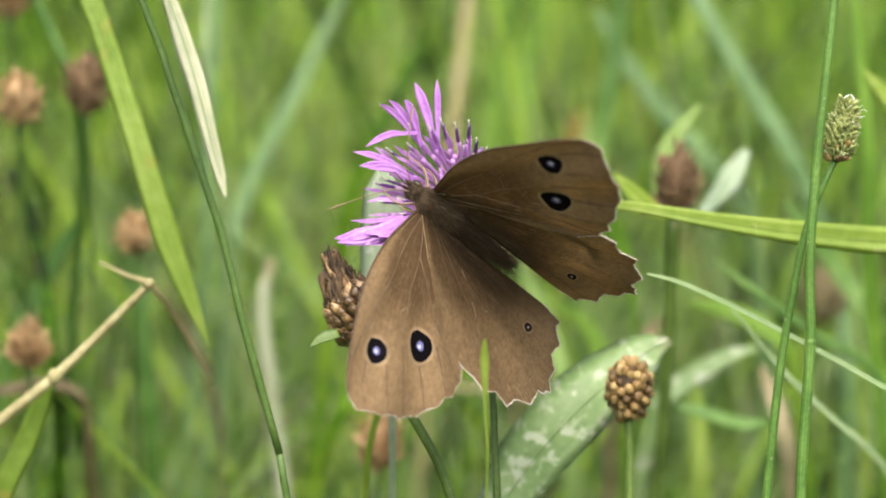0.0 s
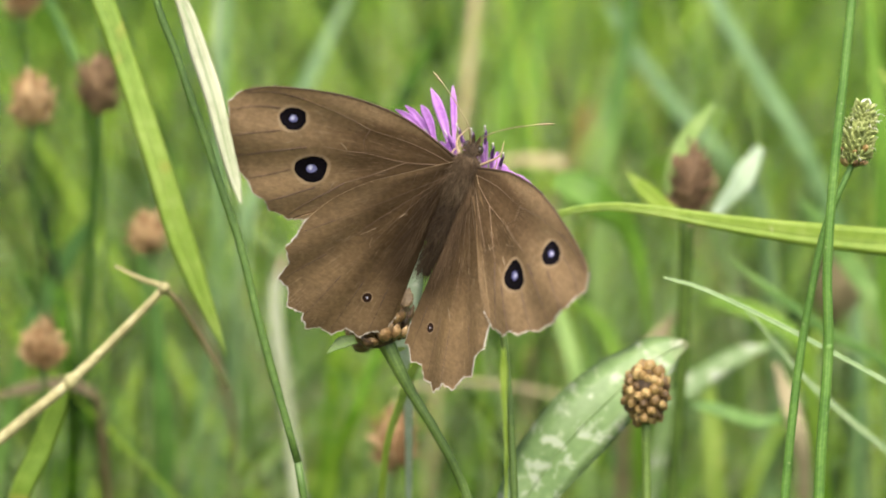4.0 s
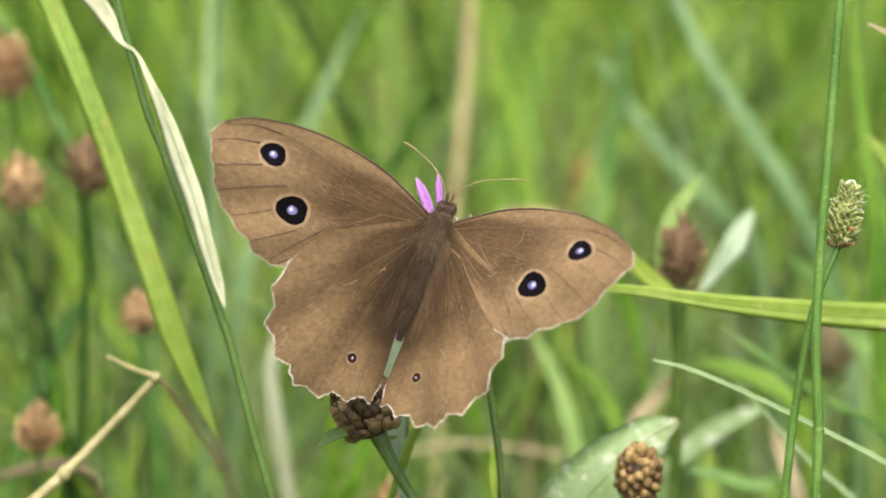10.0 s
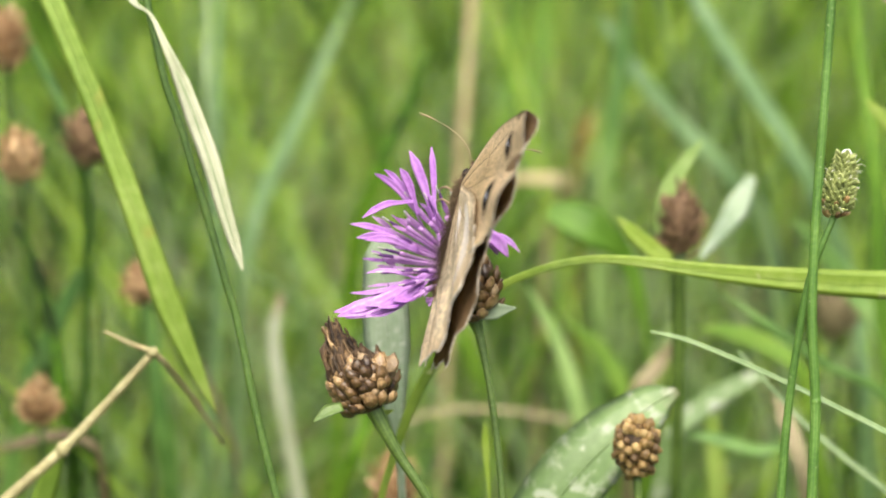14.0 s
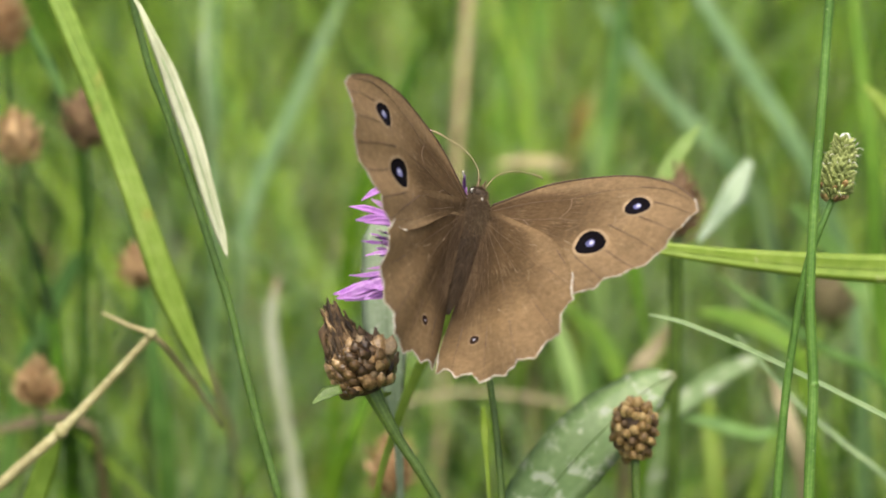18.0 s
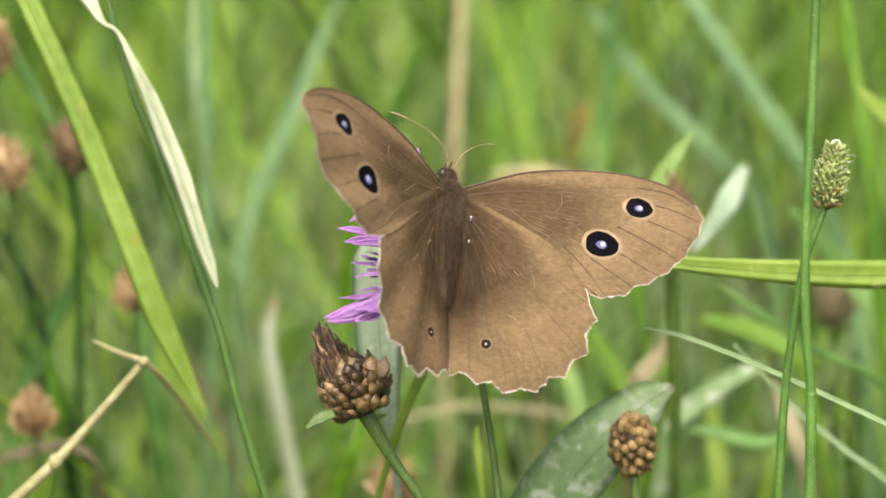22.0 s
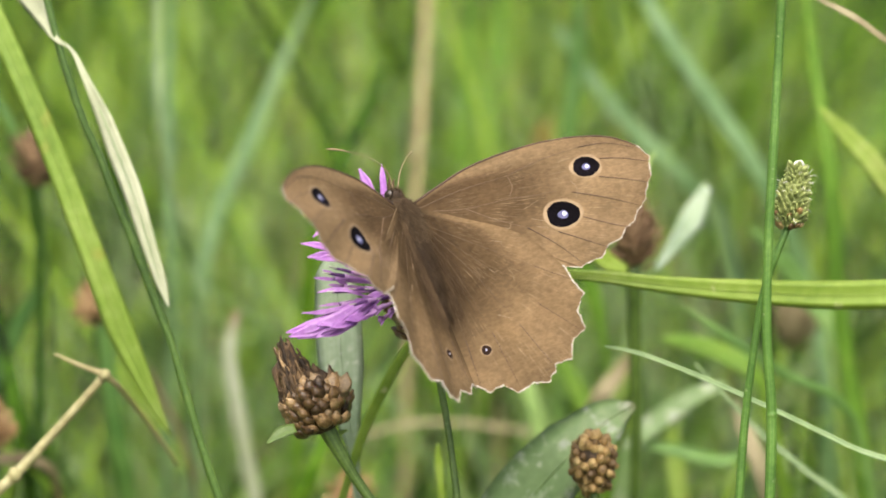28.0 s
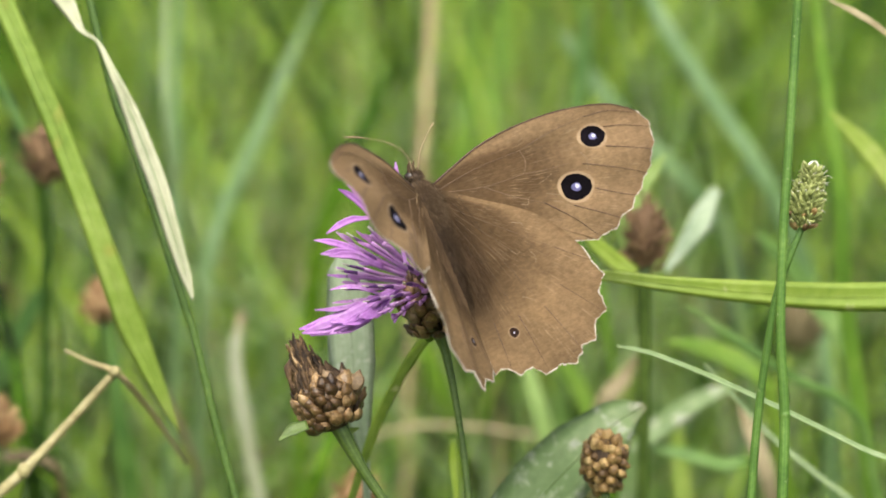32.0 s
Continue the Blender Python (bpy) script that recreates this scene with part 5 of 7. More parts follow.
G = (0.0, -0.86, 0.5)
for name, label, pts, ws, mat in (
        ("bluish_grass_blade", "bluish green blade among the stems", [(-0.0568, 0.0954, 0.4207), (-0.0597, 0.0935, 0.4159), (-0.0639, 0.0904, 0.4079), (-0.0672, 0.0876, 0.4009), (-0.13, 0.12, -0.005)], [0.001, 0.003, 0.0032, 0.003, 0.003], SEDGE),
        ("bluish_grass_blade", "upright bluish green blade", [(-0.0494, 0.1029, 0.4130), (-0.0479, 0.1007, 0.4076), (-0.0460, 0.0956, 0.3950), (-0.0440, 0.0931, 0.3757), (-0.09, 0.14, -0.005)], [0.001, 0.003, 0.0034, 0.0034, 0.003], SEDGE),
        ("bluish_grass_blade", "thin bluish green blade", [(-0.0697, 0.0938, 0.4694), (-0.0655, 0.0912, 0.4634), (-0.0611, 0.0882, 0.4562), (-0.0573, 0.0849, 0.4483), (-0.0556, 0.0880, 0.4292), (-0.11, 0.11, -0.005)], [0.001, 0.0015, 0.0016, 0.0016, 0.0016, 0.002], SEDGE),
        ("bluish_grass_blade", "thin slanting bluish blade", [(0.0438, 0.0549, 0.4326), (0.0498, 0.0532, 0.4287), (0.0592, 0.0506, 0.4229), (0.0707, 0.0493, 0.4150), (0.10, 0.08, -0.005)], [0.0004, 0.0013, 0.0014, 0.0014, 0.002], SEDGE),
        ("dry_grass", "short dry straw blade in the grass", [(0.0412, 0.0888, 0.4097), (0.0386, 0.0873, 0.4057), (0.0355, 0.0859, 0.4022), (0.0348, 0.0919, 0.3903), (0.05, 0.13, -0.005)], [0.0006, 0.0028, 0.003, 0.002, 0.001], STRAW),
        ("dry_grass", "short dry straw blade in the grass", [(0.0549, 0.0672, 0.4104), (0.0567, 0.0655, 0.4062), (0.0590, 0.0631, 0.4004), (0.0611, 0.0641, 0.3897), (0.08, 0.11, -0.005)], [0.0006, 0.0026, 0.0028, 0.002, 0.001], STRAW),
        ("bright_grass", "bright green upright blade low in the grass", [(0.0472, 0.0848, 0.4001), (0.0478, 0.0827, 0.3948), (0.0488, 0.0783, 0.3841), (0.0506, 0.0767, 0.3669), (0.06, 0.13, -0.005)], [0.0008, 0.0030, 0.0036, 0.0034, 0.003], LIME_BLADE),
        ("pale_meadow_leaf", "pale green leaf among the stems", [(0.0444, 0.0803, 0.4155), (0.0495, 0.0799, 0.4148), (0.0550, 0.0791, 0.4130), (0.0615, 0.0769, 0.4079), (0.09, 0.12, -0.005)], [0.0006, 0.0030, 0.0034, 0.0024, 0.001], FIELD_LEAF),
        ("orange_leaf", "orange withered leaf in the grass", [(0.0375, 0.2268, 0.4039), (0.0363, 0.2253, 0.4002), (0.0351, 0.2238, 0.3964), (0.0343, 0.2260, 0.3750), (0.05, 0.26, -0.005)], [0.0008, 0.0030, 0.0028, 0.0006, 0.0006], ORANGE_LEAF),
        ("bluish_grass_blade", "short upright bluish blade", [(0.0389, 0.1684, 0.4464), (0.0381, 0.1652, 0.4383), (0.0362, 0.1596, 0.4243), (0.0344, 0.1553, 0.4004), (0.05, 0.20, -0.005)], [0.002, 0.0036, 0.0036, 0.0034, 0.003], SEDGE),
        ("bright_grass", "bright green upright blade", [(0.0318, 0.3059, 0.4125), (0.0308, 0.2996, 0.3970), (0.0281, 0.2903, 0.3737), (0.0269, 0.2856, 0.3485), (0.03, 0.34, -0.005)], [0.003, 0.0060, 0.0062, 0.0055, 0.003], FIELD_LEAF),
        ("bright_grass", "bright green upright blade", [(0.0229, 0.2673, 0.4232), (0.0216, 0.2605, 0.4063), (0.0200, 0.2522, 0.3857), (0.0196, 0.2470, 0.3596), (0.02, 0.30, -0.005)], [0.0025, 0.0040, 0.0042, 0.0035, 0.003], FIELD_LEAF),
        ("bright_grass", "green slanting blade", [(0.0013, 0.1459, 0.4420), (-0.0028, 0.1425, 0.4334), (-0.0090, 0.1376, 0.4208), (-0.0132, 0.1365, 0.4045), (-0.03, 0.18, -0.005)], [0.001, 0.0028, 0.0030, 0.003, 0.003], GRASS),
        ("bright_grass", "green slanting blade low in the grass", [(-0.0058, 0.0704, 0.4149), (-0.0085, 0.0681, 0.4090), (-0.0121, 0.0644, 0.3998), (-0.0149, 0.0655, 0.3891), (-0.03, 0.11, -0.005)], [0.001, 0.0018, 0.002, 0.002, 0.002], GRASS),
        ("bright_grass", "green slanting blade low in the grass", [(-0.0682, 0.0919, 0.4114), (-0.0625, 0.0882, 0.4027), (-0.0568, 0.0839, 0.3922), (-0.0536, 0.0840, 0.3794), (-0.10, 0.13, -0.005)], [0.001, 0.0024, 0.0026, 0.0024, 0.002], GRASS),
        ("dry_grass", "dry reddish stem in the grass", [(-0.0436, 0.1006, 0.4076), (-0.0387, 0.0976, 0.4005), (-0.0344, 0.0939, 0.3915), (-0.0322, 0.0932, 0.3767), (-0.07, 0.14, -0.005)], [0.0005, 0.0010, 0.0011, 0.0011, 0.001], STRAW),
        ("dry_grass", "dry straw blade, lying over", [(-0.0697, 0.0658, 0.4002), (-0.0643, 0.0663, 0.4018), (-0.0580, 0.0666, 0.4028), (-0.0526, 0.0655, 0.4003), (-0.10, 0.11, -0.005)], [0.0006, 0.0020, 0.0020, 0.0012, 0.001], STRAW),
        ("bluish_grass_blade", "bluish green blade low in the grass", [(0.0763, 0.0878, 0.4091), (0.0707, 0.0915, 0.4178), (0.0659, 0.0940, 0.4239), (0.0612, 0.0959, 0.4282)][::-1] + [(0.12, 0.13, -0.005)], [0.001, 0.003, 0.0034, 0.003, 0.002], SEDGE),
        ("bright_grass", "green arching blade low in the grass", [(0.0248, 0.1085, 0.4042), (0.0308, 0.1066, 0.3996), (0.0357, 0.1024, 0.3896), (0.0392, 0.1008, 0.3726), (0.05, 0.15, -0.005)], [0.001, 0.0030, 0.0032, 0.003, 0.002], FIELD_LEAF),
        ("bluish_grass_blade", "bluish green blade behind the seed head", [(0.0174, 0.1017, 0.4135), (0.0227, 0.0979, 0.4046), (0.0261, 0.0935, 0.3938), (0.0284, 0.0921, 0.3772), (0.04, 0.14, -0.005)], [0.001, 0.0026, 0.003, 0.003, 0.002], SEDGE)):
    leaf(name, label, pts, ws, G, mat, midrib=0.00012, rib_mat=mat)
leaf("yellowing_leaf", "yellow green leaf tip reaching into the grass", [(0.0639, 0.0559, 0.4629), (0.0678, 0.0543, 0.4591), (0.0724, 0.0522, 0.4541), (0.0794, 0.0523, 0.4415), (0.10, 0.09, -0.005)], [0.0006, 0.0028, 0.0034, 0.003, 0.002], CAMWARD, YELLOWGREEN, "leaf")
leaf("dry_grass", "thin dry grass tip, bent over", [(0.0571, 0.0283, 0.4876), (0.0605, 0.0276, 0.4861), (0.0643, 0.0266, 0.4838), (0.0710, 0.0266, 0.4763), (0.10, 0.06, -0.005)], [0.0003, 0.0009, 0.0008, 0.0008, 0.001], CAMWARD, STRAW)


# ---- the butterfly ----
FORE_OUT = ((0.2, 1.0), (3.6, 2.6), (7.6, 4.3), (12.2, 5.4), (17.4, 5.9), (22.4, 5.7), (26.4, 5.0), (29.3, 3.6), (30.4, 1.6), (29.6, -1.6), (27.8, -4.6), (25.6, -7.0), (22.8, -9.2), (19.6, -10.6), (16.4, -10.4), (12.0, -8.2), (5.5, -3.6), (0.2, -1.2))
HIND_OUT = ((0.3, 0.6), (5.5, -2.5), (11.0, -6.0), (14.4, -10.0), (16.0, -14.2), (15.9, -18.0), (14.2, -21.2), (11.4, -23.5), (8.2, -25.0), (4.8, -24.7), (1.6, -23.8), (-1.0, -22.8), (-1.6, -20.6), (-1.0, -17.0), (0.0, -12.5), (0.3, -8.0), (0.3, -3.5))


def wing_height(a, b, hind):
    """Camber and pleats of the wing, in mm."""
    r = math.hypot(a, b)
    ang = math.atan2(b, a)
    return 0.035 * r * math.sin(0.1 * r) * 0.5 + 0.011 * r * (r / 20) * math.cos(ang * (20 if not hind else 17) + 1.0) - (0.0006 * r * r if not hind else -0.0002 * r * r)


def wing_outline(ctrl, first, last, teeth, depth):
    """Outline in mm; the outer margin, between two control points, is scalloped."""
    pts = spline([(a, b, 0) for a, b in ctrl] + [(ctrl[0][0], ctrl[0][1], 0)], 10)[:-1]
    n = len(pts)
    lo, hi = first * 10, last * 10
    out, edge = [], []
    for i, p in enumerate(pts):
        d = (pts[(i + 1) % n] - pts[i - 1]).normalized()
        nrm = Vector((-d.y, d.x, 0))
        q = p.copy()
        if lo <= i <= hi:
            f = (i - lo) / (hi - lo)
            tooth = 0.75 + 0.7 * noise.noise(Vector((int(teeth * f) * 3.7, depth * 9, 0)))
            q += nrm * depth * (tooth * abs(math.sin(math.pi * teeth * f)) - 0.5 + 0.35 * noise.noise(Vector((f * 40, depth * 5, 1)))) * min(1, 8 * f, 8 * (1 - f)) * -1
            edge.append((len(out), nrm))
        out.append(q)
    return out, edge


def wing_sheet(ctrl, base, hind, side, drop, outline):
    bm = bmesh.new()
    rim, fan = bm.verts.layers.float.new("rim"), bm.verts.layers.float.new("fan")
    basal = bm.verts.layers.float.new("basal")
    rings = 12
    grid = []
    for k in range(1, rings + 1):
        s = (k / rings) ** 0.8
        row = []
        for p in outline:
            q = Vector((*base, 0)).lerp(p, s)
            v = bm.verts.new((side * q.x * MM, q.y * MM, (wing_height(q.x, q.y, hind) - drop) * MM))
            v[rim], v[fan] = s, math.atan2(p.y - base[1], p.x - base[0])
            if drop == 0:
                v[basal] = (0.9 * math.exp(-(max(0.0, q.x) / 3.2) ** 2) * max(0.0, min(1.0, (q.y + 22) / 7)) if hind else 0.6 * math.exp(-(math.hypot(q.x, q.y) / 4.5) ** 2))
            row.append(v)
        grid.append(row)
    c = bm.verts.new((side * base[0] * MM, base[1] * MM, -drop * MM))
    n = len(outline)
    flip = side > 0
    for i in range(n):
        j = (i + 1) % n
        tri = (c, grid[0][i], grid[0][j]) if flip else (c, grid[0][j], grid[0][i])
        bm.faces.new(tri)
        for k in range(rings - 1):
            q = (grid[k][i], grid[k][j], grid[k + 1][j], grid[k + 1][i])
            bm.faces.new(q if not flip else q[::-1])
    return bm


def spot(center, radius, hind, side, lift, squash=1.0, seed=0):
    """A flat round patch of scales lying on the wing."""
    bm = bmesh.new()
    rnd = random.Random(seed)
    c = bm.verts.new((side * center[0] * MM, center[1] * MM, (wing_height(*center, hind) + lift) * MM))
    ph = rnd.uniform(0, 6)
    rows = []
    for k in (0.33, 0.67, 1.0):
        row = []
        for i in range(26):
            a = 2 * math.pi * i / 26
            r = radius * k * (1 + 0.04 * math.sin(3 * a + ph) + 0.03 * rnd.uniform(-1, 1))
            x, y = center[0] + math.cos(a) * r * squash, center[1] + math.sin(a) * r
            row.append(bm.verts.new((side * x * MM, y * MM, (wing_height(x, y, hind) + lift) * MM)))
        rows.append(row)
    for i in range(26):
        j = (i + 1) % 26
        bm.faces.new((c, rows[0][i], rows[0][j]))
        for a, b in zip(rows[:-1], rows[1:]):
            bm.faces.new((a[i], b[i], b[j], a[j]))
    return bm


def ribs(lines, hind, side, width, lift):
    """Thin raised veins along curves in the wing's plane."""
    bm = bmesh.new()
    for line in lines:
        c = spline([(a, b, 0) for a, b in line], 6)
        pts = [Vector((side * q.x, q.y, wing_height(q.x, q.y, hind) + lift)) * MM for q in c]
        tube(bm, pts, [width * MM, width * 0.45 * MM], 5, 1)
    return bm


def band(line, half, side):
    """An uneven pale streak of scales lying under the hindwing."""
    bm = bmesh.new()
    c = spline([(a, b, 0) for a, b in line], 10)
    n, rows = len(c), []
    for i, q in enumerate(c):
        d = (c[min(i + 1, n - 1)] - c[max(i - 1, 0)]).normalized()
        f = i / (n - 1)
        w = half * math.sin(math.pi * (0.08 + 0.84 * f)) * (1 + 0.5 * noise.noise(q * 1.3))
        row = []
        for k in (-1, 0, 1):
            x, y = q.x - d.y * w * k, q.y + d.x * w * k + (0.25 * noise.noise(q * 2.1 + Vector((k, 0, 0))) if k else 0)
            row.append(bm.verts.new((side * x * MM, y * MM, (wing_height(x, y, True) - 0.105) * MM)))
        rows.append(row)
    for a, b in zip(rows[:-1], rows[1:]):
        for k in (0, 1):
            bm.faces.new((a[k], a[k + 1], b[k + 1], b[k]))
    return bm


def wing(parent, hind, side):
    ctrl = HIND_OUT if hind else FORE_OUT
    base = (0.1, -1.2) if hind else (0.2, 0.0)
    outline, edge = wing_outline(ctrl, 3.4 if hind else 7, 12 if hind else 14.2, 8, 1.2 if hind else 0.45)
    lift = -0.0
    ob = part("hindwing" if hind else "forewing", wing_sheet(ctrl, base, hind, side, 0.0, outline), WING_HIND if hind else WING_UP, parent, "worn brown wing with scalloped pale edge" if hind else "worn brown wing with two blue-centred black eyespots")
    part("underside", wing_sheet(ctrl, base, hind, side, 0.09, outline), HIND_UNDER if hind else WING_UNDER, ob, "pale tan mottled underside")
    # fringe of short pale scales
    bm = bmesh.new()
    rnd = random.Random(40 + side + 2 * hind)
    for (i, nrm), (j, nrm2) in zip(edge[:-1], edge[1:]):
        for k in range(3):
            p = outline[i].lerp(outline[j], k / 3)
            q = outline[i].lerp(outline[j], (k + 0.9) / 3)
            if rnd.random() < (0.18 if hind else 0.35):
                continue
            r = rnd.uniform(0.03, 0.18) * (1.15 if hind else 1.0)
            e1, e2 = p - nrm * 0.05, q - nrm2 * 0.05
            o1, o2 = p + nrm * r, q + nrm2 * r
            ring = []
            for dz in (0.03, -0.11):
                ring.append([bm.verts.new((side * v.x * MM, v.y * MM, (wing_height(v.x, v.y, hind) + dz) * MM)) for v in (e1, e2, o2, o1)])
            bm.faces.new(ring[0])
            bm.faces.new(ring[1][::-1])
            for m in range(4):
                bm.faces.new((ring[0][m], ring[0][(m + 1) % 4], ring[1][(m + 1) % 4], ring[1][m]))
    part("fringe", bm, FRINGE, ob, "pale broken fringe of scales", smooth=False)
    if hind:
        spots = (((3.23, -19.35), 0.72),)
        light = [[(0.3, -1.5), (6.0, -6.2), (12.0, -11.0)], [(0.3, -1.6), (6.2, -9.0), (11.0, -15.5)], [(0.3, -1.7), (4.6, -9.5), (8.0, -17.5)], [(0.2, -1.8), (2.8, -9.5), (4.6, -17.5)], [(0.1, -1.8), (0.9, -9.5), (1.2, -17.5)]]
        dark = [[(12.0, -11.0), (15.6, -13.8)], [(11.0, -15.5), (14.8, -20.0)], [(8.0, -17.5), (10.6, -24.2)], [(4.6, -17.5), (5.8, -25.0)], [(1.2, -17.5), (1.2, -24.0)]]
    else:
        spots = (((22.39, 1.74), 1.38), ((18.16, -3.88), 1.70))
        light = [[(0.5, 0.2), (6.0, 1.6), (12.5, 2.4)], [(12.5, 2.4), (17.0, 3.6), (22.0, 4.4)], [(0.5, 0.0), (6.5, -0.8), (12.0, -0.6)], [(12.5, 2.4), (12.8, 0.8), (12.0, -0.6)], [(0.5, -0.2), (6.0, -3.0), (11.0, -5.4)], [(6.5, -0.8), (10.0, -3.0), (13.5, -4.8)], [(12.0, -0.6), (15.0, -0.8), (18.0, -0.8)]]
        dark = [[(23.6, 0.1), (26.5, -0.8), (29.4, -1.8)], [(19.8, -1.3), (24.0, -2.8), (27.9, -4.4)], [(20.6, -4.6), (23.5, -6.0), (25.7, -6.9)], [(17.0, -6.0), (20.5, -8.0), (22.6, -9.2)], [(13.5, -4.8), (17.0, -8.0), (19.0, -10.3)], [(24.3, 2.6), (27.0, 2.2), (30.0, 1.2)], [(22.0, 4.4), (25.5, 4.4), (29.0, 3.4)]]
    for line in light + dark:
        part("vein", ribs([line], hind, side, 0.045, -0.11), VEIN_UNDER, ob)
    if hind:
        part("pale_band", band([(6.6, -5.0), (9.4, -8.6), (11.2, -12.6), (11.4, -16.0), (9.8, -18.8)], 1.1, side), PALE_SCALES, ob, "whitish band of scales on the underside")
        part("pale_band", band([(3.4, -4.0), (5.0, -7.0), (5.8, -10.0)], 0.6, side), PALE_SCALES, ob, "whitish band of scales on the underside")
    for line in light:
        part("vein", ribs([line], hind, side, 0.04 if hind else 0.055, -0.012 if hind else 0.015), VEIN_SOFT if hind else VEIN, ob)
    for line in dark:
        part("vein", ribs([line], hind, side, 0.05 if hind else 0.065, -0.01 if hind else 0.035), VEIN_DARK, ob)
    if not hind:
        part("leading_edge", ribs([[(0.6, 1.2), (3.6, 2.6), (7.6, 4.3), (12.2, 5.4), (17.4, 5.9), (22.4, 5.7), (26.4, 5.0), (29.3, 3.6)]], hind, side, 0.16, 0.0), VEIN_DARK, ob)
    # worn pale scratches, where scales have rubbed off
    rnd = random.Random(60 + side + 2 * hind)
    for k in range(4 if hind else 6):
        a, r = (rnd.uniform(-1.25, -0.62), rnd.uniform(8, 21)) if hind else (rnd.uniform(-0.5, 0.2), rnd.uniform(11, 22))
        c = Vector((math.cos(a) * r, math.sin(a) * r, 0))
        d = Vector((math.cos(a + rnd.gauss(0, 0.5)), math.sin(a + rnd.gauss(0, 0.5)), 0))
        line = [c]
        for m in range(rnd.choice((2, 3, 4))):
            d = (d + Vector((rnd.gauss(0, 0.45), rnd.gauss(0, 0.45), 0))).normalized()
            line.append(line[-1] + d * rnd.uniform(0.35, 0.9))
        part("scratch", ribs([[(q.x, q.y) for q in line]], hind, side, rnd.uniform(0.03, 0.055), 0.0), SCRATCH, ob)
    if hind:
        # long soft hairs over the root
        bm = bmesh.new()
        for k in range(300):
            b = -rnd.uniform(0.8, 13.0)
            x = abs(rnd.gauss(0.2, 1.3))
            a = -1.5 + 0.05 * x + rnd.gauss(0, 0.13)
            ln = rnd.uniform(2.0, 4.2)
            q = [(x + math.cos(a) * ln * f, b + math.sin(a) * ln * f) for f in (0, 0.5, 1)]
            tube(bm, [Vector((side * u * MM, v * MM, (wing_height(u, v, True) + 0.06 + 0.22 * math.sin(math.pi * f)) * MM)) for (u, v), f in zip(q, (0, 0.5, 1))], [0.000022, 0.000018, 0.00001], 3, 2)
        part("hair", bm, WING_HAIR, ob, "long soft brown hairs over the wing root")
    for k, (c, r) in enumerate(spots):
        wide = 1.0 if hind else 1.22
        part("eyespot_ring", spot(c, r * (1.05 if hind else 1.2), hind, side, 0.04, wide, k), SPOT_RING, ob)
        part("eyespot", spot(c, r * (0.86 if hind else 1), hind, side, 0.08, wide, k + 3), SPOT_BROWN if hind else SPOT_BLACK, ob)
        part("pupil", spot(c, r * (0.17 if hind else 0.32), hind, side, 0.12, wide, k + 5), SPOT_WHITE if hind else SPOT_BLUE, ob)
        if not hind:
            part("pupil_center", spot((c[0] + 0.1 * r, c[1] + 0.05 * r), r * 0.17, hind, side, 0.15, 1.0, k + 7), SPOT_WHITE, ob)
        if not hind:
            part("eyespot_ring", spot(c, r * 1.35, hind, side, -0.13, 1.0, k), SPOT_RING, ob)
            part("eyespot", spot(c, r * 0.98, hind, side, -0.17, 0.85, k + 3), SPOT_BLACK, ob)
            part("pupil", spot(c, r * 0.32, hind, side, -0.21, 0.9, k + 5), SPOT_WHITE, ob)
    return ob


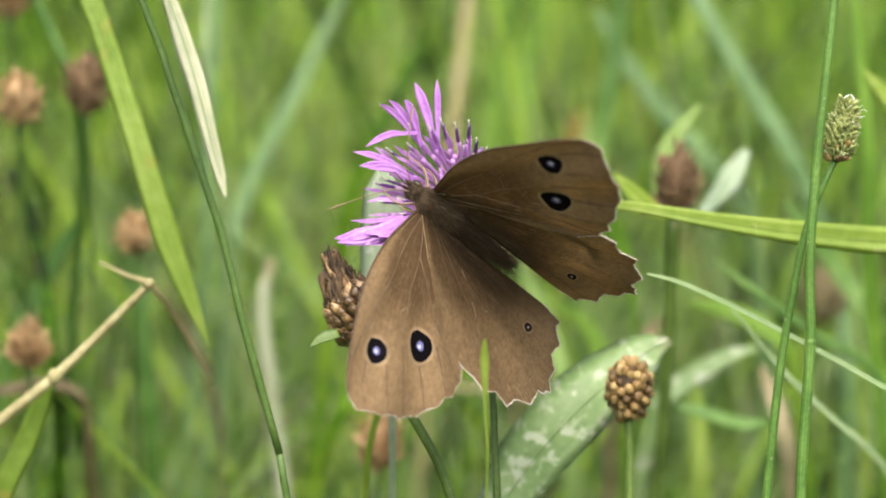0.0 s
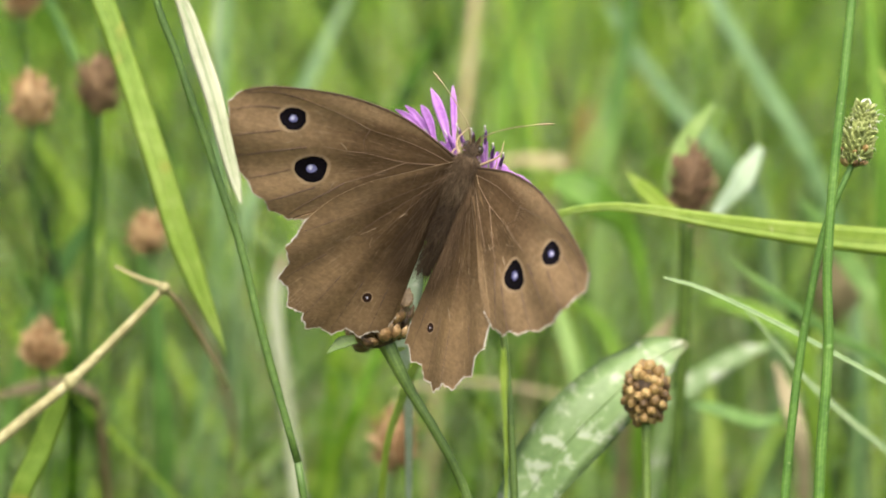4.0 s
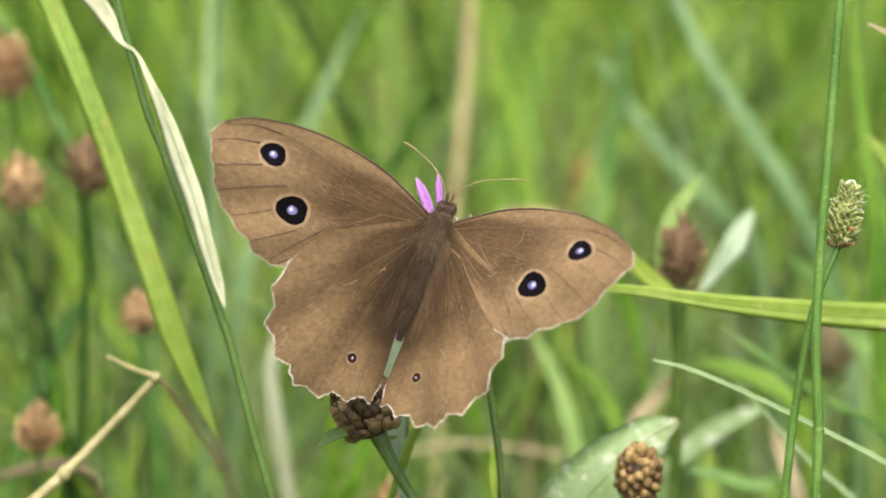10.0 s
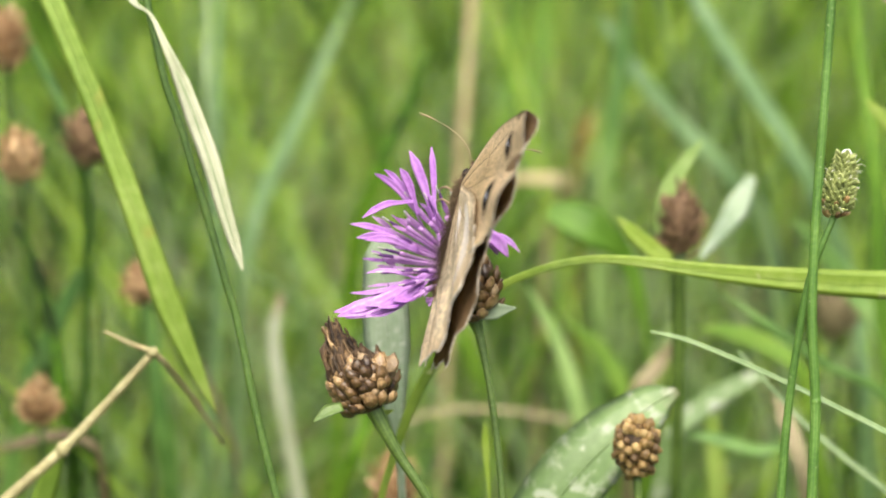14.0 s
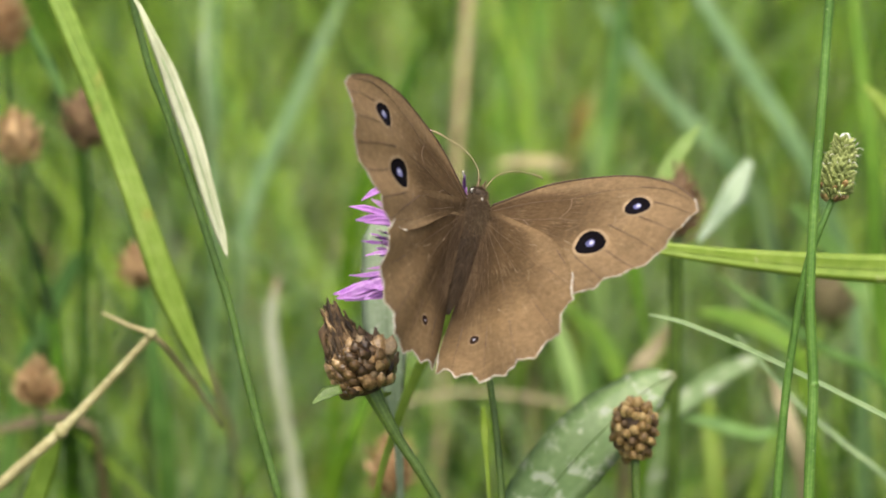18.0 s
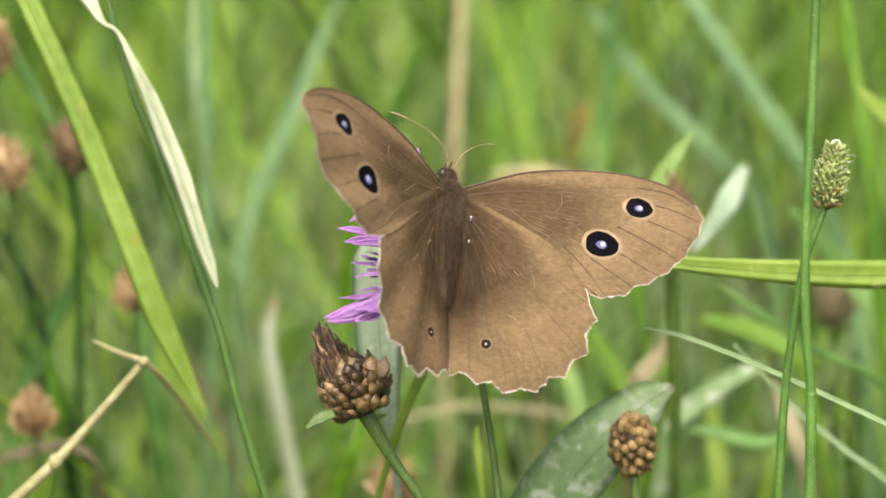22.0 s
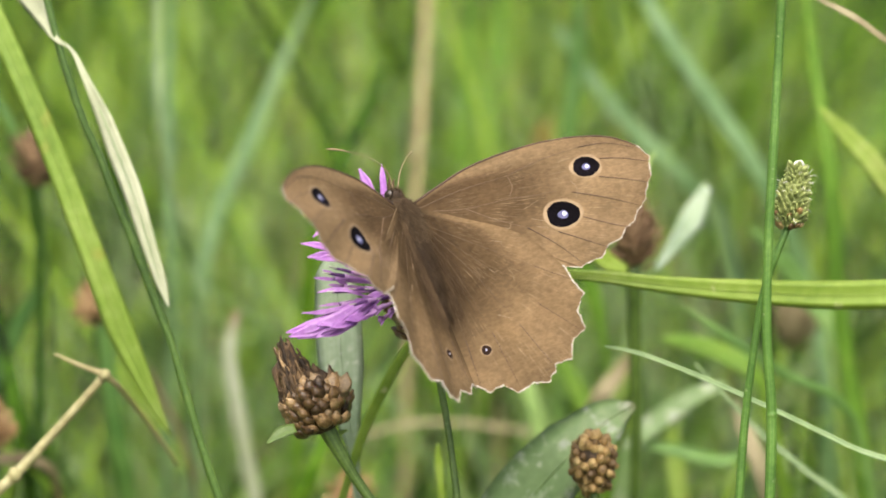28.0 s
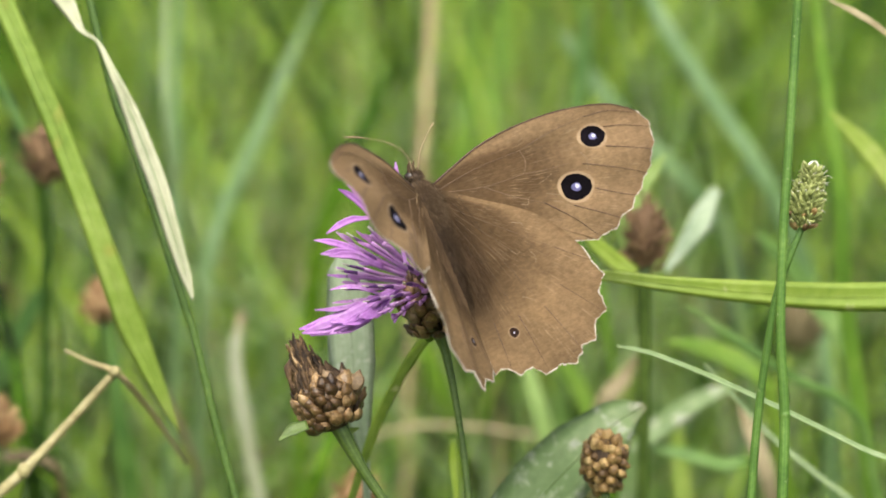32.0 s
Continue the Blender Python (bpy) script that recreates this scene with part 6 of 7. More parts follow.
def build_butterfly():
    ob = thing("butterfly", (0, 0, 0.47), "brown butterfly with blue-centred black eyespots, perched on a violet flower", "butterfly")
    part("thorax", blob(bmesh.new(), (0, -0.0010, -0.0010), (0.0019, 0.0032, 0.0018), 0.12, 16, 12, freq=900), BODY, ob)
    bm = bmesh.new()
    tube(bm, [(0, -0.0032, -0.0008), (0, -0.006, -0.0008), (0, -0.0095, -0.0009), (0, -0.0125, -0.0012), (0, -0.0148, -0.0014)], [0.0013, 0.0014, 0.0012, 0.0008, 0.0003], 14, 8)
    for v in bm.verts:
        v.co.z += 0.00009 * math.sin(v.co.y * 4200)
        v.co.x *= 1 + 0.05 * math.sin(v.co.y * 4200)
    part("abdomen", bm, BODY, ob)
    head = part("head", blob(bmesh.new(), (0, 0.0026, -0.0010), (0.0011, 0.0009, 0.0009), 0.15, 12, 9, freq=1500), BODY, ob)
    for s in (-1, 1):
        part("eye", blob(bmesh.new(), (s * 0.00082, 0.0028, -0.0010), (0.0005, 0.00066, 0.00066), 0.03, 12, 9), EYE, head)
        part("palp", tube(bmesh.new(), [(s * 0.0003, 0.0032, -0.0012), (s * 0.00036, 0.0040, -0.0009), (s * 0.0004, 0.0047, -0.0003)], [0.00022, 0.00022, 0.00007], 6, 4), FUR, head)
        bm = bmesh.new()
        tube(bm, [(s * 0.0004, 0.0033, -0.0004), (s * 0.0013, 0.0054, 0.0003), (s * 0.0034, 0.0072, 0.0002), (s * 0.0064, 0.0088, -0.0010)], [0.00009, 0.00007, 0.00006, 0.00006], 6, 6)
        ant = part("antenna", bm, ANTENNA, ob, "thin pale antenna")
        part("club", tube(bmesh.new(), [(s * 0.0062, 0.0087, -0.0009), (s * 0.0072, 0.0091, -0.0014), (s * 0.0081, 0.0094, -0.0019)], [0.00008, 0.00014, 0.00008], 6, 4), ANTENNA, ant)
        for k, (y, reach) in enumerate(((0.0004, 0.0036), (-0.0014, 0.0030))):
            part("leg", tube(bmesh.new(), [(s * 0.0010, y, -0.0024), (s * 0.0024, y + 0.0012, -0.0036), (s * 0.0028, y + 0.0017, -0.0056), (s * 0.0024, y + reach * 0.75, -0.0078)], [0.0002, 0.00015, 0.0001, 0.00007], 6, 4), ANTENNA, ob)
    part("proboscis", tube(bmesh.new(), [(0, 0.0031, -0.0016), (0, 0.0036, -0.0026), (0, 0.0036, -0.0048), (0, 0.0030, -0.0078)], [0.0001, 0.00008, 0.00007, 0.00006], 6, 5), BODY, head)
    rnd = random.Random(77)
    bm = bmesh.new()

    def hair(p, d, n, ln, thick=0.000032):
        tube(bm, [p, p + d * ln * 0.5 + n * 0.0001, p + d * ln], [thick, thick * 0.8, thick * 0.3], 3, 1)

    for i in range(2400):
        if i > 2050:
            n = Vector((rnd.gauss(0, 0.6), rnd.gauss(0.3, 0.6), abs(rnd.gauss(0.5, 0.4)))).normalized()
            p = Vector((0, 0.0026, -0.0010)) + Vector((n.x * 0.0010, n.y * 0.0008, n.z * 0.0008))
            d = (n * 0.7 + Vector((rnd.gauss(0, 0.25), -0.4, 0))).normalized()
            hair(p, d, n, rnd.uniform(0.0003, 0.0007))
            continue
        y, a = rnd.uniform(-0.0044, 0.0020), rnd.uniform(-1.25, 1.25)
        k = math.sqrt(max(0.05, 1 - ((y + 0.0010) / 0.0038) ** 2))
        n = Vector((math.sin(a), 0, math.cos(a)))
        p = Vector((n.x * 0.0018 * k, y, -0.0010 + n.z * 0.0017 * k))
        d = (n * 0.45 + Vector((rnd.gauss(0, 0.3), -0.8 + rnd.gauss(0, 0.35), 0.1))).normalized()
        hair(p, d, n, rnd.uniform(0.0007, 0.0016))
    part("fur", bm, FUR, ob, "soft grey-brown body hair")
    bm = bmesh.new()
    for i in range(1500):
        y, a = rnd.uniform(-0.0136, -0.0035), rnd.uniform(-1.7, 1.7)
        r = 0.0015 * (1 - max(0, (-y - 0.008)) / 0.0095)
        n = Vector((math.sin(a), 0, math.cos(a)))
        p = Vector((n.x * r, y, -0.0009 + n.z * r))
        d = (n * 0.22 + Vector((rnd.gauss(0, 0.3), -1, 0))).normalized()
        hair(p, d, n, rnd.uniform(0.0012, 0.0026), 0.000026)
    part("fur", bm, FUR_DARK, ob, "dark brown abdomen hair")
    wings = [wing(ob, hind, side) for hind in (False, True) for side in (-1, 1)]
    return ob, wings


BUTTERFLY, WINGS = build_butterfly()


def motions():
    walk(BUTTERFLY, [
    (0.0, pose(-0.00129, -0.01398, 0.46325, 88.44, -51.19, 19.31)),
    (0.5, pose(-0.00256, -0.01322, 0.46350, 71.58, -52.92, 23.84)),
    (1.0, pose(-0.00241, -0.01299, 0.46332, 68.38, -53.77, 25.55)),
    (1.1, pose(-0.00241, -0.01299, 0.46332, 68.38, -53.77, 25.55)),
    (1.2, pose(0.00273, -0.01068, 0.46784, 81.35, -23.63, 14.12)),
    (1.4, pose(0.00273, -0.01068, 0.46784, 81.35, -23.63, 14.12)),
    (1.5, pose(0.00273, -0.01068, 0.46784, 81.35, -23.63, 14.12)),
    (1.8, pose(0.00289, -0.01078, 0.46736, 81.35, -23.63, 14.12)),
    (2.0, pose(0.00278, -0.01135, 0.46635, 89.88, -16.70, 26.01)),
    (2.5, pose(0.00179, -0.01090, 0.46755, 80.61, -8.57, 17.65)),
    (4.5, pose(0.00024, -0.01054, 0.46737, 83.95, 19.42, -19.89)),
    (5.0, pose(0.00009, -0.01103, 0.46851, 75.58, 16.80, -18.49)),
    (5.5, pose(-0.00010, -0.01014, 0.46883, 71.44, 10.39, -15.31)),
    (6.0, pose(0.00006, -0.00959, 0.47167, 66.45, 8.69, -13.56)),
    (6.5, pose(0.00044, -0.00723, 0.47219, 58.22, 5.24, -3.32)),
    (7.0, pose(0.00051, -0.00688, 0.47247, 48.37, 3.59, -0.35)),
    (7.5, pose(0.00074, -0.00543, 0.47217, 41.82, 8.69, 2.26)),
    (8.0, pose(0.00120, -0.00666, 0.47278, 43.36, 5.74, -0.60)),
    (8.5, pose(0.00106, -0.00568, 0.47269, 37.97, 3.35, 1.17)),
    (9.0, pose(0.00081, -0.00496, 0.47188, 37.99, 3.34, 2.66)),
    (9.5, pose(-0.00087, -0.00695, 0.47112, 54.16, 13.54, -16.10)),
    (10.0, pose(-0.00105, -0.00744, 0.47084, 53.95, 11.60, -17.39)),
    (10.5, pose(-0.00036, -0.00687, 0.47063, 53.63, 15.11, -16.72)),
    (11.0, pose(0.00057, -0.00758, 0.47163, 54.37, 17.71, -18.94)),
    (11.5, pose(0.00061, -0.00782, 0.47152, 53.44, 18.06, -18.85)),
    (12.0, pose(0.00096, -0.00695, 0.47086, 55.10, 17.84, -20.42)),
    (12.5, pose(0.00257, -0.00502, 0.47063, 42.70, 7.70, -4.03)),
    (13.0, pose(0.00265, -0.00739, 0.47014, 35.33, 14.03, -8.46)),
    (13.3, pose(0.00434, -0.00753, 0.47089, 35.35, 11.49, -3.21)),
    (13.5, pose(0.00343, -0.00657, 0.47169, 44.09, 18.75, 1.69)),
    (15.5, pose(0.00430, -0.00657, 0.47131, 40.65, 10.94, -12.21)),
    (16.0, pose(0.00379, -0.00640, 0.47157, 39.40, 7.38, -11.45)),
    (16.5, pose(0.00174, -0.00622, 0.47174, 43.18, 9.49, 0.64)),
    (17.0, pose(0.00174, -0.00613, 0.47149, 41.05, 10.12, 0.01)),
    (17.2, pose(0.00174, -0.00613, 0.47149, 41.05, 10.12, 0.01)),
    (17.4, pose(0.00446, -0.00674, 0.46869, 32.41, 15.95, 1.93)),
    (17.5, pose(0.00465, -0.00647, 0.46775, 40.04, 21.99, 3.75)),
    (18.0, pose(0.00470, -0.00670, 0.46726, 38.98, 25.09, 3.33)),
    (18.5, pose(0.00464, -0.00677, 0.46791, 42.02, 22.74, 2.24)),
    (19.0, pose(0.00445, -0.00654, 0.46740, 39.70, 24.25, -4.49)),
    (19.5, pose(0.00377, -0.00792, 0.46795, 38.03, 30.89, -22.64)),
    (20.0, pose(0.00459, -0.00822, 0.46880, 45.46, 31.01, -22.78)),
    (20.5, pose(0.00488, -0.00766, 0.46871, 51.24, 26.22, -18.23)),
    (21.0, pose(0.00490, -0.00818, 0.46968, 55.46, 20.20, -4.73)),
    (21.5, pose(0.00330, -0.00685, 0.47025, 46.57, 20.13, 7.35)),
    (22.0, pose(0.00304, -0.00358, 0.47048, 52.86, 25.64, 25.79)),
    (22.5, pose(0.00387, -0.00363, 0.47122, 43.92, 23.32, 38.06)),
    (23.0, pose(0.00353, -0.00390, 0.47111, 46.05, 21.90, 36.86)),
    (23.5, pose(0.00342, -0.00408, 0.47110, 47.21, 20.41, 36.41)),
    (24.0, pose(0.00352, -0.00393, 0.47114, 48.15, 19.00, 38.41)),
    (24.5, pose(0.00322, -0.00418, 0.47087, 47.84, 19.42, 39.27)),
    (26.5, pose(0.00277, -0.00549, 0.47055, 51.95, 15.07, 39.40)),
    (27.0, pose(0.00239, -0.00579, 0.47075, 51.23, 14.07, 42.16)),
    (27.5, pose(0.00196, -0.00574, 0.47140, 50.09, 17.75, 47.57)),
    (28.0, pose(0.00202, -0.00566, 0.47106, 50.13, 16.28, 47.06)),
    (28.5, pose(0.00143, -0.00557, 0.47131, 51.31, 18.21, 50.61)),
    (29.0, pose(0.00261, -0.00468, 0.47024, 40.79, 25.95, 28.70)),
    (29.3, pose(0.00216, -0.00483, 0.47165, 44.23, 21.08, 31.91)),
    (29.5, pose(0.00190, -0.00638, 0.47126, 46.78, 11.78, 25.25)),
    (29.6, pose(0.00190, -0.00638, 0.47126, 46.78, 11.78, 25.25)),
    (30.0, pose(0.00244, -0.00663, 0.47130, 49.77, 12.52, 28.59)),
    (30.1, pose(0.00244, -0.00663, 0.47130, 49.77, 12.52, 28.59)),
    (30.3, pose(0.00336, -0.00527, 0.47217, 55.29, 12.01, 38.44)),
    (30.5, pose(0.00336, -0.00527, 0.47217, 55.29, 12.01, 38.44)),
    (31.0, pose(0.00295, -0.00493, 0.47242, 55.30, 10.24, 45.47)),
    (31.5, pose(0.00272, -0.00546, 0.47292, 53.66, 8.82, 48.20)),
    (32.0, pose(0.00272, -0.00559, 0.47290, 53.82, 7.68, 45.43)),
    ])
    walk(WINGS[0], [
    (0.0, pose(-0.00120, 0.00000, -0.00025, -1.72, 46.88, -0.01)),
    (0.5, pose(-0.00120, 0.00000, -0.00025, 5.37, 44.93, 8.10)),
    (1.0, pose(-0.00120, 0.00000, -0.00025, 7.13, 45.16, 10.00)),
    (1.1, pose(-0.00120, 0.00000, -0.00025, 7.13, 45.16, 10.00)),
    (1.2, pose(-0.00120, 0.00000, -0.00025, 90.00, 76.52, 90.00)),
    (1.4, pose(-0.00120, 0.00000, -0.00025, 65.73, 75.27, 66.44)),
    (1.5, pose(-0.00120, 0.00000, -0.00025, 65.73, 75.27, 66.44)),
    (1.8, pose(-0.00120, 0.00000, -0.00025, 65.73, 75.27, 66.44)),
    (2.0, pose(-0.00120, 0.00000, -0.00025, -6.76, 49.91, -3.75)),
    (2.5, pose(-0.00120, 0.00000, -0.00025, 2.47, 41.84, 6.59)),
    (4.5, pose(-0.00120, 0.00000, -0.00025, 0.03, 35.25, 0.46)),
    (5.0, pose(-0.00120, 0.00000, -0.00025, 3.38, 39.98, 4.22)),
    (5.5, pose(-0.00120, 0.00000, -0.00025, 2.13, 52.42, 4.00)),
    (6.0, pose(-0.00120, 0.00000, -0.00025, 4.29, 37.87, 3.80)),
    (6.5, pose(-0.00120, 0.00000, -0.00025, -0.65, 39.23, 5.09)),
    (7.0, pose(-0.00120, 0.00000, -0.00025, 0.89, 43.32, 7.93)),
    (7.5, pose(-0.00120, 0.00000, -0.00025, -0.17, 36.54, 7.28)),
    (8.0, pose(-0.00120, 0.00000, -0.00025, 2.85, 49.17, 6.47)),
    (8.5, pose(-0.00120, 0.00000, -0.00025, 0.55, 48.74, 7.32)),
    (9.0, pose(-0.00120, 0.00000, -0.00025, 1.50, 48.77, 7.16)),
    (9.5, pose(-0.00120, 0.00000, -0.00025, 8.42, 33.92, 7.61)),
    (10.0, pose(-0.00120, 0.00000, -0.00025, 7.16, 35.99, 7.79)),
    (10.5, pose(-0.00120, 0.00000, -0.00025, 4.81, 35.57, 7.57)),
    (11.0, pose(-0.00120, 0.00000, -0.00025, 1.94, 45.11, 6.17)),
    (11.5, pose(-0.00120, 0.00000, -0.00025, 2.54, 45.77, 6.95)),
    (12.0, pose(-0.00120, 0.00000, -0.00025, 4.02, 42.05, 6.69)),
    (12.5, pose(-0.00120, 0.00000, -0.00025, 0.78, 42.33, 9.54)),
    (13.0, pose(-0.00120, 0.00000, -0.00025, 13.46, 52.08, 16.88)),
    (13.3, pose(-0.00120, 0.00000, -0.00025, 32.43, 70.39, 34.00)),
    (13.5, pose(-0.00120, 0.00000, -0.00025, 100.09, 76.27, 99.81)),
    (15.5, pose(-0.00120, 0.00000, -0.00025, 105.29, 74.70, 104.77)),
    (16.0, pose(-0.00120, 0.00000, -0.00025, 103.73, 74.21, 103.23)),
    (16.5, pose(-0.00120, 0.00000, -0.00025, 104.57, 73.83, 104.02)),
    (17.0, pose(-0.00120, 0.00000, -0.00025, 103.14, 72.34, 102.54)),
    (17.2, pose(-0.00120, 0.00000, -0.00025, 103.14, 72.34, 102.54)),
    (17.4, pose(-0.00120, 0.00000, -0.00025, 12.96, 44.77, 18.10)),
    (17.5, pose(-0.00120, 0.00000, -0.00025, 3.30, 42.64, 15.11)),
    (18.0, pose(-0.00120, 0.00000, -0.00025, 3.61, 41.26, 14.69)),
    (18.5, pose(-0.00120, 0.00000, -0.00025, 3.28, 42.82, 13.88)),
    (19.0, pose(-0.00120, 0.00000, -0.00025, 3.42, 40.66, 13.73)),
    (19.5, pose(-0.00120, 0.00000, -0.00025, 10.73, 53.44, 16.26)),
    (20.0, pose(-0.00120, 0.00000, -0.00025, 6.34, 53.22, 11.46)),
    (20.5, pose(-0.00120, 0.00000, -0.00025, 4.67, 34.61, 8.85)),
    (21.0, pose(-0.00120, 0.00000, -0.00025, 3.00, 40.46, 9.08)),
    (21.5, pose(-0.00120, 0.00000, -0.00025, 8.27, 53.61, 12.76)),
    (22.0, pose(-0.00120, 0.00000, -0.00025, -2.67, 24.48, 4.98)),
    (22.5, pose(-0.00120, 0.00000, -0.00025, -5.00, 25.78, 6.36)),
    (23.0, pose(-0.00120, 0.00000, -0.00025, -5.35, 25.83, 6.05)),
    (23.5, pose(-0.00120, 0.00000, -0.00025, -4.56, 26.44, 6.28)),
    (24.0, pose(-0.00120, 0.00000, -0.00025, -4.87, 27.87, 5.75)),
    (24.5, pose(-0.00120, 0.00000, -0.00025, -4.87, 27.42, 5.66)),
    (26.5, pose(-0.00120, 0.00000, -0.00025, -3.71, 13.58, 8.51)),
    (27.0, pose(-0.00120, 0.00000, -0.00025, -5.00, 11.66, 8.74)),
    (27.5, pose(-0.00120, 0.00000, -0.00025, -4.89, 16.32, 7.55)),
    (28.0, pose(-0.00120, 0.00000, -0.00025, -4.01, 17.37, 8.14)),
    (28.5, pose(-0.00120, 0.00000, -0.00025, -3.45, 17.68, 8.56)),
    (29.0, pose(-0.00120, 0.00000, -0.00025, 2.19, 23.01, 5.59)),
    (29.3, pose(-0.00120, 0.00000, -0.00025, 3.87, 26.43, 8.64)),
    (29.5, pose(-0.00120, 0.00000, -0.00025, 22.06, 80.07, 22.36)),
    (29.6, pose(-0.00120, 0.00000, -0.00025, 22.06, 80.07, 22.36)),
    (30.0, pose(-0.00120, 0.00000, -0.00025, 27.79, 80.85, 28.09)),
    (30.1, pose(-0.00120, 0.00000, -0.00025, 27.79, 80.85, 28.09)),
    (30.3, pose(-0.00120, 0.00000, -0.00025, -4.51, 37.01, 2.80)),
    (30.5, pose(-0.00120, 0.00000, -0.00025, -4.51, 37.01, 2.80)),
    (31.0, pose(-0.00120, 0.00000, -0.00025, -6.04, 30.70, 3.42)),
    (31.5, pose(-0.00120, 0.00000, -0.00025, -7.08, 27.96, 2.41)),
    (32.0, pose(-0.00120, 0.00000, -0.00025, -7.16, 29.97, 2.54)),
    ])
    walk(WINGS[1], [
    (0.0, pose(0.00120, 0.00000, -0.00025, -2.27, -59.44, -4.43)),
    (0.5, pose(0.00120, 0.00000, -0.00025, 9.94, -59.13, -16.01)),
    (1.0, pose(0.00120, 0.00000, -0.00025, 11.92, -58.75, -18.39)),
    (1.1, pose(0.00120, 0.00000, -0.00025, 11.92, -58.75, -18.39)),
    (1.2, pose(0.00120, 0.00000, -0.00025, 52.89, -73.27, -54.08)),
    (1.4, pose(0.00120, 0.00000, -0.00025, 21.85, -57.22, -25.50)),
    (1.5, pose(0.00120, 0.00000, -0.00025, 21.85, -57.22, -25.50)),
    (1.8, pose(0.00120, 0.00000, -0.00025, 21.85, -57.22, -25.50)),
    (2.0, pose(0.00120, 0.00000, -0.00025, -3.98, -47.74, 1.67)),
    (2.5, pose(0.00120, 0.00000, -0.00025, 2.95, -40.41, -7.39)),
    (4.5, pose(0.00120, 0.00000, -0.00025, 0.97, -53.44, -6.53)),
    (5.0, pose(0.00120, 0.00000, -0.00025, 4.44, -48.59, -10.05)),
    (5.5, pose(0.00120, 0.00000, -0.00025, 2.66, -59.86, -8.46)),
    (6.0, pose(0.00120, 0.00000, -0.00025, -1.72, -39.86, -5.58)),
    (6.5, pose(0.00120, 0.00000, -0.00025, -2.12, -42.11, -6.41)),
    (7.0, pose(0.00120, 0.00000, -0.00025, 3.69, -51.52, -9.84)),
    (7.5, pose(0.00120, 0.00000, -0.00025, 2.47, -53.26, -11.29)),
    (8.0, pose(0.00120, 0.00000, -0.00025, 1.82, -57.59, -8.67)),
    (8.5, pose(0.00120, 0.00000, -0.00025, 2.57, -58.04, -10.83)),
    (9.0, pose(0.00120, 0.00000, -0.00025, 3.03, -58.94, -11.92)),
    (9.5, pose(0.00120, 0.00000, -0.00025, -0.74, -40.08, -7.15)),
    (10.0, pose(0.00120, 0.00000, -0.00025, -1.41, -37.23, -7.45)),
    (10.5, pose(0.00120, 0.00000, -0.00025, -0.23, -39.56, -7.64)),
    (11.0, pose(0.00120, 0.00000, -0.00025, -2.36, -44.37, -5.65)),
    (11.5, pose(0.00120, 0.00000, -0.00025, -2.42, -45.25, -6.21)),
    (12.0, pose(0.00120, 0.00000, -0.00025, -4.26, -38.36, -4.76)),
    (12.5, pose(0.00120, 0.00000, -0.00025, 2.68, -48.85, -11.49)),
    (13.0, pose(0.00120, 0.00000, -0.00025, 13.99, -53.12, -17.30)),
    (13.3, pose(0.00120, 0.00000, -0.00025, 26.50, -66.83, -28.48)),
    (13.5, pose(0.00120, 0.00000, -0.00025, 85.84, -76.44, -85.96)),
    (15.5, pose(0.00120, 0.00000, -0.00025, 105.22, -74.70, -104.70)),
    (16.0, pose(0.00120, 0.00000, -0.00025, 104.08, -74.18, -103.57)),
    (16.5, pose(0.00120, 0.00000, -0.00025, 104.72, -73.82, -104.15)),
    (17.0, pose(0.00120, 0.00000, -0.00025, 103.43, -72.32, -102.81)),
    (17.2, pose(0.00120, 0.00000, -0.00025, 103.43, -72.32, -102.81)),
    (17.4, pose(0.00120, 0.00000, -0.00025, 13.90, -46.73, -18.77)),
    (17.5, pose(0.00120, 0.00000, -0.00025, 12.90, -53.61, -19.86)),
    (18.0, pose(0.00120, 0.00000, -0.00025, 14.61, -54.38, -20.61)),
    (18.5, pose(0.00120, 0.00000, -0.00025, 12.94, -55.40, -19.15)),
    (19.0, pose(0.00120, 0.00000, -0.00025, 12.37, -54.00, -18.73)),
    (19.5, pose(0.00120, 0.00000, -0.00025, 11.02, -55.38, -17.05)),
    (20.0, pose(0.00120, 0.00000, -0.00025, 8.99, -57.20, -12.73)),
    (20.5, pose(0.00120, 0.00000, -0.00025, 4.94, -39.51, -9.42)),
    (21.0, pose(0.00120, 0.00000, -0.00025, 8.07, -48.39, -12.14)),
    (21.5, pose(0.00120, 0.00000, -0.00025, 23.08, -69.71, -28.08)),
    (22.0, pose(0.00120, 0.00000, -0.00025, 1.52, -31.54, -6.42)),
    (22.5, pose(0.00120, 0.00000, -0.00025, 0.69, -28.84, -6.06)),
    (23.0, pose(0.00120, 0.00000, -0.00025, 1.65, -29.38, -5.88)),
    (23.5, pose(0.00120, 0.00000, -0.00025, 2.52, -28.70, -6.23)),
    (24.0, pose(0.00120, 0.00000, -0.00025, 4.21, -30.60, -5.61)),
    (24.5, pose(0.00120, 0.00000, -0.00025, 4.54, -33.18, -5.75)),
    (26.5, pose(0.00120, 0.00000, -0.00025, 3.43, -27.99, -8.98)),
    (27.0, pose(0.00120, 0.00000, -0.00025, 5.13, -30.90, -9.95)),
    (27.5, pose(0.00120, 0.00000, -0.00025, 7.58, -45.39, -10.90)),
    (28.0, pose(0.00120, 0.00000, -0.00025, 5.94, -44.21, -11.25)),
    (28.5, pose(0.00120, 0.00000, -0.00025, 15.15, -58.01, -15.25)),
    (29.0, pose(0.00120, 0.00000, -0.00025, -1.81, -44.51, -7.04)),
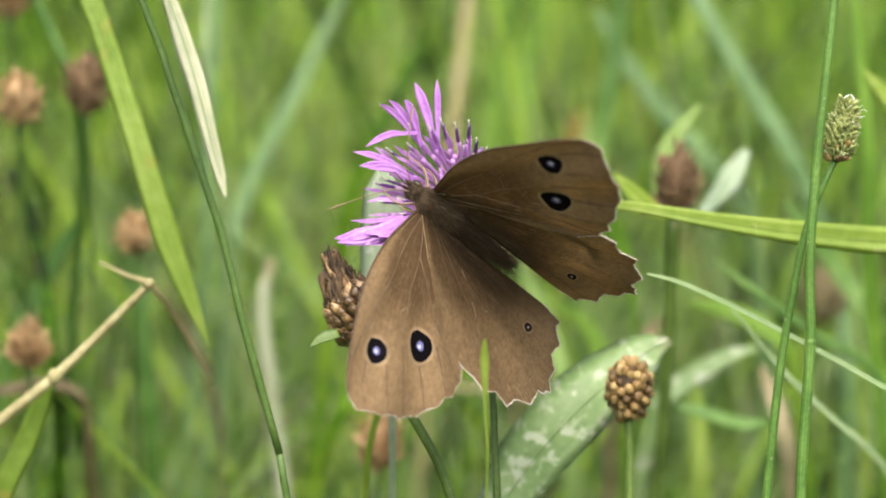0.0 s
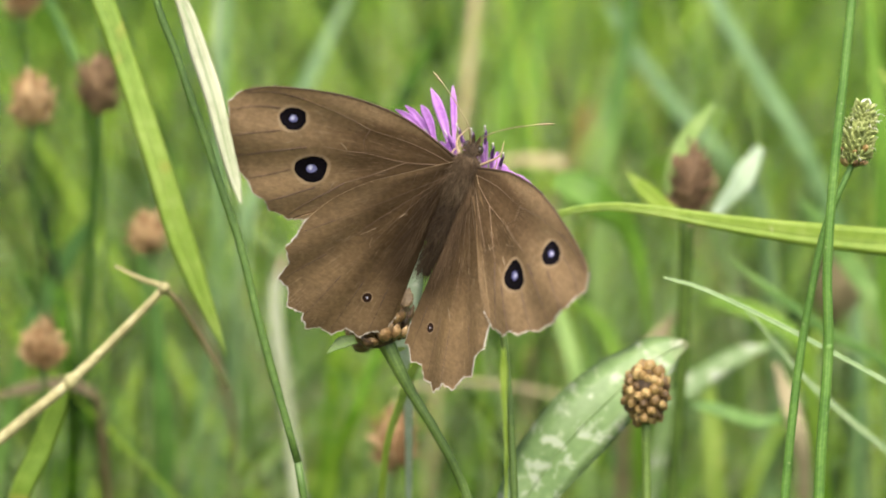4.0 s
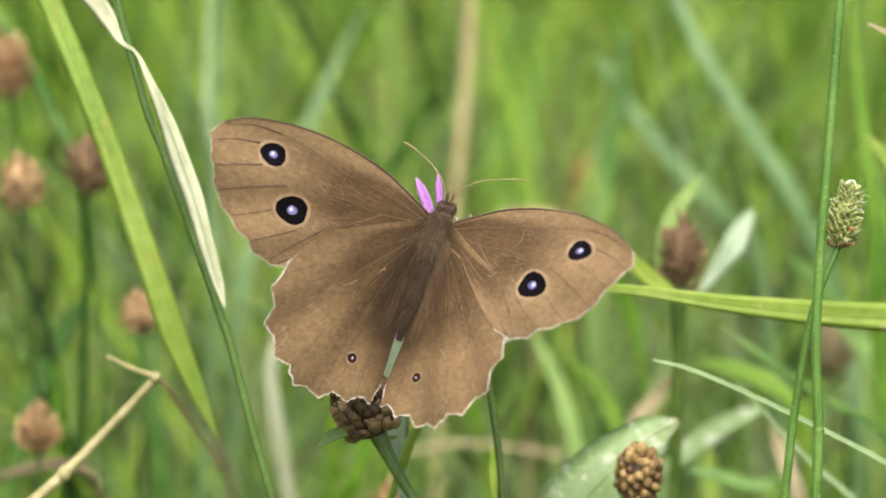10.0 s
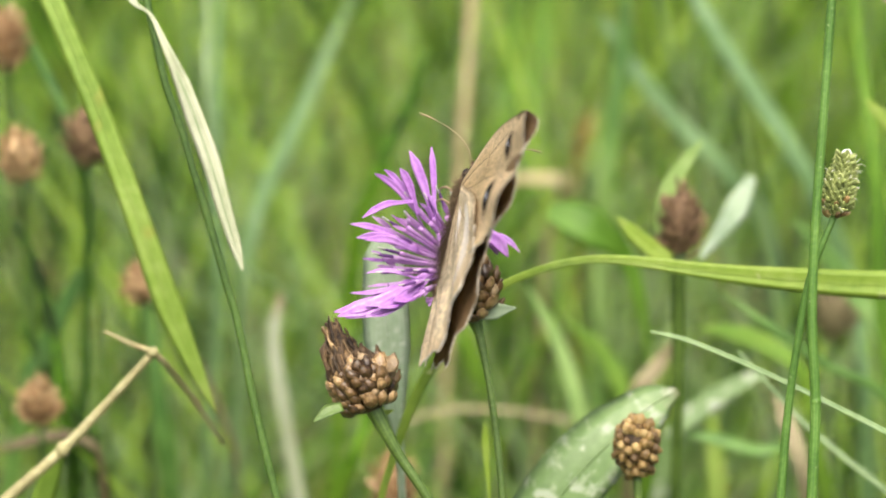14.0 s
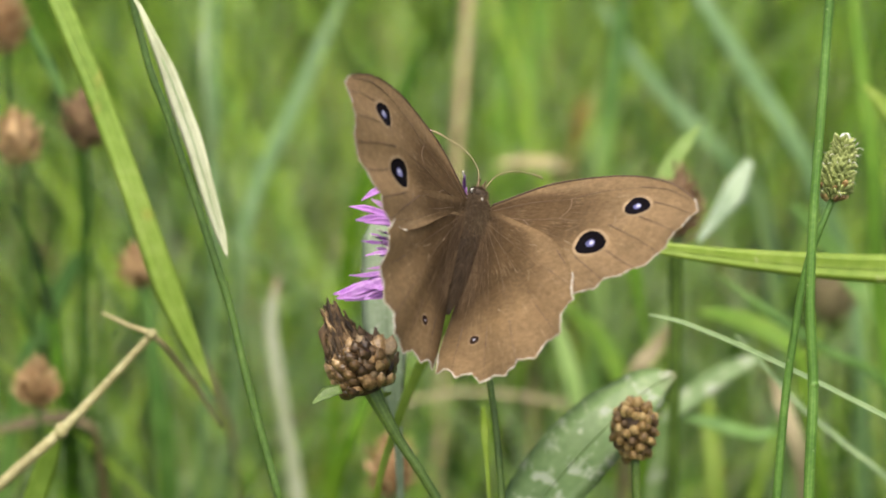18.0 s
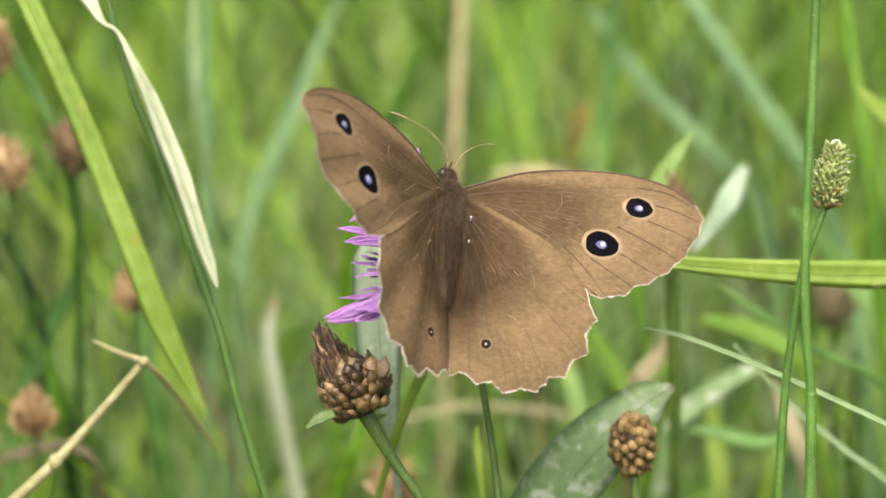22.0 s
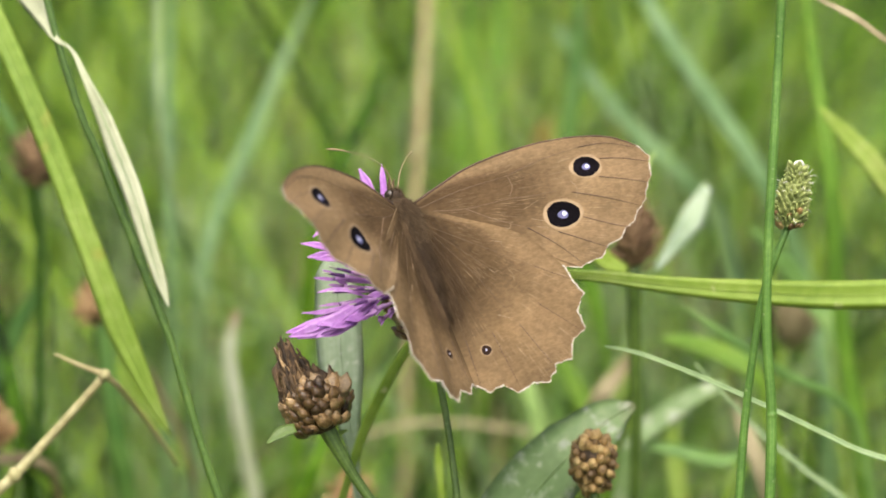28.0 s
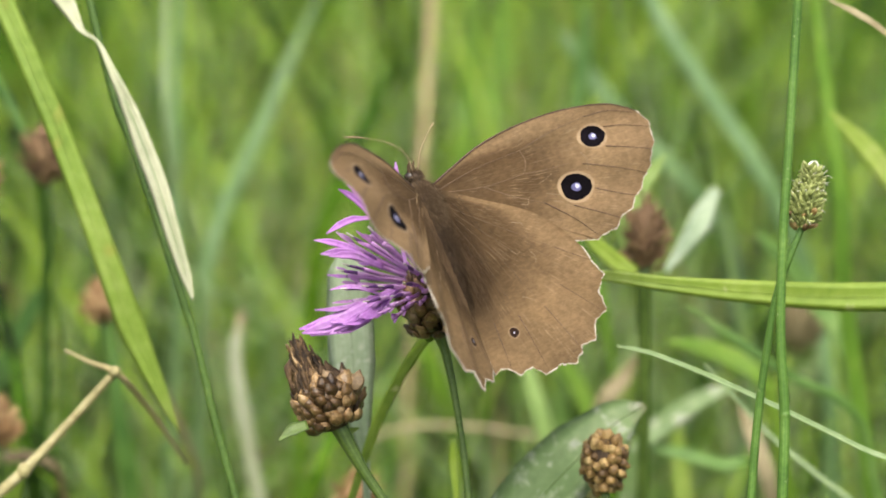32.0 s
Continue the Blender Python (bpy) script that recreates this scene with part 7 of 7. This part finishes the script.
    (29.3, pose(0.00120, 0.00000, -0.00025, 6.19, -38.48, -9.89)),
    (29.5, pose(0.00120, 0.00000, -0.00025, 31.63, -82.86, -31.83)),
    (29.6, pose(0.00120, 0.00000, -0.00025, 31.63, -82.86, -31.83)),
    (30.0, pose(0.00120, 0.00000, -0.00025, 50.55, -84.45, -50.68)),
    (30.1, pose(0.00120, 0.00000, -0.00025, 50.55, -84.45, -50.68)),
    (30.3, pose(0.00120, 0.00000, -0.00025, 5.21, -27.06, -2.76)),
    (30.5, pose(0.00120, 0.00000, -0.00025, 5.21, -27.06, -2.76)),
    (31.0, pose(0.00120, 0.00000, -0.00025, 2.91, -30.81, -3.49)),
    (31.5, pose(0.00120, 0.00000, -0.00025, 4.74, -32.45, -2.67)),
    (32.0, pose(0.00120, 0.00000, -0.00025, 4.26, -29.25, -2.85)),
    ])
    walk(WINGS[2], [
    (0.0, pose(-0.00120, 0.00000, 0.00000, -6.53, 46.11, -9.02)),
    (0.5, pose(-0.00120, 0.00000, 0.00000, -5.20, 45.15, -7.31)),
    (1.0, pose(-0.00120, 0.00000, 0.00000, -4.73, 45.73, -6.60)),
    (1.1, pose(-0.00120, 0.00000, 0.00000, -4.73, 45.73, -6.60)),
    (1.2, pose(-0.00120, 0.00000, 0.00000, 0.00, 87.14, 0.00)),
    (1.4, pose(-0.00120, 0.00000, 0.00000, 0.00, 81.14, 0.00)),
    (1.5, pose(-0.00120, 0.00000, 0.00000, 0.00, 81.14, 0.00)),
    (1.8, pose(-0.00120, 0.00000, 0.00000, 0.00, 81.14, 0.00)),
    (2.0, pose(-0.00120, 0.00000, 0.00000, -8.66, 47.96, -11.59)),
    (2.5, pose(-0.00120, 0.00000, 0.00000, -3.62, 42.52, -5.35)),
    (4.5, pose(-0.00120, 0.00000, 0.00000, -4.05, 35.93, -6.88)),
    (5.0, pose(-0.00120, 0.00000, 0.00000, -3.03, 40.71, -4.64)),
    (5.5, pose(-0.00120, 0.00000, 0.00000, -4.14, 50.66, -5.34)),
    (6.0, pose(-0.00120, 0.00000, 0.00000, -1.05, 37.89, -1.71)),
    (6.5, pose(-0.00120, 0.00000, 0.00000, -0.65, 39.09, -1.03)),
    (7.0, pose(-0.00120, 0.00000, 0.00000, -1.30, 43.43, -1.89)),
    (7.5, pose(-0.00120, 0.00000, 0.00000, -0.99, 36.32, -1.68)),
    (8.0, pose(-0.00120, 0.00000, 0.00000, -2.95, 47.31, -4.02)),
    (8.5, pose(-0.00120, 0.00000, 0.00000, -2.90, 48.17, -3.88)),
    (9.0, pose(-0.00120, 0.00000, 0.00000, -2.56, 47.96, -3.45)),
    (9.5, pose(-0.00120, 0.00000, 0.00000, -0.89, 34.75, -1.56)),
    (10.0, pose(-0.00120, 0.00000, 0.00000, -0.95, 37.03, -1.57)),
    (10.5, pose(-0.00120, 0.00000, 0.00000, -0.97, 36.52, -1.63)),
    (11.0, pose(-0.00120, 0.00000, 0.00000, -0.37, 45.71, -0.51)),
    (11.5, pose(-0.00120, 0.00000, 0.00000, -0.27, 46.24, -0.37)),
    (12.0, pose(-0.00120, 0.00000, 0.00000, -0.63, 43.01, -0.92)),
    (12.5, pose(-0.00120, 0.00000, 0.00000, -0.57, 43.49, -0.83)),
    (13.0, pose(-0.00120, 0.00000, 0.00000, 0.00, 50.43, 0.00)),
    (13.3, pose(-0.00120, 0.00000, 0.00000, 0.00, 70.68, 0.00)),
    (13.5, pose(-0.00120, 0.00000, 0.00000, 0.00, 89.52, 0.00)),
    (15.5, pose(-0.00120, 0.00000, 0.00000, 180.00, 88.87, 180.00)),
    (16.0, pose(-0.00120, 0.00000, 0.00000, 180.00, 89.16, 180.00)),
    (16.5, pose(-0.00120, 0.00000, 0.00000, 180.00, 88.85, 180.00)),
    (17.0, pose(-0.00120, 0.00000, 0.00000, 180.00, 88.91, 180.00)),
    (17.2, pose(-0.00120, 0.00000, 0.00000, 180.00, 88.91, 180.00)),
    (17.4, pose(-0.00120, 0.00000, 0.00000, 0.00, 43.36, 0.00)),
    (17.5, pose(-0.00120, 0.00000, 0.00000, -1.89, 44.57, -2.70)),
    (18.0, pose(-0.00120, 0.00000, 0.00000, -1.41, 43.18, -2.07)),
    (18.5, pose(-0.00120, 0.00000, 0.00000, -1.91, 44.56, -2.71)),
    (19.0, pose(-0.00120, 0.00000, 0.00000, -2.14, 42.22, -3.18)),
    (19.5, pose(-0.00120, 0.00000, 0.00000, -2.19, 55.41, -2.65)),
    (20.0, pose(-0.00120, 0.00000, 0.00000, -2.41, 54.46, -2.96)),
    (20.5, pose(-0.00120, 0.00000, 0.00000, -0.87, 35.96, -1.48)),
    (21.0, pose(-0.00120, 0.00000, 0.00000, -0.84, 41.76, -1.26)),
    (21.5, pose(-0.00120, 0.00000, 0.00000, -0.09, 55.61, -0.11)),
    (22.0, pose(-0.00120, 0.00000, 0.00000, 0.28, 25.53, 0.66)),
    (22.5, pose(-0.00120, 0.00000, 0.00000, -0.12, 26.60, -0.27)),
    (23.0, pose(-0.00120, 0.00000, 0.00000, -0.02, 26.66, -0.04)),
    (23.5, pose(-0.00120, 0.00000, 0.00000, 0.03, 27.31, 0.07)),
    (24.0, pose(-0.00120, 0.00000, 0.00000, -0.12, 28.71, -0.24)),
    (24.5, pose(-0.00120, 0.00000, 0.00000, -0.20, 28.27, -0.42)),
    (26.5, pose(-0.00120, 0.00000, 0.00000, 0.14, 14.68, 0.57)),
    (27.0, pose(-0.00120, 0.00000, 0.00000, 0.21, 12.73, 0.96)),
    (27.5, pose(-0.00120, 0.00000, 0.00000, 0.29, 17.49, 0.95)),
    (28.0, pose(-0.00120, 0.00000, 0.00000, 0.41, 18.59, 1.29)),
    (28.5, pose(-0.00120, 0.00000, 0.00000, -0.46, 18.86, -1.43)),
    (29.0, pose(-0.00120, 0.00000, 0.00000, -0.61, 24.11, -1.48)),
    (29.3, pose(-0.00120, 0.00000, 0.00000, 0.00, 23.83, 0.00)),
    (29.5, pose(-0.00120, 0.00000, 0.00000, -18.08, 77.30, -18.50)),
    (29.6, pose(-0.00120, 0.00000, 0.00000, -18.08, 77.30, -18.50)),
    (30.0, pose(-0.00120, 0.00000, 0.00000, -19.83, 78.35, -20.21)),
    (30.1, pose(-0.00120, 0.00000, 0.00000, -19.83, 78.35, -20.21)),
    (30.3, pose(-0.00120, 0.00000, 0.00000, -0.92, 37.65, -1.50)),
    (30.5, pose(-0.00120, 0.00000, 0.00000, -0.92, 37.65, -1.50)),
    (31.0, pose(-0.00120, 0.00000, 0.00000, -0.22, 31.31, -0.42)),
    (31.5, pose(-0.00120, 0.00000, 0.00000, -0.52, 28.59, -1.08)),
    (32.0, pose(-0.00120, 0.00000, 0.00000, -0.38, 30.61, -0.75)),
    ])
    walk(WINGS[3], [
    (0.0, pose(0.00120, 0.00000, 0.00000, -9.36, -57.37, 11.07)),
    (0.5, pose(0.00120, 0.00000, 0.00000, -10.52, -58.61, 12.27)),
    (1.0, pose(0.00120, 0.00000, 0.00000, -10.51, -58.75, 12.25)),
    (1.1, pose(0.00120, 0.00000, 0.00000, -10.51, -58.75, 12.25)),
    (1.2, pose(0.00120, 0.00000, 0.00000, 0.00, -77.14, 0.00)),
    (1.4, pose(0.00120, 0.00000, 0.00000, 0.00, -56.97, 0.00)),
    (1.5, pose(0.00120, 0.00000, 0.00000, 0.00, -56.97, 0.00)),
    (1.8, pose(0.00120, 0.00000, 0.00000, 0.00, -56.97, 0.00)),
    (2.0, pose(0.00120, 0.00000, 0.00000, -8.40, -44.34, 11.93)),
    (2.5, pose(0.00120, 0.00000, 0.00000, -2.11, -41.19, 3.20)),
    (4.5, pose(0.00120, 0.00000, 0.00000, -6.62, -52.16, 8.36)),
    (5.0, pose(0.00120, 0.00000, 0.00000, -8.16, -47.69, 10.97)),
    (5.5, pose(0.00120, 0.00000, 0.00000, -10.04, -58.82, 11.69)),
    (6.0, pose(0.00120, 0.00000, 0.00000, -4.82, -39.96, 7.48)),
    (6.5, pose(0.00120, 0.00000, 0.00000, -3.42, -42.38, 5.07)),
    (7.0, pose(0.00120, 0.00000, 0.00000, -3.28, -52.45, 4.13)),
    (7.5, pose(0.00120, 0.00000, 0.00000, -3.50, -53.97, 4.32)),
    (8.0, pose(0.00120, 0.00000, 0.00000, -6.54, -57.57, 7.74)),
    (8.5, pose(0.00120, 0.00000, 0.00000, -5.46, -58.22, 6.42)),
    (9.0, pose(0.00120, 0.00000, 0.00000, -5.18, -59.19, 6.03)),
    (9.5, pose(0.00120, 0.00000, 0.00000, -3.33, -41.15, 5.05)),
    (10.0, pose(0.00120, 0.00000, 0.00000, -2.52, -38.07, 4.08)),
    (10.5, pose(0.00120, 0.00000, 0.00000, -2.53, -40.47, 3.89)),
    (11.0, pose(0.00120, 0.00000, 0.00000, -3.36, -44.90, 4.75)),
    (11.5, pose(0.00120, 0.00000, 0.00000, -3.43, -45.81, 4.78)),
    (12.0, pose(0.00120, 0.00000, 0.00000, -2.98, -39.05, 4.72)),
    (12.5, pose(0.00120, 0.00000, 0.00000, -0.80, -50.05, 1.04)),
    (13.0, pose(0.00120, 0.00000, 0.00000, 0.00, -51.52, 0.00)),
    (13.3, pose(0.00120, 0.00000, 0.00000, 0.00, -66.51, 0.00)),
    (13.5, pose(0.00120, 0.00000, 0.00000, 0.00, -86.16, 0.00)),
    (15.5, pose(0.00120, 0.00000, 0.00000, 180.00, -88.89, 180.00)),
    (16.0, pose(0.00120, 0.00000, 0.00000, 180.00, -89.06, 180.00)),
    (16.5, pose(0.00120, 0.00000, 0.00000, 180.00, -88.81, 180.00)),
    (17.0, pose(0.00120, 0.00000, 0.00000, 180.00, -88.82, 180.00)),
    (17.2, pose(0.00120, 0.00000, 0.00000, 180.00, -88.82, 180.00)),
    (17.4, pose(0.00120, 0.00000, 0.00000, 0.00, -45.42, 0.00)),
    (17.5, pose(0.00120, 0.00000, 0.00000, 0.17, -56.12, -0.21)),
    (18.0, pose(0.00120, 0.00000, 0.00000, -0.48, -57.07, 0.57)),
    (18.5, pose(0.00120, 0.00000, 0.00000, -0.12, -57.73, 0.14)),
    (19.0, pose(0.00120, 0.00000, 0.00000, -1.58, -56.18, 1.91)),
    (19.5, pose(0.00120, 0.00000, 0.00000, -3.17, -57.37, 3.76)),
    (20.0, pose(0.00120, 0.00000, 0.00000, -2.06, -58.65, 2.41)),
    (20.5, pose(0.00120, 0.00000, 0.00000, -1.02, -40.83, 1.56)),
    (21.0, pose(0.00120, 0.00000, 0.00000, -1.58, -49.82, 2.06)),
    (21.5, pose(0.00120, 0.00000, 0.00000, -2.88, -72.91, 3.01)),
    (22.0, pose(0.00120, 0.00000, 0.00000, -0.48, -32.35, 0.90)),
    (22.5, pose(0.00120, 0.00000, 0.00000, 0.68, -29.78, -1.37)),
    (23.0, pose(0.00120, 0.00000, 0.00000, 0.71, -30.32, -1.41)),
    (23.5, pose(0.00120, 0.00000, 0.00000, 0.57, -29.61, -1.15)),
    (24.0, pose(0.00120, 0.00000, 0.00000, 0.72, -31.76, -1.37)),
    (24.5, pose(0.00120, 0.00000, 0.00000, 0.68, -34.58, -1.20)),
    (26.5, pose(0.00120, 0.00000, 0.00000, 1.41, -29.56, -2.86)),
    (27.0, pose(0.00120, 0.00000, 0.00000, 1.60, -32.43, -2.98)),
    (27.5, pose(0.00120, 0.00000, 0.00000, 2.87, -46.98, -3.92)),
    (28.0, pose(0.00120, 0.00000, 0.00000, 2.91, -45.94, -4.04)),
    (28.5, pose(0.00120, 0.00000, 0.00000, 2.96, -60.17, -3.41)),
    (29.0, pose(0.00120, 0.00000, 0.00000, -0.90, -43.42, 1.31)),
    (29.3, pose(0.00120, 0.00000, 0.00000, 0.00, -36.03, 0.00)),
    (29.5, pose(0.00120, 0.00000, 0.00000, -23.91, -80.21, 24.23)),
    (29.6, pose(0.00120, 0.00000, 0.00000, -23.91, -80.21, 24.23)),
    (30.0, pose(0.00120, 0.00000, 0.00000, -31.92, -82.47, 32.14)),
    (30.1, pose(0.00120, 0.00000, 0.00000, -31.92, -82.47, 32.14)),
    (30.3, pose(0.00120, 0.00000, 0.00000, -0.48, -28.18, 1.02)),
    (30.5, pose(0.00120, 0.00000, 0.00000, -0.48, -28.18, 1.02)),
    (31.0, pose(0.00120, 0.00000, 0.00000, 0.21, -31.63, -0.39)),
    (31.5, pose(0.00120, 0.00000, 0.00000, 0.32, -33.45, -0.57)),
    (32.0, pose(0.00120, 0.00000, 0.00000, 0.32, -30.11, -0.64)),
    ])
    walk(SWAYING, [
    (0.0, pose(-0.0191, 0.0212, 0.4369, 0, -3.94, 0)),
    (0.5, pose(-0.0191, 0.0212, 0.4369, 0, -2.42, 0)),
    (1.0, pose(-0.0191, 0.0212, 0.4369, 0, -1.77, 0)),
    (1.5, pose(-0.0191, 0.0212, 0.4369, 0, -4.28, 0)),
    (2.0, pose(-0.0191, 0.0212, 0.4369, 0, -2.66, 0)),
    (2.5, pose(-0.0191, 0.0212, 0.4369, 0, -0.34, 0)),
    (4.5, pose(-0.0191, 0.0212, 0.4369, 0, -4.50, 0)),
    (5.0, pose(-0.0191, 0.0212, 0.4369, 0, -2.40, 0)),
    (5.5, pose(-0.0191, 0.0212, 0.4369, 0, -0.56, 0)),
    (6.0, pose(-0.0191, 0.0212, 0.4369, 0, -2.72, 0)),
    (6.5, pose(-0.0191, 0.0212, 0.4369, 0, -3.07, 0)),
    (7.0, pose(-0.0191, 0.0212, 0.4369, 0, -3.01, 0)),
    (7.5, pose(-0.0191, 0.0212, 0.4369, 0, -3.61, 0)),
    (8.0, pose(-0.0191, 0.0212, 0.4369, 0, -2.06, 0)),
    (8.5, pose(-0.0191, 0.0212, 0.4369, 0, -2.26, 0)),
    (9.0, pose(-0.0191, 0.0212, 0.4369, 0, -4.54, 0)),
    (9.5, pose(-0.0191, 0.0212, 0.4369, 0, -4.73, 0)),
    (10.0, pose(-0.0191, 0.0212, 0.4369, 0, -3.14, 0)),
    (10.5, pose(-0.0191, 0.0212, 0.4369, 0, -3.95, 0)),
    (11.0, pose(-0.0191, 0.0212, 0.4369, 0, -3.59, 0)),
    (11.5, pose(-0.0191, 0.0212, 0.4369, 0, -3.04, 0)),
    (12.0, pose(-0.0191, 0.0212, 0.4369, 0, -4.03, 0)),
    (12.5, pose(-0.0191, 0.0212, 0.4369, 0, -4.60, 0)),
    (13.0, pose(-0.0191, 0.0212, 0.4369, 0, -3.82, 0)),
    (13.5, pose(-0.0191, 0.0212, 0.4369, 0, -0.68, 0)),
    (15.5, pose(-0.0191, 0.0212, 0.4369, 0, 1.65, 0)),
    (16.0, pose(-0.0191, 0.0212, 0.4369, 0, -1.83, 0)),
    (16.5, pose(-0.0191, 0.0212, 0.4369, 0, -0.65, 0)),
    (17.0, pose(-0.0191, 0.0212, 0.4369, 0, -0.30, 0)),
    (17.5, pose(-0.0191, 0.0212, 0.4369, 0, -1.61, 0)),
    (18.0, pose(-0.0191, 0.0212, 0.4369, 0, -1.37, 0)),
    (18.5, pose(-0.0191, 0.0212, 0.4369, 0, 1.52, 0)),
    (19.0, pose(-0.0191, 0.0212, 0.4369, 0, -4.08, 0)),
    (19.5, pose(-0.0191, 0.0212, 0.4369, 0, -3.43, 0)),
    (20.0, pose(-0.0191, 0.0212, 0.4369, 0, -1.99, 0)),
    (20.5, pose(-0.0191, 0.0212, 0.4369, 0, -0.37, 0)),
    (21.0, pose(-0.0191, 0.0212, 0.4369, 0, -1.34, 0)),
    (21.5, pose(-0.0191, 0.0212, 0.4369, 0, -1.15, 0)),
    (22.0, pose(-0.0191, 0.0212, 0.4369, 0, -0.88, 0)),
    (22.5, pose(-0.0191, 0.0212, 0.4369, 0, 1.06, 0)),
    (23.0, pose(-0.0191, 0.0212, 0.4369, 0, -4.36, 0)),
    (23.5, pose(-0.0191, 0.0212, 0.4369, 0, 0.73, 0)),
    (24.0, pose(-0.0191, 0.0212, 0.4369, 0, -2.41, 0)),
    (24.5, pose(-0.0191, 0.0212, 0.4369, 0, -4.29, 0)),
    (26.5, pose(-0.0191, 0.0212, 0.4369, 0, -3.64, 0)),
    (27.0, pose(-0.0191, 0.0212, 0.4369, 0, -2.26, 0)),
    (28.0, pose(-0.0191, 0.0212, 0.4369, 0, -3.23, 0)),
    (28.5, pose(-0.0191, 0.0212, 0.4369, 0, -1.02, 0)),
    (29.0, pose(-0.0191, 0.0212, 0.4369, 0, -2.16, 0)),
    (29.5, pose(-0.0191, 0.0212, 0.4369, 0, -4.44, 0)),
    (30.0, pose(-0.0191, 0.0212, 0.4369, 0, 1.19, 0)),
    (30.5, pose(-0.0191, 0.0212, 0.4369, 0, -0.38, 0)),
    (31.0, pose(-0.0191, 0.0212, 0.4369, 0, -6.64, 0)),
    (31.5, pose(-0.0191, 0.0212, 0.4369, 0, -0.82, 0)),
    (32.0, pose(-0.0191, 0.0212, 0.4369, 0, -0.75, 0)),
    ])
    walk(PALE, [
    (0.0, pose(-0.1131, 0.0300, 0.0003)),
    (0.5, pose(-0.1122, 0.0300, 0.0007)),
    (1.0, pose(-0.1116, 0.0300, 0.0007)),
    (1.5, pose(-0.1129, 0.0300, 0.0005)),
    (2.0, pose(-0.1118, 0.0300, 0.0009)),
    (2.5, pose(-0.1106, 0.0300, 0.0011)),
    (4.5, pose(-0.1139, 0.0300, 0.0006)),
    (5.0, pose(-0.1129, 0.0300, 0.0014)),
    (5.5, pose(-0.1119, 0.0300, 0.0017)),
    (6.0, pose(-0.1130, 0.0300, 0.0020)),
    (6.5, pose(-0.1131, 0.0300, 0.0016)),
    (7.0, pose(-0.1131, 0.0300, 0.0016)),
    (7.5, pose(-0.1140, 0.0300, 0.0007)),
    (8.0, pose(-0.1138, 0.0300, 0.0011)),
    (8.5, pose(-0.1138, 0.0300, 0.0008)),
    (9.0, pose(-0.1151, 0.0300, 0.0004)),
    (9.5, pose(-0.1150, 0.0300, 0.0001)),
    (10.0, pose(-0.1136, 0.0300, 0.0003)),
    (10.5, pose(-0.1138, 0.0300, 0.0006)),
    (11.0, pose(-0.1134, 0.0300, 0.0012)),
    (11.5, pose(-0.1129, 0.0300, 0.0013)),
    (12.0, pose(-0.1133, 0.0300, 0.0009)),
    (12.5, pose(-0.1136, 0.0300, 0.0010)),
    (13.0, pose(-0.1133, 0.0300, 0.0010)),
    (13.5, pose(-0.1116, 0.0300, 0.0017)),
    (15.5, pose(-0.1098, 0.0300, 0.0027)),
    (16.0, pose(-0.1118, 0.0300, 0.0019)),
    (16.5, pose(-0.1113, 0.0300, 0.0019)),
    (17.0, pose(-0.1114, 0.0300, 0.0019)),
    (17.5, pose(-0.1123, 0.0300, 0.0017)),
    (18.0, pose(-0.1123, 0.0300, 0.0018)),
    (18.5, pose(-0.1109, 0.0300, 0.0021)),
    (19.0, pose(-0.1142, 0.0300, 0.0007)),
    (19.5, pose(-0.1137, 0.0300, 0.0011)),
    (20.0, pose(-0.1127, 0.0300, 0.0014)),
    (20.5, pose(-0.1118, 0.0300, 0.0018)),
    (21.0, pose(-0.1122, 0.0300, 0.0013)),
    (21.5, pose(-0.1121, 0.0300, 0.0012)),
    (22.0, pose(-0.1119, 0.0300, 0.0013)),
    (22.5, pose(-0.1110, 0.0300, 0.0015)),
    (23.0, pose(-0.1142, 0.0300, 0.0008)),
    (23.5, pose(-0.1116, 0.0300, 0.0014)),
    (24.0, pose(-0.1135, 0.0300, 0.0012)),
    (24.5, pose(-0.1144, 0.0300, 0.0007)),
    (26.5, pose(-0.1136, 0.0300, 0.0007)),
    (27.0, pose(-0.1127, 0.0300, 0.0008)),
    (28.0, pose(-0.1132, 0.0300, 0.0007)),
    (28.5, pose(-0.1119, 0.0300, 0.0011)),
    (29.0, pose(-0.1128, 0.0300, 0.0009)),
    (29.5, pose(-0.1140, 0.0300, 0.0004)),
    (30.0, pose(-0.1109, 0.0300, 0.0016)),
    (30.5, pose(-0.1118, 0.0300, 0.0009)),
    (31.0, pose(-0.1152, 0.0300, 0.0003)),
    (31.5, pose(-0.1121, 0.0300, 0.0013)),
    (32.0, pose(-0.1121, 0.0300, 0.0009)),
    ])


motions()
